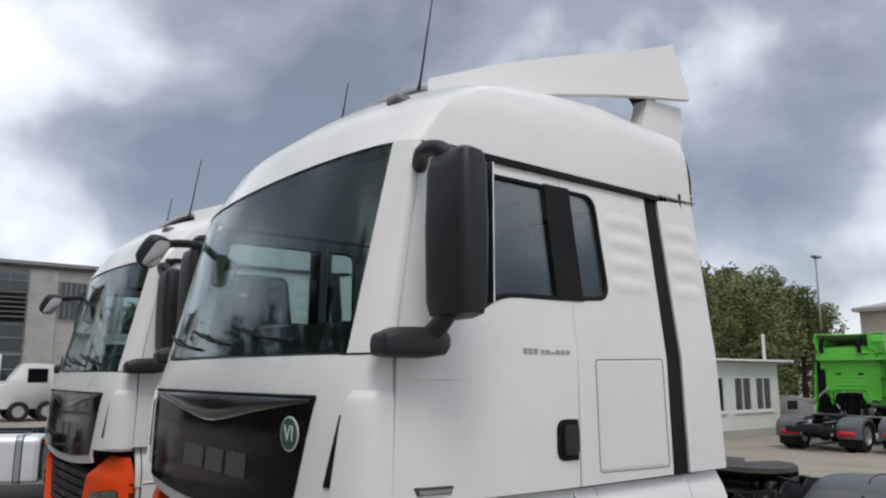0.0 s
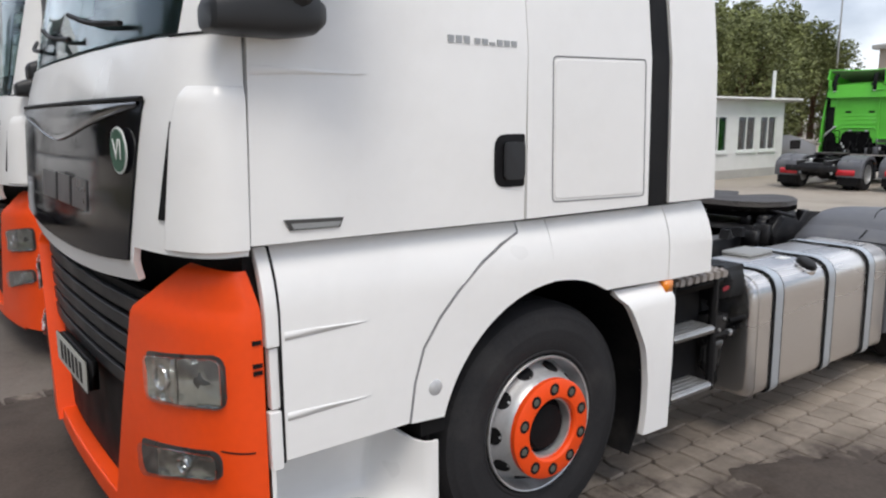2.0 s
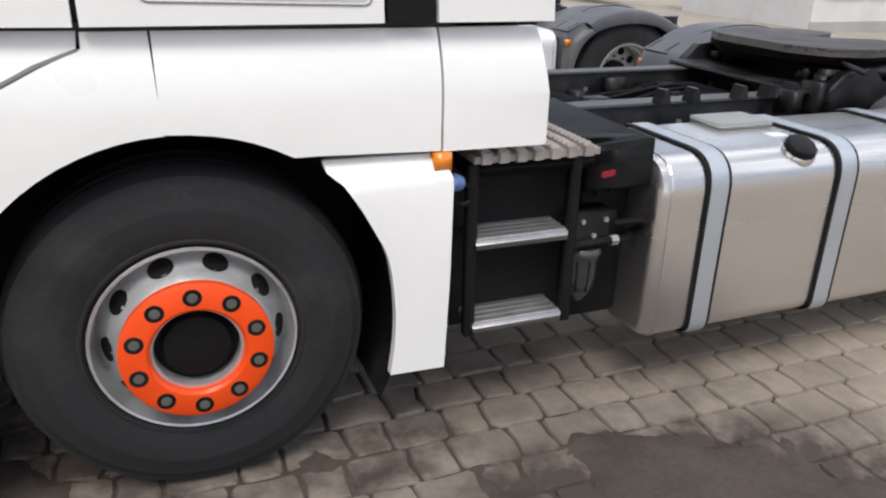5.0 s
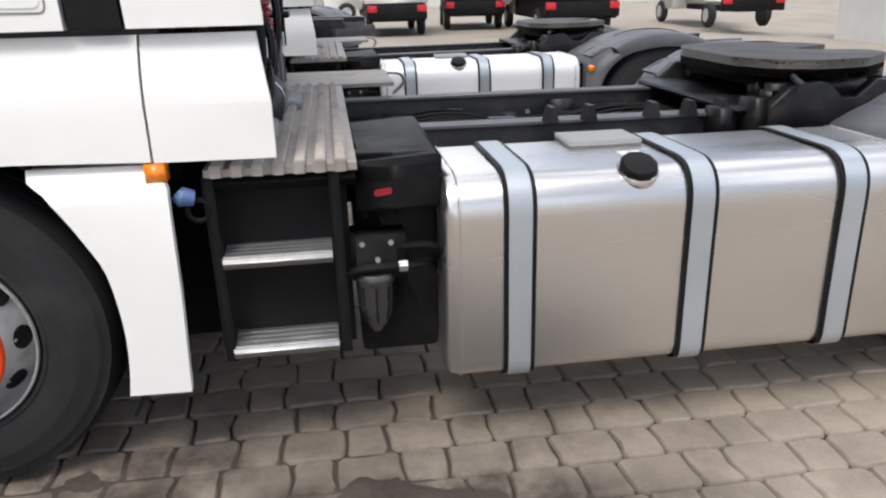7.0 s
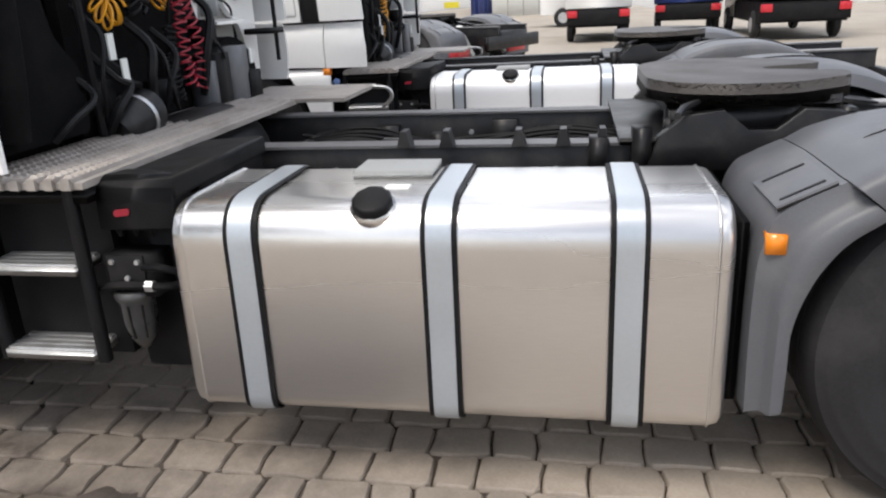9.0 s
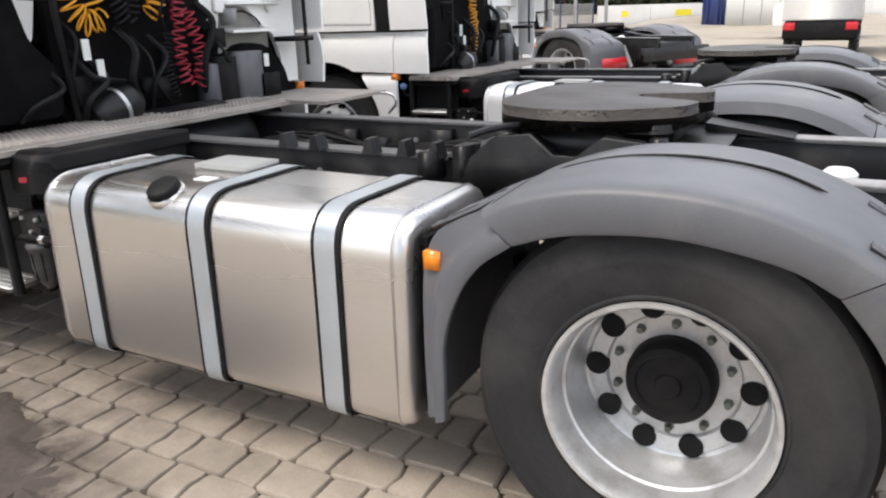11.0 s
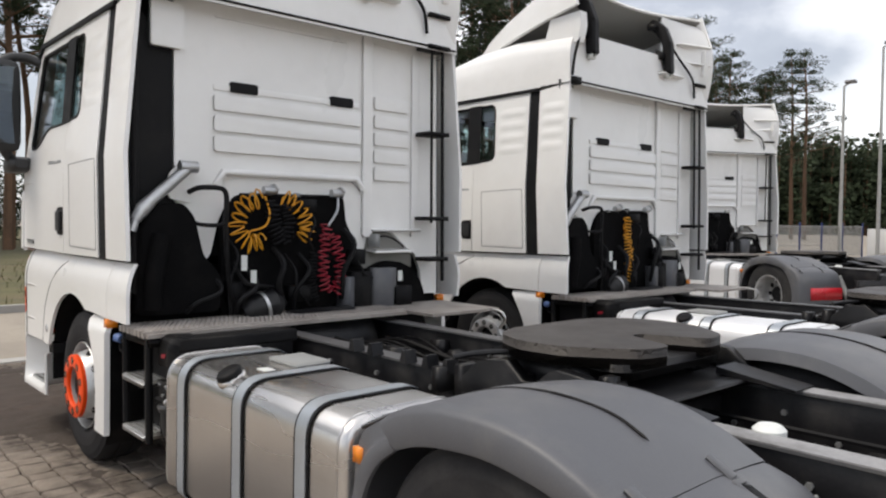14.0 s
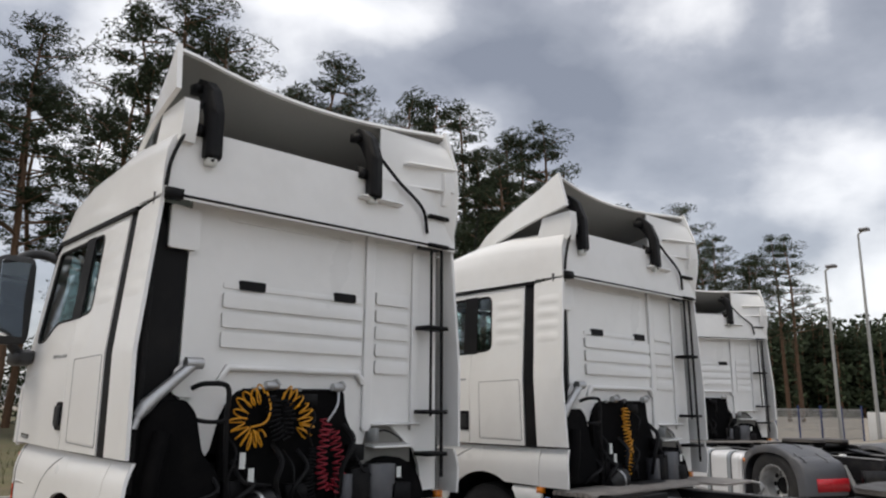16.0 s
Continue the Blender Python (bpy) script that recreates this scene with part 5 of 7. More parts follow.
    part("rear_axle", tubed([(3.6, 0.45, 0.472), (3.6, 2.0, 0.472)], 0.09, 14), CHASSIS, t)
    bm = bmesh.new()
    bmesh.ops.create_icosphere(bm, subdivisions=3, radius=0.23, matrix=Matrix.Translation((3.6, 1.22, 0.5)))
    part("differential", bm, CHASSIS, t)
    part("front_axle", tubed([(0, 0.2, 0.40), (0, W - 0.2, 0.40)], 0.06, 10), CHASSIS, t)
    for y in (0.78, 1.66):
        part("air_spring", tubed([(4.0, y, 0.45), (4.0, y, 0.52), (4.0, y, 0.62), (4.0, y, 0.70)], [0.11, 0.14, 0.14, 0.10], 16), BLACK, t, "rubber air spring")
        part("shock_absorber", tubed([(4.22, y - 0.02, 0.46), (4.14, y - 0.02, 0.60), (4.06, y - 0.02, 0.76)], [0.036, 0.036, 0.028], 12), STEPGREY, t, "grey shock absorber")
    for k, (y, z) in enumerate(((1.0, 0.80), (1.06, 0.83), (1.13, 0.79), (1.42, 0.80))):
        part("air_line", tubed(bow([(1.3, y, z), (1.8, y + 0.03, z - 0.04), (2.4, y - 0.02, z), (3.0, y + 0.02, z - 0.05), (3.5, y, z - 0.04), (4.4, y + 0.04, z - 0.05)], 5), 0.011, 6), BLACKHOSE, t)
    part("air_tank", tubed([(4.22, 0.92, 0.70), (4.22, 0.95, 0.70), (4.22, 1.45, 0.70), (4.22, 1.48, 0.70)], [0.06, 0.10, 0.10, 0.06], 18), CHASSIS, t)
    part("filter_bowl", tubed([(3.88, 0.92, 0.80), (3.88, 0.92, 0.82), (3.88, 0.92, 0.882), (3.88, 0.92, 0.896)], [0.04, 0.05, 0.05, 0.034], 20), SIGNWHITE, t, "white round cap on the chassis")
    part("side_pipe", tubed(bow([(3.98, 0.98, 0.80), (4.2, 0.97, 0.80), (4.55, 0.96, 0.76)], 4), 0.03, 10), STEPGREY, t)
    if near:
        part("wheel_chock", prismed(rounded([(4.20, 0.50), (4.46, 0.50), (4.46, 0.56), (4.28, 0.75), (4.20, 0.75)], 0.02), 0.58, 0.76), YELLOWBOX, t, "yellow plastic wheel chock", bevel=0.01)
    part("rear_beam", boxed(4.58, 4.66, 0.5, W - 0.5, 0.56, 0.74), CHASSIS, t, bevel=0.01)
    if near:
        for k in range(12):
            x, y = 1.5 + 0.13 * k, (0.90, 1.50, 1.05, 1.40)[k % 4]
            part("valve", boxed(x, x + 0.07 + 0.02 * (k % 3), y, y + 0.08, 0.72, 0.80 + 0.02 * (k % 3)), CHASSIS, t, bevel=0.008)
        for k in range(7):
            y = 0.92 + 0.085 * k
            part("cable", tubed(bow([(1.30, y, 0.78), (1.62, y + 0.04 * math.sin(k), 0.83), (2.0, y - 0.05 * math.cos(k * 2), 0.76), (2.45, y + 0.03, 0.82), (2.85, y - 0.02, 0.77)], 5), 0.007 + 0.003 * (k % 3), 6), BLACKHOSE, t)
        for x in (1.9, 2.05, 2.3, 2.45, 2.58):
            part("rail_bracket", prismed([(x, 0.872), (x + 0.05, 0.872), (x + 0.035, 0.93), (x + 0.015, 0.93)], 0.735, 0.80), CHASSIS, t)
        part("battery_tray", boxed(1.42, 1.80, 0.88, 1.55, 0.56, 0.70), CHASSIS, t, bevel=0.01)
        part("spring_beam", boxed(2.85, 4.2, 0.60, 0.70, 0.50, 0.60), CHASSIS, t, bevel=0.01)
        part("spring_beam", boxed(2.85, 4.2, 1.74, 1.84, 0.50, 0.60), CHASSIS, t, bevel=0.01)
    # fifth wheel
    def plate_at(r0):
        return rounded([(2.76, 0.98), (2.84, 0.82), (3.0, 0.745), (3.2, 0.76), (3.42, 0.93), (3.45, 1.08), (3.2, 1.19), (3.2, 1.25), (3.45, 1.36), (3.42, 1.51), (3.2, 1.68), (3.0, 1.695), (2.84, 1.62), (2.76, 1.46)], 0.05, 3)
    fw = part("fifth_wheel", prismed(plate_at(0), 0.992, 1.062, "z"), GREASE, t, "greasy black fifth wheel coupling plate", bevel=0.012)
    part("coupling_skirt", prismed(rounded([(2.82, 0.86), (3.4, 0.86), (3.4, 1.58), (2.82, 1.58)], 0.1), 0.95, 1.005, "z"), CHASSIS, fw, bevel=0.01)
    for y in (0.80, 1.50):
        part("coupling_pedestal", prismed([(2.88, 0.872), (3.32, 0.872), (3.22, 1.0), (2.98, 1.0)], y, y + 0.14), CHASSIS, fw, bevel=0.01)
    rg = random.Random(31)
    for k in range(16 if near else 6):
        x, y, a = rg.uniform(2.8, 3.35), rg.choice((0.78, 0.84, 0.9, 1.2, 1.5, 1.58)), rg.uniform(0.04, 0.10)
        part("coupling_lug", boxed(x, x + a, y, y + 0.06, 0.90, rg.uniform(0.94, 0.985)), CHASSIS, fw, bevel=0.008)
    part("mounting_plate", boxed(2.66, 3.52, 0.74, 1.70, 0.872, 0.895), CHASSIS, fw, bevel=0.005)
    for y in (0.76, 1.50):
        part("slide_ramp", prismed([(3.40, 0.90), (3.72, 0.878), (3.72, 0.885), (3.40, 0.93)], y, y + 0.16), CHASSIS, fw)
    for y in (0.67, 1.68):
        part("coupling_bracket", prismed([(2.74, 0.80), (3.44, 0.80), (3.44, 0.90), (3.34, 0.975), (3.22, 0.985), (3.14, 0.92), (3.06, 0.92), (2.98, 0.985), (2.86, 0.97), (2.78, 0.90)], y, y + 0.09), CHASSIS, fw, bevel=0.006)
    part("release_handle", tubed(bow([(2.95, 0.86, 1.0), (2.86, 0.70, 1.0), (2.82, 0.58, 0.99)], 4), 0.012, 8), CHASSIS, fw)
    for i in range(4):
        part("bracket", boxed(2.56 + i * 0.14, 2.62 + i * 0.14, 0.70, 0.80, 0.80, 0.90 + 0.03 * (i % 2)), CHASSIS, fw, bevel=0.006)
    # gangway plate behind the cab
    gw = part("gangway", boxed(0.77, 1.17, 0.035, 1.72, 0.905, 0.925), TREAD, t, "ribbed aluminium catwalk plate")
    for i in range(7):
        x = 0.785 + i * 0.054
        part("gangway_rib", prismed(rounded([(x, 0.925), (x + 0.036, 0.925), (x + 0.034, 0.938), (x + 0.002, 0.938)], 0), 0.03, 1.70), TREAD, gw)
    for i in range(7):
        x = 0.788 + i * 0.054
        part("gangway_tooth", boxed(x, x + 0.028, 0.022, 0.036, 0.905, 0.936), TREAD, gw)
    if near:
        bm = bmesh.new()
        for i in range(7):
            for j in range(60):
                x, y = 0.803 + i * 0.054, 0.045 + j * 0.0275
                q = [bm.verts.new((x - 0.015, y - 0.007, 0.9375)), bm.verts.new((x + 0.015, y - 0.007, 0.9375)), bm.verts.new((x + 0.015, y + 0.007, 0.9375)), bm.verts.new((x - 0.015, y + 0.007, 0.9375))]
                top = [bm.verts.new((x - 0.008, y, 0.946)), bm.verts.new((x + 0.008, y, 0.946))]
                for fc in ((q[0], q[1], top[1], top[0]), (q[2], q[3], top[0], top[1]), (q[1], q[2], top[1]), (q[3], q[0], top[0])):
                    bm.faces.new(fc)
        part("gangway_grip", bm, TREAD, gw, kind="stuff")
    part("gangway_plate", boxed(0.80, 1.42, 1.70, 2.30, 0.912, 0.93), TREAD, gw)
    part("gangway_loop", tubed(bow([(1.42, 2.24, 0.92), (1.50, 2.24, 0.91), (1.52, 2.25, 0.86), (1.46, 2.26, 0.80)], 4), 0.010, 6), STEEL, gw)
    # step unit and air dryer box under the gangway
    su = part("step_unit", boxed(0.76, 1.14, 0.16, 0.60, 0.34, 0.90), BLACK, t, "black side step unit")
    for x in (0.765, 1.095):
        part("step_post", prismed([(x, 0.36), (x + 0.03, 0.36), (x + 0.025, 0.90), (x - 0.005, 0.90)], 0.045, 0.075), BLACK, su, bevel=0.004)
    for z in (0.645, 0.372):
        st = part("step", boxed(0.79, 1.088, 0.036, 0.17, z, z + 0.028), STEEL, su, "ribbed aluminium step", bevel=0.004)
        for i in range(4):
            part("step_rib", boxed(0.792, 1.086, 0.046 + i * 0.03, 0.066 + i * 0.03, z + 0.028, z + 0.034), STEEL, st)
    part("step_top", boxed(0.765, 1.165, 0.05, 0.4, 0.86, 0.904), BLACK, su, bevel=0.006)
    part("blue_valve", tubed([(0.695, 0.04, 0.868), (0.705, 0.04, 0.858), (0.735, 0.05, 0.85)], [0.02, 0.028, 0.022], 10), VALVEBLUE, su, "blue plastic air valve")
    part("valve_ring", tubed([(0.745 + 0.03 * math.cos(a), 0.05, 0.815 + 0.03 * math.sin(a)) for a in steps(0, 2 * math.pi * 11 / 12, 11)], 0.008, 6, True), SOOT, su)
    db = part("dryer_box", prismed(rounded([(1.16, 0.28), (1.40, 0.28), (1.40, 0.90), (1.16, 0.90)], 0.02), 0.20, 0.72), BLACK, t, "black air dryer box", bevel=0.02)
    part("dryer_lid", prismed(rounded([(1.15, 0.86), (1.41, 0.86), (1.41, 0.925), (1.17, 0.91)], 0.015), 0.10, 0.74), BLACK, db, bevel=0.02)
    part("dryer_cover", prismed(rounded([(0.085, 0.77), (0.25, 0.77), (0.25, 0.915), (0.13, 0.925), (0.085, 0.88)], [0.01, 0, 0, 0.02, 0.04], 5), 1.165, 1.40, "x"), BLACK, db, bevel=0.012)
    part("dryer_block", boxed(1.14, 1.30, 0.10, 0.22, 0.56, 0.69), SOOT, db, bevel=0.012)
    part("dryer_plate", boxed(1.155, 1.27, 0.092, 0.10, 0.60, 0.69), CHASSIS, db, bevel=0.004)
    part("dryer_can", tubed([(1.205, 0.13, 0.575), (1.205, 0.13, 0.565), (1.205, 0.13, 0.555), (1.205, 0.13, 0.54), (1.205, 0.13, 0.535), (1.205, 0.13, 0.47), (1.205, 0.13, 0.43), (1.205, 0.13, 0.405), (1.205, 0.13, 0.38)], [0.055, 0.062, 0.062, 0.055, 0.052, 0.05, 0.042, 0.03, 0.012], 18), BEZEL, db, "dark translucent dryer bowl")
    for k in range(8):
        a = 2 * math.pi * k / 8
        part("bowl_rib", tubed([(1.205 + 0.053 * math.cos(a), 0.13 + 0.053 * math.sin(a), 0.535), (1.205 + 0.044 * math.cos(a), 0.13 + 0.044 * math.sin(a), 0.425)], 0.004, 5), SOOT, db)
    for x, z in ((1.172, 0.672), (1.255, 0.672), (1.215, 0.622)):
        part("bolt", lathed([(0.0, -0.008), (0.008, -0.008), (0.009, 0.0)], 6, (x, 0.092, z)), STEEL, db)
    part("air_pipe", tubed(bow([(1.10, 0.10, 0.575), (1.18, 0.085, 0.60), (1.33, 0.085, 0.60), (1.37, 0.12, 0.595)], 4), 0.013, 8), SOOT, db)
    part("pipe_nut", tubed([(1.275, 0.085, 0.60), (1.30, 0.085, 0.60)], 0.018, 6), STEEL, db)
    for k in range(3):
        part("hose", tubed(bow([(1.19 + 0.05 * k, 0.14, 0.74), (1.18 + 0.06 * k, 0.13, 0.80), (1.22 + 0.05 * k, 0.22, 0.84)], 4), 0.009, 6), BLACK, db)
    part("red_label", prismed(rounded([(1.215, 0.812), (1.265, 0.818), (1.265, 0.838), (1.215, 0.832)], 0.01, 4), 0.0815, 0.0855), REDHOSE, db)
    part("hose", tubed(bow([(1.28, 0.08, 0.66), (1.36, 0.05, 0.67), (1.40, 0.12, 0.62), (1.38, 0.22, 0.55)], 5), 0.012, 8), BLACKHOSE, db)
    # fuel tank on the near side
    for right in (False,):
        yy = (lambda y: W - y) if right else (lambda y: y)
        sec = rounded([(0.020, 0.240), (0.55, 0.240), (0.55, 0.862), (0.026, 0.862)], [0.06, 0.07, 0.10, 0.125], 8)

        def grown(d, q=sec):
            cy, cz = 0.285, 0.551
            return [(yy(cy + (p[0] - cy) * (1 + d / 0.265)), cz + (p[1] - cz) * (1 + d / 0.311)) for p in q]
        bm = bmesh.new()
        vs = []
        for x, d in ((1.402, -0.035), (1.405, -0.020), (1.417, -0.006), (1.445, 0.0), (2.865, 0.0), (2.892, -0.006), (2.905, -0.020), (2.908, -0.035)):
            vs.append([bm.verts.new((x, p[0], p[1])) for p in grown(d)])
        for a, b in zip(vs, vs[1:]):
            for j in range(len(a)):
                bm.faces.new((a[j], a[(j + 1) % len(a)], b[(j + 1) % len(b)], b[j]))
        bm.faces.new(vs[0])
        bm.faces.new(vs[-1])
        tank = part("fuel_tank", bm, tanks, t, "brushed aluminium fuel tank with three straps")
        for x in (1.445, 2.865):
            part("end_weld", tubed([(x, p[0], p[1]) for p in grown(0.0005)], 0.004, 5, True), ALU, tank)
        for xs in (1.62, 2.168, 2.652):
            for nm, h, d, mt in (("strap_rubber", 0.048, 0.008, BLACK), ("strap", 0.034, 0.011, STRAP)):
                bm = bmesh.new()
                rows = [[(x, p[0], p[1]) for p in grown(d)] for x in (xs - h, xs + h)]
                rows = [r + r[:1] for r in rows]
                part(nm, sheet(rows, 0.003), mt, tank)
            part("strap_bolt", tubed([(xs, yy(0.09), 0.222), (xs, yy(0.09), 0.25)], 0.012, 8), SOOT, tank)
        c = (1.985, yy(0.085), 0.838)
        m = Matrix.Translation(c) @ Matrix.Rotation(radians(28 if not right else -28), 4, "X")
        for nm, prof, mt in (("filler_neck", [(0.0, -0.04), (0.062, -0.04), (0.062, 0.012), (0.0, 0.012)], ALU), ("filler_cap", [(0.0, 0.0), (0.05, 0.0), (0.056, 0.010), (0.056, 0.032), (0.046, 0.040), (0.0, 0.040)], BLACK)):
            bm = lathed(prof, 10 if nm == "filler_cap" else 24, (0, 0, 0))
            bm.transform(m @ Matrix.Rotation(radians(90), 4, "X"))
            part(nm, bm, mt, tank, "black ribbed filler cap" if nm == "filler_cap" else "", bevel=0.004)
        part("level_sender", boxed(1.86, 2.10, *sorted((yy(0.33), yy(0.50))), 0.858, 0.884), STEPGREY, tank, "grey sender cover", bevel=0.008)
        part("stamped_label", boxed(1.985, 2.055, *sorted((yy(0.20), yy(0.25))), 0.8615, 0.8645), SIGNWHITE, tank)

    # added dark panel, in place of the darkness in the gap behind the tank
    part("gap_panel", boxed(2.915, 2.945, 0.10, 0.80, 0.30, 0.80), SOOT, t, bevel=0.006)
    for y in (0.14, 0.30):
        part("brake_line", tubed(bow([(2.93, y, 0.78), (2.915, y + 0.02, 0.60), (2.93, y, 0.40)], 4), 0.012, 6), BLACK, t)

    # -- rear fenders over the twin wheels --
    for right in (False, True):
        yy = (lambda y: W - y) if right else (lambda y: y)

        def fender(path, inner, name, label, section):
            line = bow([(a, 0, b) for a, b in path], 6)
            rim_line = bow([(a, 0, b) for a, b in inner], 6)
            rows = []
            for i, (p, e) in enumerate(zip(line, rim_line)):
                d = (line[min(i + 1, len(line) - 1)] - line[max(i - 1, 0)]).normalized()
                nrm = Vector((d.z, 0, -d.x))
                if nrm.dot(p - Vector((3.6, 0, 0.45))) < 0:
                    nrm = -nrm
                row = [(p.lerp(e, k).x, yy(y), p.lerp(e, k).z) for y, k in section]
                for y, o in ((0.085, -0.003), (0.14, 0.0), (0.36, 0.005), (0.55, -0.008), (0.64, -0.018), (0.675, -0.03), (0.69, -0.08)):
                    q = p + nrm * o
                    row.append((q.x, yy(y), q.z))
                rows.append(row)
            return part(name, sheet(rows, 0.01), fenders, t, label, smooth=50)
        arch = ((0.0, 1.0), (-0.016, 1.0), (-0.021, 0.92), (-0.021, 0.5), (-0.019, 0.22), (-0.012, 0.11), (0.006, 0.045), (0.04, 0.012))
        flap = ((0.0, 1.0), (-0.016, 1.0), (-0.021, 0.92), (-0.018, 0.66), (-0.006, 0.58), (0.012, 0.50), (0.022, 0.40), (0.034, 0.06))
        fender([(2.95, 0.30), (2.945, 0.55), (2.952, 0.74), (2.985, 0.84), (3.05, 0.885), (3.13, 0.922)], [(3.033, 0.335), (3.034, 0.45), (3.037, 0.57), (3.075, 0.69), (3.135, 0.78), (3.222, 0.845)], "fender_front", "grey plastic fender front flap", flap)
        fender([(3.135, 0.922), (3.22, 0.966), (3.38, 1.006), (3.56, 1.014), (3.72, 0.997), (3.87, 0.948), (3.995, 0.884)], [(3.226, 0.847), (3.32, 0.879), (3.43, 0.898), (3.57, 0.907), (3.70, 0.894), (3.82, 0.868), (3.905, 0.826)], "fender_top", "grey moulded plastic fender over twin wheels", arch)
        rf = fender([(3.997, 0.882), (4.07, 0.858), (4.13, 0.822), (4.175, 0.760), (4.20, 0.66), (4.21, 0.40)], [(3.907, 0.824), (3.978, 0.737), (4.025, 0.645), (4.05, 0.57), (4.06, 0.48), (4.06, 0.38)], "fender_rear", "grey plastic fender tail", arch)
        # black tube along the crown draws the shade in the moulded groove
        crown = bow([(3.24, yy(0.27), 0.976), (3.36, yy(0.30), 1.006), (3.48, yy(0.31), 1.019), (3.60, yy(0.31), 1.019), (3.74, yy(0.31), 1.0), (3.86, yy(0.29), 0.962)], 6)
        part("groove_shade_line", tubed(crown, [0.001] + [0.0045] * (len(crown) - 2) + [0.001], 6), BLACK, t)
        for y in (0.055, 0.41):
            part("fender_clip", prismed([(3.945, 0.910), (4.012, 0.872), (4.016, 0.882), (3.95, 0.922)], *sorted((yy(y), yy(y + 0.032)))), fenders, rf, bevel=0.012)
            slot = part("fender_slot", prismed(rounded([(4.02, 0.873), (4.145, 0.813), (4.150, 0.821), (4.025, 0.881)], 0.005, 2), *sorted((yy(y - 0.012), yy(y + 0.036)))), fenders, rf, bevel=0.005)
            part("slot_floor", prismed([(4.04, 0.870), (4.13, 0.827), (4.132, 0.8315), (4.042, 0.8755)], *sorted((yy(y), yy(y + 0.024)))), BLACK, slot)
            for x, z in ((4.05, 0.868), (4.122, 0.834)):
                part("bolt", tubed([(x, yy(y + 0.012), z), (x + 0.004, yy(y + 0.012), z + 0.008)], 0.006, 6), FENDER, slot)
        tread = part("fender_step", prismed([(2.99, 0.848), (3.118, 0.910), (3.113, 0.921), (2.983, 0.858)], *sorted((yy(0.035), yy(0.28)))), fenders, t, "step pad moulded in the fender", bevel=0.005)
        for k in range(2):
            part("pad_slot", prismed([(3.0, 0.864), (3.098, 0.912), (3.0965, 0.9155), (2.9985, 0.8675)], *sorted((yy(0.062 + 0.18 * k), yy(0.074 + 0.18 * k)))), BLACK, tread)
        part("marker_lamp", boxed(2.967, 3.013, *sorted((yy(0.016), yy(0.06))), 0.744, 0.793), AMBER, t, "amber side marker lamp", bevel=0.008)
        lamp = part("tail_lamp", boxed(4.10, 4.222, *sorted((yy(0.16), yy(0.66))), 0.45, 0.612), REDLENS, rf, "red tail lamp cluster", bevel=0.02)
        part("lamp_rib", boxed(4.221, 4.226, *sorted((yy(0.20), yy(0.62))), 0.535, 0.545), REDLENS, lamp)
        part("flap", boxed(4.16, 4.18, *sorted((yy(0.08), yy(0.64))), 0.16, 0.42), BLACK, rf, "black rubber mud flap")
    for right in (False, True):
        wheel(t, "front_wheel", 0.0, right, False, nut_ring or (trim if trim is ORANGE else GREYTRIM))
        wheel(t, "rear_wheel", 3.566, right, True, trim)
    return t


# ---- the yard ----
GROUND = material("sandy_concrete_yard", (0.34, 0.30, 0.25), 0.85, vary=0.12, scale=0.35, fine=14, bump=0.004, dirt=(0.20, 0.175, 0.145), dirt_scale=0.5, dirt_amount=0.5)
# the ellipses beside the tyre, flank and bumper also paint in the truck's shade
SOIL_SHADE_SPOTS = ((1.20, -0.72, 0.72, 0.51, 1.5), (0.50, 0.04, 0.28, 0.15, 0.85), (-0.25, 0.10, 0.60, 0.16, 0.8), (0.85, 0.10, 1.1, 0.32, 0.5), (-1.5, 1.75, 0.75, 1.35, 1.3), (-2.0, 0.30, 1.45, 0.75, 1.3), (1.75, -0.36, 0.40, 0.12, 0.6))
PAVER = material("concrete_paver", (0.335, 0.288, 0.242), 0.92, spec=0.22, vary=0.16, scale=5, fine=90, bump=0.0025, dirt=(0.15, 0.125, 0.10), dirt_scale=1.6, dirt_amount=0.65, random_tint=0.09, dark_spots=SOIL_SHADE_SPOTS, spot_color=(0.070, 0.057, 0.050))
JOINT = material("joint_soil", (0.062, 0.050, 0.039), 0.95, vary=0.3, scale=5, fine=80, bump=0.004)
DAMP = material("damp_asphalt", (0.12, 0.105, 0.09), 0.75, vary=0.3, scale=1.2, fine=45, bump=0.003, dirt=(0.2, 0.175, 0.15), dirt_scale=0.9, dirt_amount=0.5)
MUD = material("damp_mud", (0.074, 0.061, 0.053), 0.92, spec=0.15, vary=0.28, scale=4, fine=50, bump=0.004, dirt=(0.10, 0.087, 0.076), dirt_scale=3, dirt_amount=0.2)
VERGE = material("dry_grass_verge", (0.11, 0.105, 0.05), 0.95, vary=0.35, scale=1.2, fine=40, bump=0.01, dirt=(0.17, 0.13, 0.08), dirt_scale=0.7, dirt_amount=0.8)
CONCRETE = material("grey_concrete", (0.42, 0.41, 0.39), 0.8, vary=0.1, scale=1.5, fine=40, bump=0.002, dirt=(0.25, 0.24, 0.22), dirt_scale=0.8, dirt_amount=0.4)
RENDER = material("white_rendered_wall", (0.70, 0.70, 0.69), 0.8, vary=0.05, scale=1.5, fine=60, bump=0.001, dirt=(0.48, 0.47, 0.44), dirt_scale=0.8, dirt_amount=0.3)
BEIGE = material("beige_wall", (0.55, 0.47, 0.40), 0.8, vary=0.06, scale=1, fine=40)
FACADE = material("grey_facade", (0.33, 0.32, 0.30), 0.7, vary=0.06, scale=0.8, fine=20)
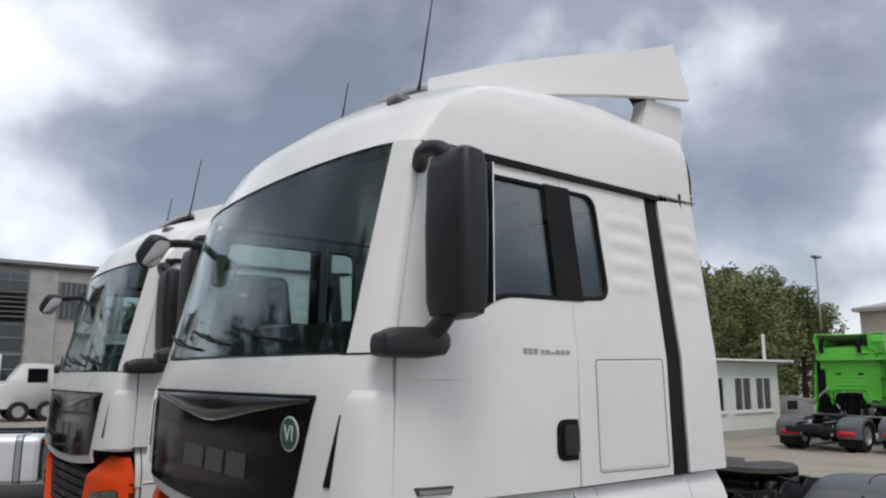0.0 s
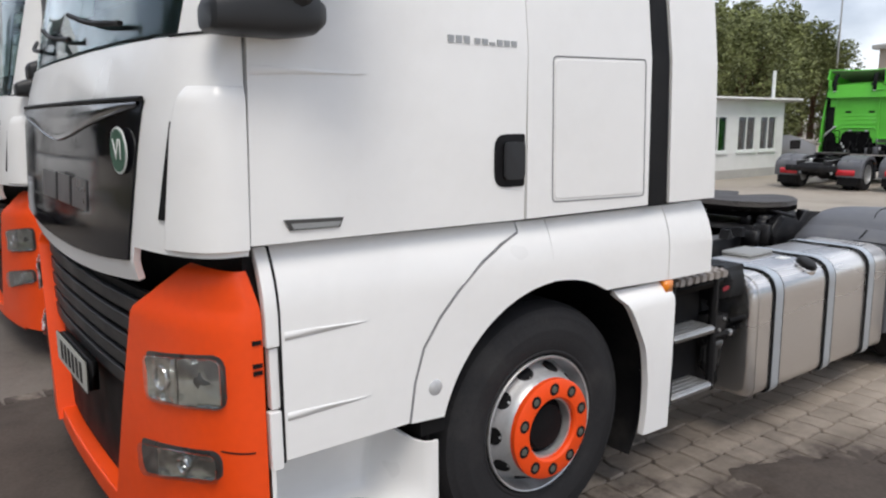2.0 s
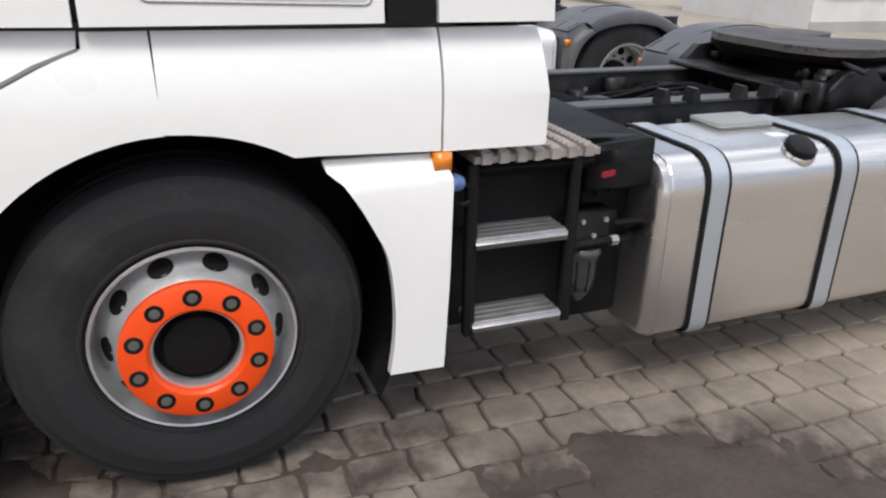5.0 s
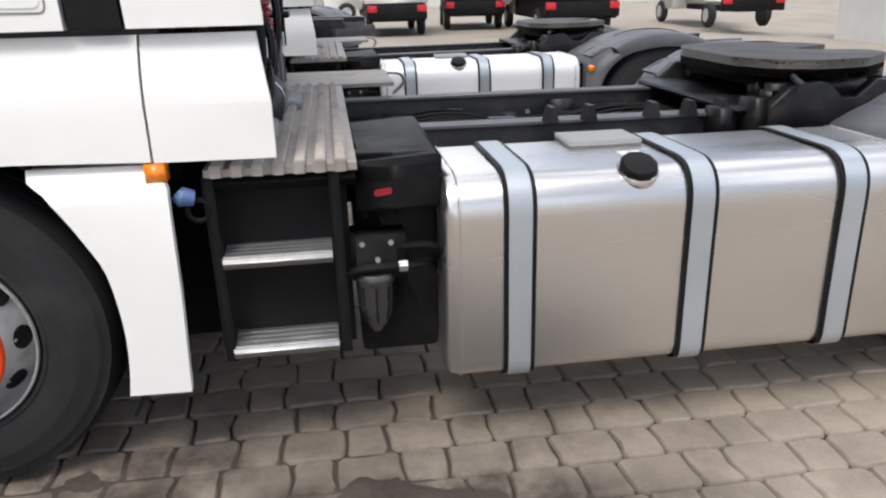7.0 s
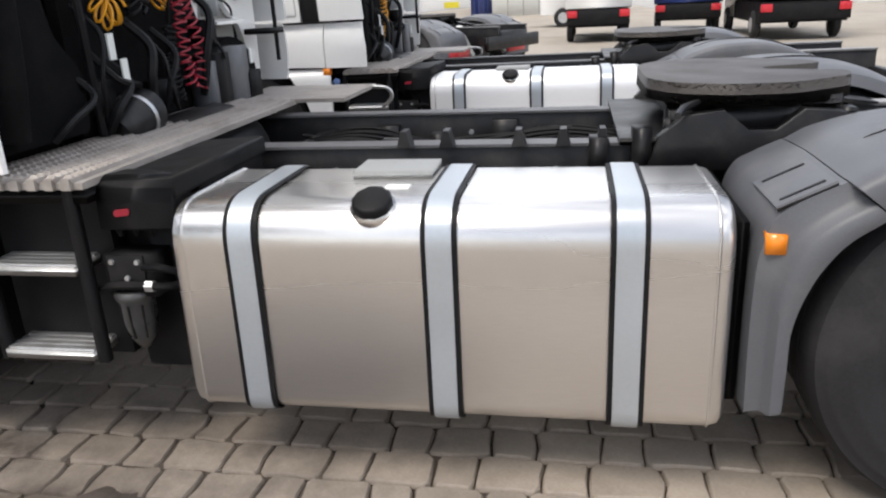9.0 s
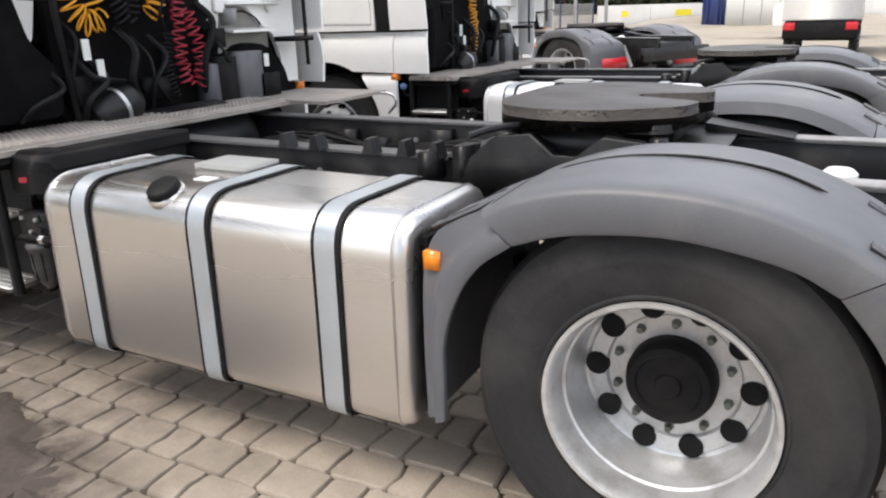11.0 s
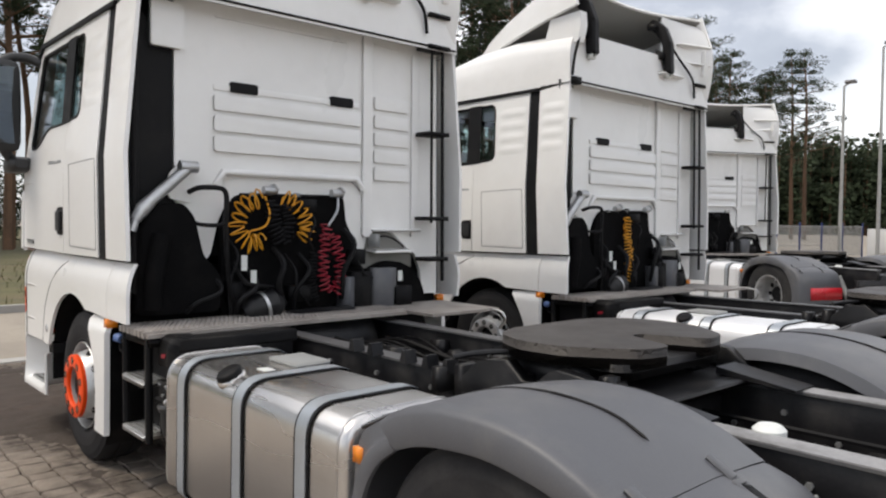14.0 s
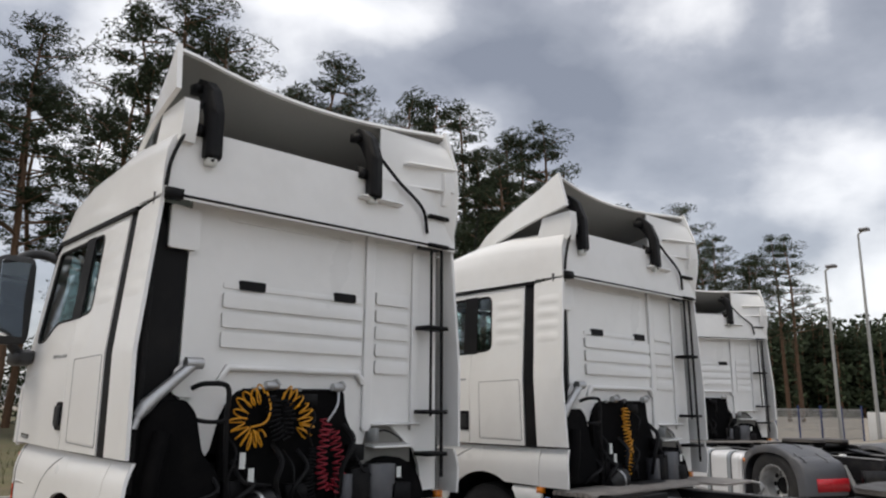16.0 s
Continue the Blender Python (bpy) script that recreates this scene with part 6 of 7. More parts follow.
BARK = material("pine_bark", (0.13, 0.075, 0.045), 0.9, vary=0.35, scale=4, fine=30, bump=0.01, stretch=(1, 1, 0.25))
NEEDLE = material("pine_needles", (0.032, 0.045, 0.023), 0.85, vary=0.4, scale=0.6, fine=9, random_tint=0.2, spec=0.25)
LEAF = material("willow_leaves", (0.15, 0.17, 0.06), 0.75, vary=0.4, scale=0.5, fine=8, random_tint=0.35)
POLE = material("galvanised_pole", (0.40, 0.40, 0.39), 0.5, metal=0.5, vary=0.1)
PX0, PX1, PY0, PY1 = -4.0, 8.0, -4.002, 3.2

gx = [-700, -200, -60, -20, PX0, 0, 4, PX1, 9.5, 11, 12.5, 14, 15.5, 17, 18.5, 60, 200, 700]
gy = [-700, -200, -60, -20, PY0, -1, 1, PY1, 8, 14, 17, 19, 21, 23, 25, 28, 40, 150, 300, 700]


def fall(x, y):
    """The yard drops a little towards the shed."""
    a, b = min(max((x - 9.0) / 9.5, 0), 1), min(max((25 - y) / 7, 0), 1)
    a = max(a, 1.0 if x > 55 else 0)
    b = 1.0 if x > 55 else b
    return -0.46 * a * a * (3 - 2 * a) * b * b * (3 - 2 * b)


bm = bmesh.new()
gv = {(x, y): bm.verts.new((x, y, fall(x, y))) for x in gx for y in gy}
for i in range(len(gx) - 1):
    for j in range(len(gy) - 1):
        if PX0 <= gx[i] < PX1 and PY0 <= gy[j] < PY1:
            continue
        bm.faces.new((gv[gx[i], gy[j]], gv[gx[i + 1], gy[j]], gv[gx[i + 1], gy[j + 1]], gv[gx[i], gy[j + 1]]))
bmesh.ops.delete(bm, geom=[v for v in bm.verts if not v.link_faces], context="VERTS")
part("ground", bm, GROUND, None, "sandy worn concrete yard", kind="structure", category="ground")
pavement = part("pavement", boxed(PX0 - 1.5, PX1 + 1.5, PY0 - 1.5, PY1 + 1.5, -0.08, -0.022), JOINT, None, "worn concrete pavers with soil in the joints", kind="structure", category="pavement")

# ---- the row of tractor units and the two across the yard ----
tractor(pose(0, 0, 0), "white tractor unit with orange bumper corners on stone pavers")
tractor(pose(0.085, 3.50, -0.045, 0, -0.5, 0), "white tractor unit with orange bumper, parked alongside", hoses="yellow single", tanks=ALUSKYLIT, badge=False, near=False, nut_ring=RIM)
tractor(pose(-3.37, 11.13, 0, 0, 0, -26) @ Matrix.Scale(1.05, 4), "white tractor unit parked at a slant beyond the row", hoses="", tanks=ALUSKYLIT, badge=False, near=False)
tractor(pose(24.3, 10.5, -0.46, 0, 0, 185), "bright green tractor unit across the yard", GREEN, GREEN, hoses="", badge=False, near=False)
tractor(pose(24.9, 7.75, -0.46, 0, 0, 185), "red tractor unit parked beside the green one", RED, RED, hoses="", badge=False, near=False)


# ---- low white shed ----
def window(parent, x0, x1, z0, z1, y, frame_mat):
    w = part("window", boxed(x0, x1, y - 0.02, y + 0.05, z0, z1), HOUSEGLASS, parent, "white framed window with dark glass")
    for a, b, c, d in ((x0 - 0.08, x1 + 0.08, z1, z1 + 0.08), (x0 - 0.08, x1 + 0.08, z0 - 0.08, z0), (x0 - 0.08, x0, z0, z1), (x1, x1 + 0.08, z0, z1), ((x0 + x1) / 2 - 0.03, (x0 + x1) / 2 + 0.03, z0, z1)):
        part("frame", boxed(a, b, y - 0.05, y + 0.06, c, d), frame_mat, w)
    part("sill", boxed(x0 - 0.12, x1 + 0.12, y - 0.12, y, z0 - 0.12, z0 - 0.08), frame_mat, w)
    return w


shed = thing("shed", pose(1.3, 0.8, -0.46), "low white rendered shed with a flat roof", "building")
cuts = [14.0, 14.4, 15.55, 15.8, 17.0, 17.6, 18.75, 19.25, 20.4, 21.0, 22.2, 22.45, 23.6, 24.1]
for i, (a, b) in enumerate(zip(cuts, cuts[1:])):
    if i % 2 == 0:
        part("wall", boxed(a, b, 12.0, 12.25, 0.0, 2.7), RENDER, shed)
    else:
        part("wall", boxed(a, b, 12.0, 12.25, 0.0, 0.92), RENDER, shed)
        part("wall", boxed(a, b, 12.0, 12.25, 2.22, 2.7), RENDER, shed)
        window(shed, a + 0.08, b - 0.08, 1.0, 2.14, 12.06, SIGNWHITE)
for a, b, c, d in ((14.0, 14.25, 12.25, 17.0), (23.85, 24.1, 12.25, 17.0), (14.25, 23.85, 16.75, 17.0)):
    part("wall", boxed(a, b, c, d, 0.0, 2.7), RENDER, shed)
part("roof", boxed(13.4, 24.75, 11.65, 17.4, 2.7, 2.83), RENDER, shed, bevel=0.01)
part("plinth", boxed(13.98, 24.12, 11.97, 12.0, 0.0, 0.3), CONCRETE, shed)
part("floor", boxed(14.25, 23.85, 12.25, 16.75, 0.0, 0.05), CONCRETE, shed)
part("vent_pipe", tubed([(23.85, 12.35, 2.83), (23.85, 12.35, 3.85)], 0.06, 10), SIGNWHITE, shed)


# ---- office block behind the row ----
block = thing("office_block", pose(1.9, 31.9, -1.2) @ Matrix.Scale(1.7, 4), "grey office block with dark window bands", "building")
BX, BY = 0.0, 5.15
part("wall", boxed(BX - 4, BX + 3.4, BY + 17.1, BY + 31, 0, 7.1), FACADE, block)
part("parapet", boxed(BX - 4.2, BX + 8.2, BY + 16.9, BY + 31.2, 7.1, 7.45), GREYTRIM, block, bevel=0.03)
part("corner_wall", boxed(BX + 3.4, BX + 4.75, BY + 17.0, BY + 31, 0, 7.1), CONCRETE, block, "plain pale pier of the block")
part("wall", boxed(BX + 4.75, BX + 8, BY + 17.1, BY + 31, 0, 7.1), CONCRETE, block)
for x0, x1, z0, z1, kind_ in ((-3.9, 3.35, 5.95, 6.8, "grid"), (-3.9, 3.35, 4.35, 5.8, "louvre"), (-3.9, 3.35, 2.9, 4.2, "pane"), (-3.9, 3.35, 1.3, 2.7, "pane"), (4.85, 6.1, 4.6, 6.5, "pane")):
    w = part("window", boxed(BX + x0, BX + x1, BY + 17.0, BY + 17.06, z0, z1), HOUSEGLASS if kind_ != "louvre" else BLACK, block, "dark window band")
    n = 9 if kind_ == "grid" else 5
    for q in range(n + 1):
        xq = BX + x0 + (x1 - x0) * q / n
        part("mullion", boxed(xq - 0.03, xq + 0.03, BY + 16.93, BY + 17.0, z0, z1), GREYTRIM, w)
    for q in range(1, 6 if kind_ == "louvre" else 2):
        zq = z0 + (z1 - z0) * q / (6 if kind_ == "louvre" else 2)
        part("sunshade", boxed(BX + x0, BX + x1, BY + 16.8, BY + 16.92, zq - 0.02, zq + 0.03), GREYTRIM, w)
hall = thing("storage_hall", pose(0, 8, -1.2), "beige storage hall beyond the yard", "building")
part("wall", boxed(62, 80, 2, 17, 0, 8.2), BEIGE, hall)
part("roof", prismed([(61.5, 8.2), (80.5, 8.2), (80.5, 8.5), (71, 9.8), (61.5, 8.5)], 1.6, 17.4), CONCRETE, hall)
for k in range(4):
    part("gate", boxed(61.95, 62.0, 3.2 + k * 3.4, 5.8 + k * 3.4, 0, 4.2), GREYTRIM, hall)
    part("roof_vent", tubed([(64 + k * 4, 4.0, 9.0), (64 + k * 4, 4.0, 10.2)], 0.3, 10), GREYTRIM, hall)


# ---- vehicles at the back of the yard ----
def light_van(at, label, paint, long=4.8, tall=1.9, wide=1.9, body="van"):
    v = thing("van", at, label, "van", "vehicles across the yard")
    h = wide / 2
    low = 0.9 if body != "car" else 0.35
    if body in ("lorry", "chassis"):
        part("cab", prismed(rounded([(0.0, 0.45), (1.9, 0.45), (1.9, 2.0), (1.0, 2.05), (0.55, 1.35), (0.0, 1.15)], 0.12), -h + 0.1, h - 0.1), paint, v, bevel=0.05)
        if body == "lorry":
            part("cargo_box", boxed(2.0, long, -h, h, 0.98, tall), RENDER if paint is WHITE else paint, v, bevel=0.03)
        else:
            part("cargo_box", boxed(2.0, 3.5, -h, h, 0.98, tall), FACADE, v, bevel=0.03)
            part("bare_frame", boxed(1.9, long, -0.45, 0.45, 0.62, 0.82), SIGNWHITE, v, bevel=0.02)
    else:
        part("body", prismed(rounded([(0.0, low), (long, low), (long, tall - 0.15), (long - 0.1, tall), (1.75, tall), (0.95, 1.25), (0.05, 1.0)], [0.08, 0.04, 0.1, 0.1, 0.25, 0.2, 0.05]), -h, h), paint, v, bevel=0.05)
        part("rear_window", boxed(long + 0.002, long + 0.008, -h + 0.22, h - 0.22, tall - 0.75, tall - 0.3), GLOSS, v)
    if body != "car":
        part("underrun", boxed(0.2 if body == "van" else 2.0, long - 0.02, -h + 0.08, h - 0.08, 0.42, 0.90) if body != "chassis" else boxed(1.9, long - 0.2, -0.4, 0.4, 0.45, 0.60), SOOT, v)
    part("rear_bumper", boxed(long - 0.05, long + 0.06, -h + 0.04, h - 0.04, 0.48 if body != "car" else 0.3, 0.86 if body != "car" else 0.6), BLACK, v, bevel=0.03)
    for s in (-1, 1):
        if body in ("van", "car"):
            part("side_window", boxed(1.15, 1.85, s * h - 0.003, s * h + 0.003, tall * 0.62, tall * 0.86), GLOSS, v)
        else:
            part("side_window", boxed(1.05, 1.7, s * (h - 0.1) - 0.003, s * (h - 0.1) + 0.003, 1.35, 1.85), GLOSS, v)
        part("tail_lamp", boxed(long + 0.05, long + 0.09, s * (h - 0.18) - 0.13, s * (h - 0.18) + 0.13, 0.68, 0.86), REDLENS, v, bevel=0.01)
        for x in (0.85, long - 0.95):
            w = part("wheel", lathed([(0.0, -0.1), (0.2, -0.1), (0.3, -0.1), (0.35, -0.06), (0.35, 0.06), (0.3, 0.1), (0.2, 0.1), (0.0, 0.1)], 20, (x, s * (h - 0.12), 0.35)), RUBBER, v)
            part("rim", lathed([(0.0, s * 0.105), (0.19, s * 0.105), (0.19, s * 0.08)], 18, (x, s * (h - 0.12), 0.35)), RIM, w)
    part("headlamp", boxed(-0.02, 0.02, -h + 0.12, -h + 0.5, 0.75, 0.95), CLEAR, v)
    part("headlamp", boxed(-0.02, 0.02, h - 0.5, h - 0.12, 0.75, 0.95), CLEAR, v)
    part("grille", boxed(-0.03, 0.02, -0.4, 0.4, 0.55, 0.8), BLACK, v)
    return v


light_van(pose(3.2, 24.5, 0, 0, 0, -91), "white delivery van seen from behind", WHITE, 4.9, 2.9, 1.75)
light_van(pose(6.2, 26.2, 0, 0, 0, -96), "dark blue van seen from behind", BLUE, 4.6, 2.9, 1.9)
light_van(pose(8.1, 23.9, 0, 0, 0, -92), "white box lorry seen from behind", WHITE, 6.0, 3.2, 2.1, "lorry")
light_van(pose(13.4, 23.9, 0, 0, 0, -94), "white lorry chassis with a bare frame", WHITE, 5.6, 2.1, 1.9, "chassis")
light_van(pose(1.1, 31.0, 0) @ Matrix.Scale(1.08, 4), "white lorry parked crosswise by the containers", WHITE, 2.7, 1.9, 1.9, "lorry")
for x0, y0, ln, mt, lb in ((-1.72, 38.0, 4.0, SIGNWHITE, "white site container at the back of the yard"), (-2.85, 38.2, 1.1, BLUE, "blue site container at the back of the yard")):
    c = thing("container", pose(x0, y0, 0), lb, "container")
    part("shell", boxed(0, ln, 0, 2.4, 0.12, 2.7), mt, c, bevel=0.03)
    for k in range(1, 5):
        part("seam", boxed(ln * k / 5 - 0.02, ln * k / 5 + 0.02, -0.015, 0.0, 0.15, 2.65), FACADE if mt is SIGNWHITE else mt, c)
    for x in (0.3, ln - 0.5):
        part("skid", boxed(x, x + 0.2, 0.1, 2.3, 0.0, 0.12), GREYTRIM, c)
light_van(pose(28.6, 13.9, -0.46, 0, 0, 175), "dark grey car beside the shed", GREYTRIM, 4.3, 1.45, 1.8, "car")
barrier = thing("barrier_wall", pose(0, 0, 0), "low pale concrete barrier behind the parked vans", "wall")
for i in range(10):
    part("panel", boxed(7.4 + i * 3.6, 10.95 + i * 3.6, 46.0, 46.2, 0, 1.3), RENDER, barrier, bevel=0.02)


# ---- trees ----
def clump_crown(rng, blobs, per, size, flat=0.6, slim=0.45):
    """Crown of many small leaf sprays scattered in uneven clumps."""
    bm = bmesh.new()
    for (cx, cy, cz, r) in blobs:
        for _ in range(per):
            d = Vector((rng.gauss(0, 1), rng.gauss(0, 1), rng.gauss(0, 1))).normalized() * r * rng.uniform(0.35, 1.0) ** 0.6
            c = Vector((cx + d.x, cy + d.y, cz + d.z * flat))
            u = Vector((rng.gauss(0, 1), rng.gauss(0, 1), rng.gauss(0, 0.6))).normalized()
            w = u.orthogonal().normalized()
            w = (w + u.cross(w) * rng.uniform(-1, 1)).normalized()
            a = size * rng.uniform(0.6, 1.3)
            q = [c - u * a, c + w * a * slim, c + u * a, c - w * a * slim]
            bm.faces.new([bm.verts.new(p) for p in q])
    return bm


def pine(seed, tall):
    rng = random.Random(seed)
    t = thing("pine_tree", pose(0, 0, 0), "tall pine with a bare reddish trunk and ragged crown", "tree", "pines behind the yard")
    bend = [(0, 0, 0), (rng.uniform(-.2, .2), rng.uniform(-.2, .2), tall * 0.35), (rng.uniform(-.4, .4), rng.uniform(-.4, .4), tall * 0.7), (rng.uniform(-.5, .5), rng.uniform(-.5, .5), tall * 0.97)]
    line = bow(bend, 4)
    bm = tubed(line, [0.24 * (1 - 0.85 * i / (len(line) - 1)) for i in range(len(line))], 8)
    blobs = []
    n = 24
    for i in range(n):
        f = 0.42 + 0.56 * (i / (n - 1)) + rng.uniform(-.02, .02)
        k = min(f, 0.999) * (len(line) - 1)
        p = line[int(k)].lerp(line[min(int(k) + 1, len(line) - 1)], k - int(k))
        a = i * 2.4 + rng.uniform(-.5, .5)
        reach = tall * (0.16 * (1.02 - f) / 0.6 + 0.05) * rng.uniform(0.6, 1.3)
        tip = p + Vector((math.cos(a) * reach, math.sin(a) * reach, reach * 0.25))
        tube(bm, [p, p.lerp(tip, 0.5) + Vector((0, 0, -0.1)), tip], [0.06, 0.04, 0.015], 5)
        r = tall * rng.uniform(0.026, 0.046)
        blobs += [(tip.x, tip.y, tip.z, r * 1.15), (*(p.lerp(tip, 0.55)), r * 0.8)]
    blobs.append((line[-1].x, line[-1].y, line[-1].z, tall * 0.045))
    part("trunk", bm, BARK, t)
    part("crown", clump_crown(rng, blobs, 115, 0.16, 0.6, 0.2), NEEDLE, t)
    return t


def willow(seed, tall):
    rng = random.Random(seed)
    t = thing("broadleaf_tree", pose(0, 0, 0), "dense green broadleaf tree behind the shed", "tree", "trees behind the shed")
    bm = tubed([(0, 0, 0), (0.1, 0, tall * 0.25), (0.0, 0.2, tall * 0.6)], [0.35, 0.27, 0.1], 8)
    blobs = []
    for i in range(52):
        a, h = rng.uniform(0, 6.3), rng.uniform(0.06, 0.95)
        rad = tall * 0.36 * math.sqrt(max(0.05, 1 - ((h - 0.5) / 0.55) ** 2)) * rng.uniform(0.6, 1.0)
        c = Vector((math.cos(a) * rad, math.sin(a) * rad, h * tall))
        blobs.append((c.x, c.y, c.z, tall * rng.uniform(0.09, 0.14)))
        if i % 4 == 0:
            tube(bm, [(0, 0, tall * 0.3), (c.x * 0.5, c.y * 0.5, c.z * 0.75 + tall * 0.1), c], [0.12, 0.07, 0.02], 5)
    part("trunk", bm, BARK, t)
    part("crown", clump_crown(rng, blobs, 230, 0.22, 1.1, 0.35), LEAF, t)
    return t


rng = random.Random(7)
kinds = [pine(k, h) for k, h in ((1, 19.0), (2, 21.0), (3, 17.5), (4, 20.0))]
spots = []
# belt of pines beyond the front of the row, with gaps of sky
for i in range(27):
    spots.append((-32 + rng.uniform(-3, 3), -6 + i * 1.9 + rng.uniform(-1.2, 1.2)))
for i in range(15):
    spots.append((-42 + rng.uniform(-3, 3), -6 + i * 3.6 + rng.uniform(-1.5, 1.5)))
for i in range(16):
    spots.append((-30 + 0.5 * i + rng.uniform(-3, 3), -8 - i * 2.3 + rng.uniform(-1.2, 1.2)))
for i in range(5):
    spots.append((-34 + rng.uniform(-3, 3), 47 + i * 4.0 + rng.uniform(-1.5, 1.5)))
for i in range(10):
    spots.append((-32 + rng.uniform(-3, 2), 69 + i * 2.1 + rng.uniform(-1, 1)))
more = random.Random(21)
spots += [(-37 + more.uniform(-3, 3), -10 + i * 1.75 + more.uniform(-0.8, 0.8)) for i in range(8)]
# dense group and a few tall ones that stand clear above the roofs
grove = [(-26.9, 30.9), (-25.9, 32.0), (-28.2, 31.6), (-27.4, 33.6)]
spots += grove
for i, (x, y) in enumerate(spots):
    m = pose(x, y, 0, 0, 0, rng.uniform(0, 360)) @ Matrix.Scale(rng.uniform(0.92, 1.12) * (0.80 if (x, y) in grove else 1.0 if y > 66 else 1.10 if 14 < y < 45 else 1.0), 4)
    if i < 4:
        kinds[i].matrix_basis = m
    else:
        c = copy_thing(kinds[rng.randrange(4)], pose(0, 0, 0))
        c.matrix_basis = m
# undergrowth between the trunks
thick = random.Random(5)
low = [(-46 + thick.uniform(-5, 5), -40 + 90 * i / 239 + thick.uniform(-1, 1), thick.uniform(0.4, 4.5), thick.uniform(1.2, 2.2)) for i in range(240)]
low += [(gx_ + thick.uniform(-2.2, 2.2), gy_ + thick.uniform(-2.2, 2.2), thick.uniform(3.0, 13.0), thick.uniform(1.2, 1.9)) for gx_, gy_ in grove for _ in range(9)]
part("bushes", clump_crown(thick, low, 240, 0.13, 1.0), NEEDLE, None, "dark bushes at the edge of the pines", kind="stuff", category="bushes")
blobs = [(-50 + rng.uniform(-6, 10), -50 + 146 * i / 299 + rng.uniform(-1, 1), rng.uniform(0.6, 8.5), rng.uniform(1.4, 2.8)) for i in range(300)]
part("undergrowth", clump_crown(rng, blobs, 230, 0.14, 1.0), NEEDLE, None, "dark undergrowth between the pine trunks", kind="stuff", category="bushes")
# far woods: many slim pines in one sheet of stuff
bt = bmesh.new()
blobs = []
for i in range(900):
    x = rng.uniform(-115, 0) if i % 4 else rng.uniform(0, 130)
    y = rng.uniform(150, 190) - max(0, -x - 20) * 0.55
    h = rng.uniform(12, 18)
    tube(bt, [(x, y, 0), (x, y, h)], [0.2, 0.05], 4)
    for k in range(8):
        blobs.append((x + rng.uniform(-1.4, 1.4), y + rng.uniform(-1, 1), h * rng.uniform(0.04, 1.0), rng.uniform(1.4, 2.4)))
part("far_woods", clump_crown(rng, blobs, 30, 0.62, 1.2), NEEDLE, None, "dark pine wood in the distance", kind="stuff", category="woods")
part("far_trunks", bt, BARK, None, "slim trunks of the distant pine wood", kind="stuff", category="woods")
for k, (x, y, h) in enumerate(((44, 26, 8.6), (50, 28, 9.8), (54.5, 30, 9.4), (58, 28, 8.6), (40, 27, 8.2), (66, 33, 8.4), (47, 32, 10.2), (36, 25, 8.0))):
    if k == 0:
        base = willow(11, 11.0)
        base.matrix_basis = pose(x, y, -0.2, 0, 0, 30) @ Matrix.Scale(h / 11.0, 4)
    else:
        c = copy_thing(base, pose(0, 0, 0))
        c.matrix_basis = pose(x, y, 0, 0, 0, k * 67) @ Matrix.Scale(h / 11.0, 4)


# ---- poles, fence, verge ----
def lamp_pole(x, y, h, label, double=False):
    p = thing("street_lamp", pose(x, y, 0), label, "lamp post", "yard lamp posts")
    part("pole", tubed([(0, 0, 0), (0, 0, h * 0.5), (0, 0, h)], [0.10, 0.08, 0.05], 10), POLE, p)
    for s in ((-1, 1) if double else (1,)):
        part("arm", tubed([(0, 0, h), (s * 0.3, -s * 0.1, h + 0.12)], 0.04, 8), POLE, p)
        part("lamp_head", boxed(*sorted((s * 0.1, s * 0.55)), -0.25, 0.12, h + 0.1, h + 0.24), GREYTRIM, p, bevel=0.04)
    return p


lamp_pole(56, 25.4, 10.9, "tall concrete lamp post by the trees", True)
lamp_pole(-9.25, 37.9, 8.45, "slim galvanised lamp post behind the fence")
lamp_pole(-8.15, 39.8, 10.5, "tall galvanised lamp post with a camera")
fence = thing("fence", pose(0, 0, 0), "grey steel mesh fence with dark blue posts", "fence")
FA, FB = Vector((-8.9, 39.9, 0)), Vector((-10.55, 31.2, 0))
for i in range(6):
    p, q = FA.lerp(FB, i / 5), FA.lerp(FB, (i + 1) / 5)
    part("post", tubed([(p.x, p.y, 0), (p.x, p.y, 1.7)], 0.045, 8), BLUE, fence)
    if i < 5:
        for z in (0.12, 0.6, 1.1, 1.5):
            part("rail", tubed([(p.x, p.y, z), (q.x, q.y, z)], 0.015, 5), POLE, fence)
        bm = bmesh.new()
        for k in range(1, 36):
            a = p.lerp(q, k / 36)
            tube(bm, [(a.x, a.y, 0.06), (a.x, a.y, 1.56)], 0.008, 4)
        part("wire_mesh", bm, POLE, fence)
edge = thing("low_wall", pose(0, 0, 0), "low weathered concrete edging in front of the fence", "wall")
for i in range(8):
    p, q = Vector((-8.2, 18.2, 0)).lerp(Vector((-4.9, 30.6, 0)), i / 8), Vector((-8.2, 18.2, 0)).lerp(Vector((-4.9, 30.6, 0)), (i + 0.985) / 8)
    side = Vector((0.15, -0.04, 0))
    part("block", prismed([(p.x, p.y), (p.x + side.x, p.y + side.y), (q.x + side.x, q.y + side.y), (q.x, q.y)], 0, 0.34, "z"), CONCRETE, edge)
wall_low = thing("yard_wall", pose(0, 0, 0), "low white concrete wall round the sand lot", "wall")
WA, WB = Vector((-8.55, 39.6, 0)), Vector((7.2, 46.1, 0))
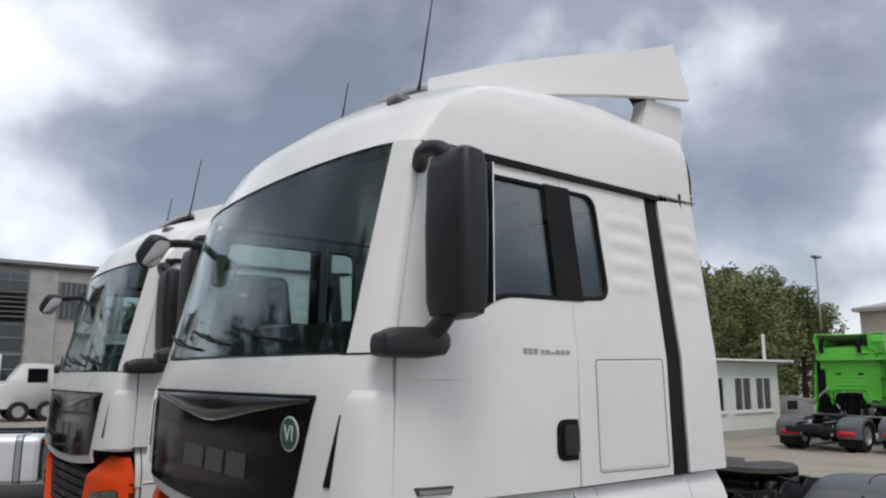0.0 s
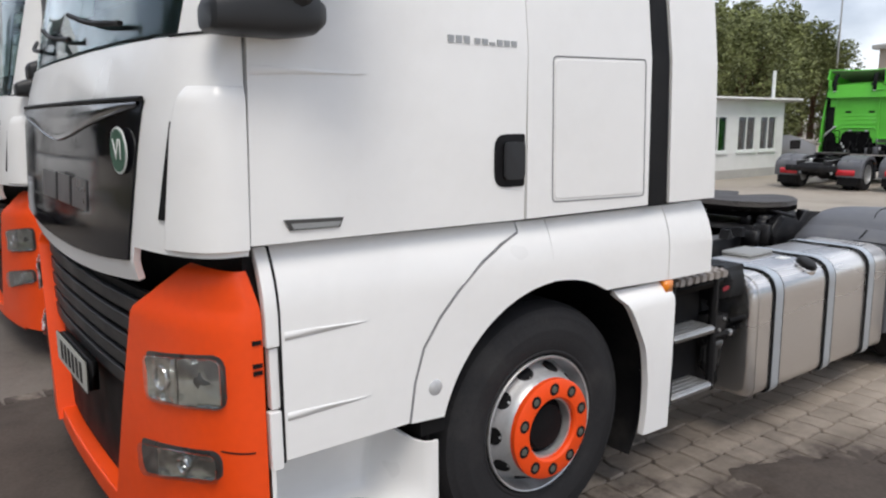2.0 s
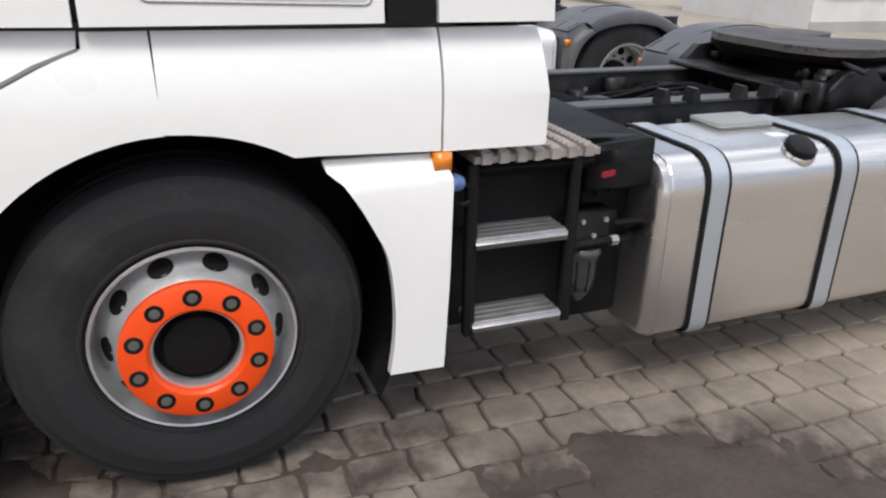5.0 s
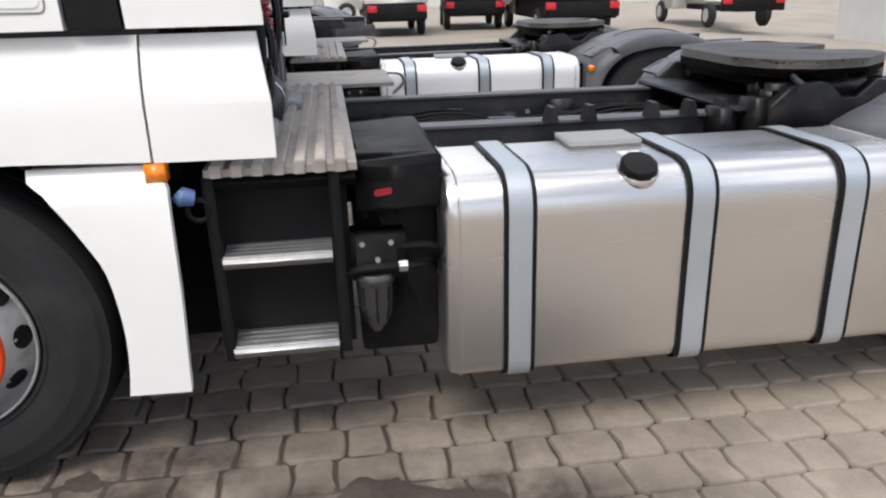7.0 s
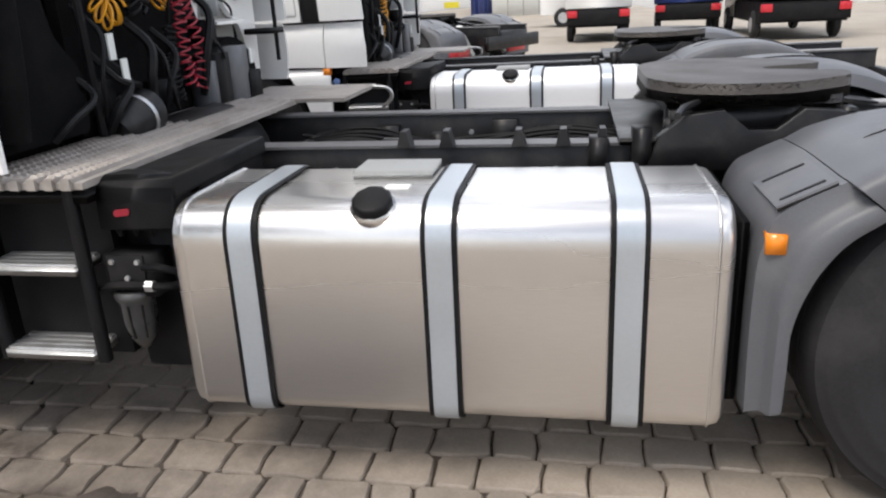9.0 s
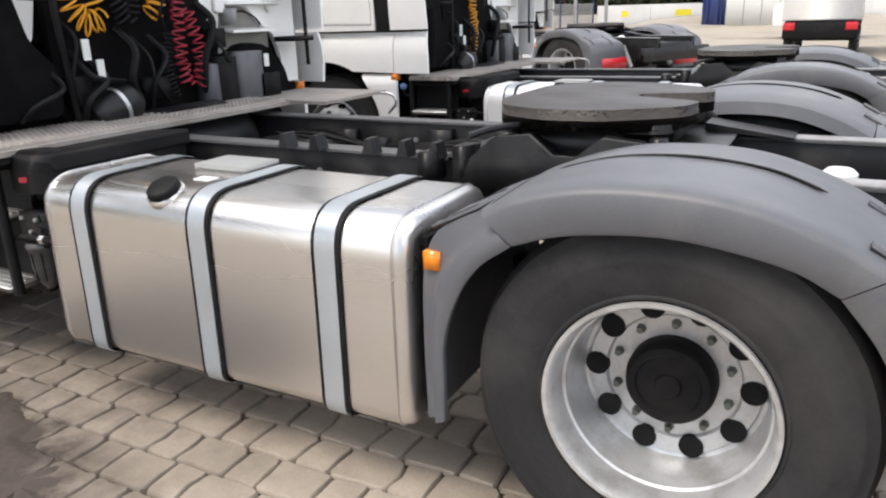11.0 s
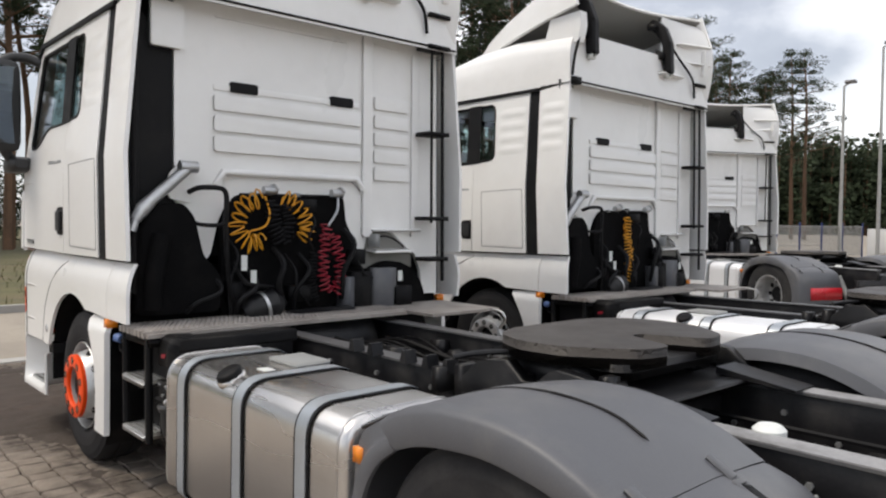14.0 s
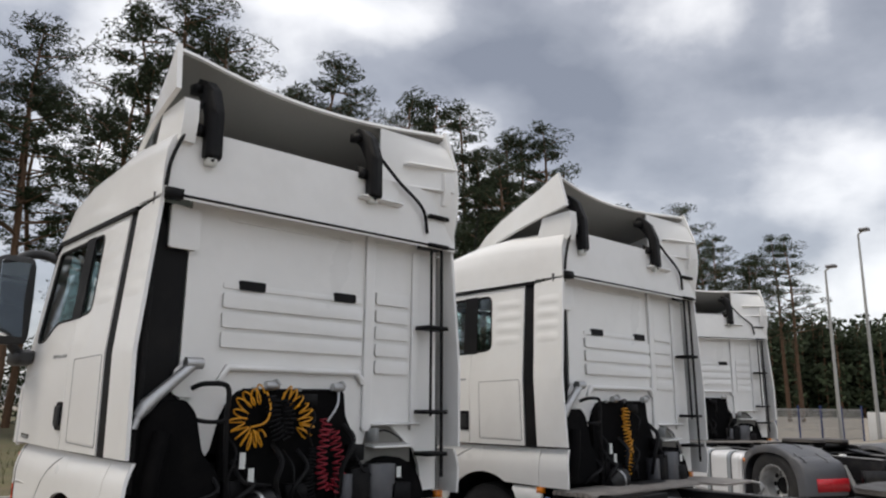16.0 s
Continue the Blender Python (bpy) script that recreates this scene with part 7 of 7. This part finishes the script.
for i in range(6):
    p, q = WA.lerp(WB, i / 6), WA.lerp(WB, (i + 0.99) / 6)
    part("panel", prismed([(p.x, p.y), (q.x, q.y), (q.x - 0.08, q.y + 0.2), (p.x - 0.08, p.y + 0.2)], 0, 1.42, "z"), RENDER, wall_low, bevel=0.02)
    if i < 3:
        c = WA.lerp(WB, (i + 0.45) / 6)
        m = (WB - WA).normalized()
        part("yellow_mark", prismed([(c.x, c.y - 0.006), (c.x + m.x * (0.35 + 0.5 * i), c.y + m.y * (0.35 + 0.5 * i) - 0.006), (c.x + m.x * (0.35 + 0.5 * i), c.y + m.y * (0.35 + 0.5 * i) - 0.001), (c.x, c.y - 0.001)], 0.80, 1.12, "z"), YELLOWPAINT, wall_low)
rows = []
for i in range(25):
    p = WA.lerp(WB, i / 24) + Vector((0.05, -0.12, 0))
    rows.append([(p.x + 0.36 * d, p.y - 0.93 * d, 0.006 + 0.68 * max(0.0, 1 - d / 11.0) ** 1.4 * min(1.0, i / 4) * min(1.0, (24 - i) / 4) * (1 + 0.35 * noise.noise((p.x * 0.4, d * 0.35, 0)))) for d in [11.2 * k / 14 for k in range(15)]])
part("sand_bank", sheet(rows), GROUND, None, "low bank of bare sand against the wall", kind="stuff", category="ground")
part("verge", boxed(-300, -8.5, -300, 28, -0.02, 0.10), VERGE, None, "dry grass verge under the pines", kind="structure", category="ground")
kerb = thing("kerb", pose(0, 0, 0), "pale concrete kerb along the verge", "kerb")
for i in range(44):
    part("kerb_stone", boxed(-8.5, -8.35, -16 + i, -15.02 + i, -0.02, 0.12), FACADE, kerb)
tufts = bmesh.new()
for i in range(2600):
    x, y = rng.uniform(-20, -8.6), rng.uniform(-10, 22)
    h, a = rng.uniform(0.06, 0.22), rng.uniform(0, 6.3)
    d = Vector((math.cos(a), math.sin(a), 0)) * 0.015
    p = Vector((x, y, 0.1))
    lean = Vector((rng.uniform(-.08, .08), rng.uniform(-.08, .08), h))
    tufts.faces.new([tufts.verts.new(p - d), tufts.verts.new(p + d), tufts.verts.new(p + lean)])
part("grass", tufts, VERGE, None, "sparse dry grass blades", kind="stuff", category="grass")

edging = thing("edging", pose(0, 0, 0), "flush concrete edging round the paved field", "edging")
for x0, x1, y0, y1 in ((PX0 - 0.03, PX0 + 0.20, PY0, PY1), (PX1 - 0.20, PX1 + 0.03, PY0, PY1), (2.0, PX1 - 0.21, PY1 - 0.20, PY1 + 0.03)):
    along = (y1 - y0) > (x1 - x0)
    n = int((y1 - y0 if along else x1 - x0) / 1.0)
    for k in range(n):
        a, b = k / n, (k + 0.992) / n
        bx = boxed(x0, x1, y0 + (y1 - y0) * a, y0 + (y1 - y0) * b, -0.05, 0.008) if along else boxed(x0 + (x1 - x0) * a, x0 + (x1 - x0) * b, y0, y1, -0.05, 0.008)
        part("stone", bx, CONCRETE, edging)

# ---- dirt on the pavers ----
def soil(x, y):
    """Height of the loose soil: low mounds whose ragged rims sink between the stones."""
    h = -0.022 + 0.008 * max(0.0, min(1.0, (-0.6 - x) / 1.2)) + 0.006 * noise.noise((x * 3.1, y * 3.1, 1.7)) + 0.004 * noise.noise((x * 9, y * 9, 4.2)) + 0.0025 * noise.noise((x * 26, y * 26, 0.6))
    for cx, cy, rx, ry, a in SOIL_SHADE_SPOTS:
        r = math.hypot((x - cx) / rx, (y - cy) / ry) + 0.40 * noise.noise((x * 4, y * 4, 3.3)) + 0.22 * noise.noise((x * 13, y * 13, 8.1))
        u = min(1.0, max(0.0, (1.25 - r) / 0.6))
        h += (0.034 if a > 1 else 0.006) * u * u * (3 - 2 * u)
    return h


bm = bmesh.new()
NX, NY, SX0, SY0, CELL = 286, 210, -3.9, -1.9, 0.023
net = [[bm.verts.new((SX0 + i * CELL, SY0 + j * CELL, soil(SX0 + i * CELL, SY0 + j * CELL))) for j in range(NY)] for i in range(NX)]
for i in range(NX - 1):
    for j in range(NY - 1):
        q = (net[i][j], net[i + 1][j], net[i + 1][j + 1], net[i][j + 1])
        bm.faces.new(q)
bmesh.ops.delete(bm, geom=[v for v in bm.verts if not v.link_faces], context="VERTS")
part("damp_ground", sheet([[(-8.3 + 10.3 * i / 30, 2.98 + 8.78 * j / 24 + (0.5 * noise.noise((i * 0.4, 0, 2)) if j == 24 else 0), 0.012 if j else -0.01) for j in range(25)] for i in range(31)]), DAMP, None, "dark damp asphalt in front of the row", kind="stuff", category="ground")
part("loose_soil", bm, MUD, None, "damp brown soil trodden over the pavers", kind="stuff", category="soil")

# ---- pavers: straight courses in which wide and narrow stones alternate ----
PITCH, COURSE, NARROW = 0.3375, 0.162, 0.132


def course_line(x, j):
    """Wavy line between two courses."""
    y = PY0 + j * COURSE
    return y + 0.011 * noise.noise((x * 7.0, y * 5.0, 0.5)) + 0.006 * noise.noise((x * 23.0, y * 9.0, 3.5))


def joint_x(x, f, j):
    """Wavy joint between two stones; f runs from 0 to 1 across the course."""
    return x + 0.016 * noise.noise((x * 11.0, (j + f) * 1.7, 7.5)) + 0.007 * noise.noise((x * 31.0, (j + f) * 5.0, 2.5))


def paver_rings(j, xa, xb):
    """Stone with chipped corners and a sloping edge; the joint widens where the yard is most worn."""
    pts = []
    for k in range(4):
        x = xa + (xb - xa) * k / 3
        x = joint_x(xa, 0, j) if k == 0 else joint_x(xb, 0, j) if k == 3 else x
        pts.append((x, course_line(x, j)))
    pts.append((joint_x(xb, 0.5, j), (course_line(xb, j) + course_line(xb, j + 1)) / 2))
    for k in range(3, -1, -1):
        x = xa + (xb - xa) * k / 3
        x = joint_x(xa, 1, j) if k == 0 else joint_x(xb, 1, j) if k == 3 else x
        pts.append((x, course_line(x, j + 1)))
    pts.append((joint_x(xa, 0.5, j), (course_line(xa, j) + course_line(xa, j + 1)) / 2))
    cx, cy = sum(p[0] for p in pts) / 10, sum(p[1] for p in pts) / 10
    out = []
    for k, p in enumerate(pts):
        if k in (0, 3, 5, 8):
            a, b = pts[k - 1], pts[(k + 1) % 10]
            c = 0.20 + 0.18 * noise.noise((p[0] * 13, p[1] * 13, cx * 3))
            out += [(p[0] + (a[0] - p[0]) * c, p[1] + (a[1] - p[1]) * c), (p[0] + (b[0] - p[0]) * c, p[1] + (b[1] - p[1]) * c)]
        else:
            out.append(p)
    worn = max(0.0, min(1.0, (2.6 - cx) / 2.0))

    def ring(inset, z):
        r = []
        for p in out:
            d = math.hypot(p[0] - cx, p[1] - cy)
            g = inset + (0.0025 + 0.003 * worn) * (0.6 + noise.noise((p[0] * 17, p[1] * 17, 1.0)))
            r.append((cx + (p[0] - cx) * (1 - g / d), cy + (p[1] - cy) * (1 - g / d), z))
        return r
    lift = 0.005 * noise.noise((cx * 9, cy * 9, 2.0)) - 0.003
    return cx, cy, (ring(0.001, -0.026), ring(0.003, lift - 0.006), ring(0.009, lift))


def paver_mesh(bm, rings):
    vs = [[bm.verts.new(p) for p in r] for r in rings]
    k = len(vs[0])
    for a, b in zip(vs, vs[1:]):
        for q in range(k):
            bm.faces.new((a[q], a[(q + 1) % k], b[(q + 1) % k], b[q]))
    bm.faces.new(vs[-1])


rest = bmesh.new()
count = 0
for j in range(int((PY1 - PY0) / COURSE)):
    start = 2.333 + (PITCH / 2 if j % 2 else 0.0) - PITCH * math.ceil((2.333 - PX0) / PITCH)
    edges = [start + PITCH * k + d for k in range(int((PX1 - PX0) / PITCH) + 2) for d in (-NARROW / 2, NARROW / 2)]
    for xa, xb in zip(edges, edges[1:]):
        if xa < PX0 + 0.02 or xb > PX1 - 0.02:
            continue
        cx, cy, rings = paver_rings(j, xa, xb)
        if 0.3 < cx < 4.4 and -0.85 < cy < 0.35 and count < 300:
            count += 1
            one = bmesh.new()
            paver_mesh(one, [[(p[0] - cx, p[1] - cy, p[2]) for p in r] for r in rings])
            ob = part("paver", one, PAVER, pavement)
            ob.location = (cx, cy, 0)
        else:
            paver_mesh(rest, rings)
part("pavers", rest, PAVER, pavement, "worn grey-brown concrete pavers", kind="stuff")
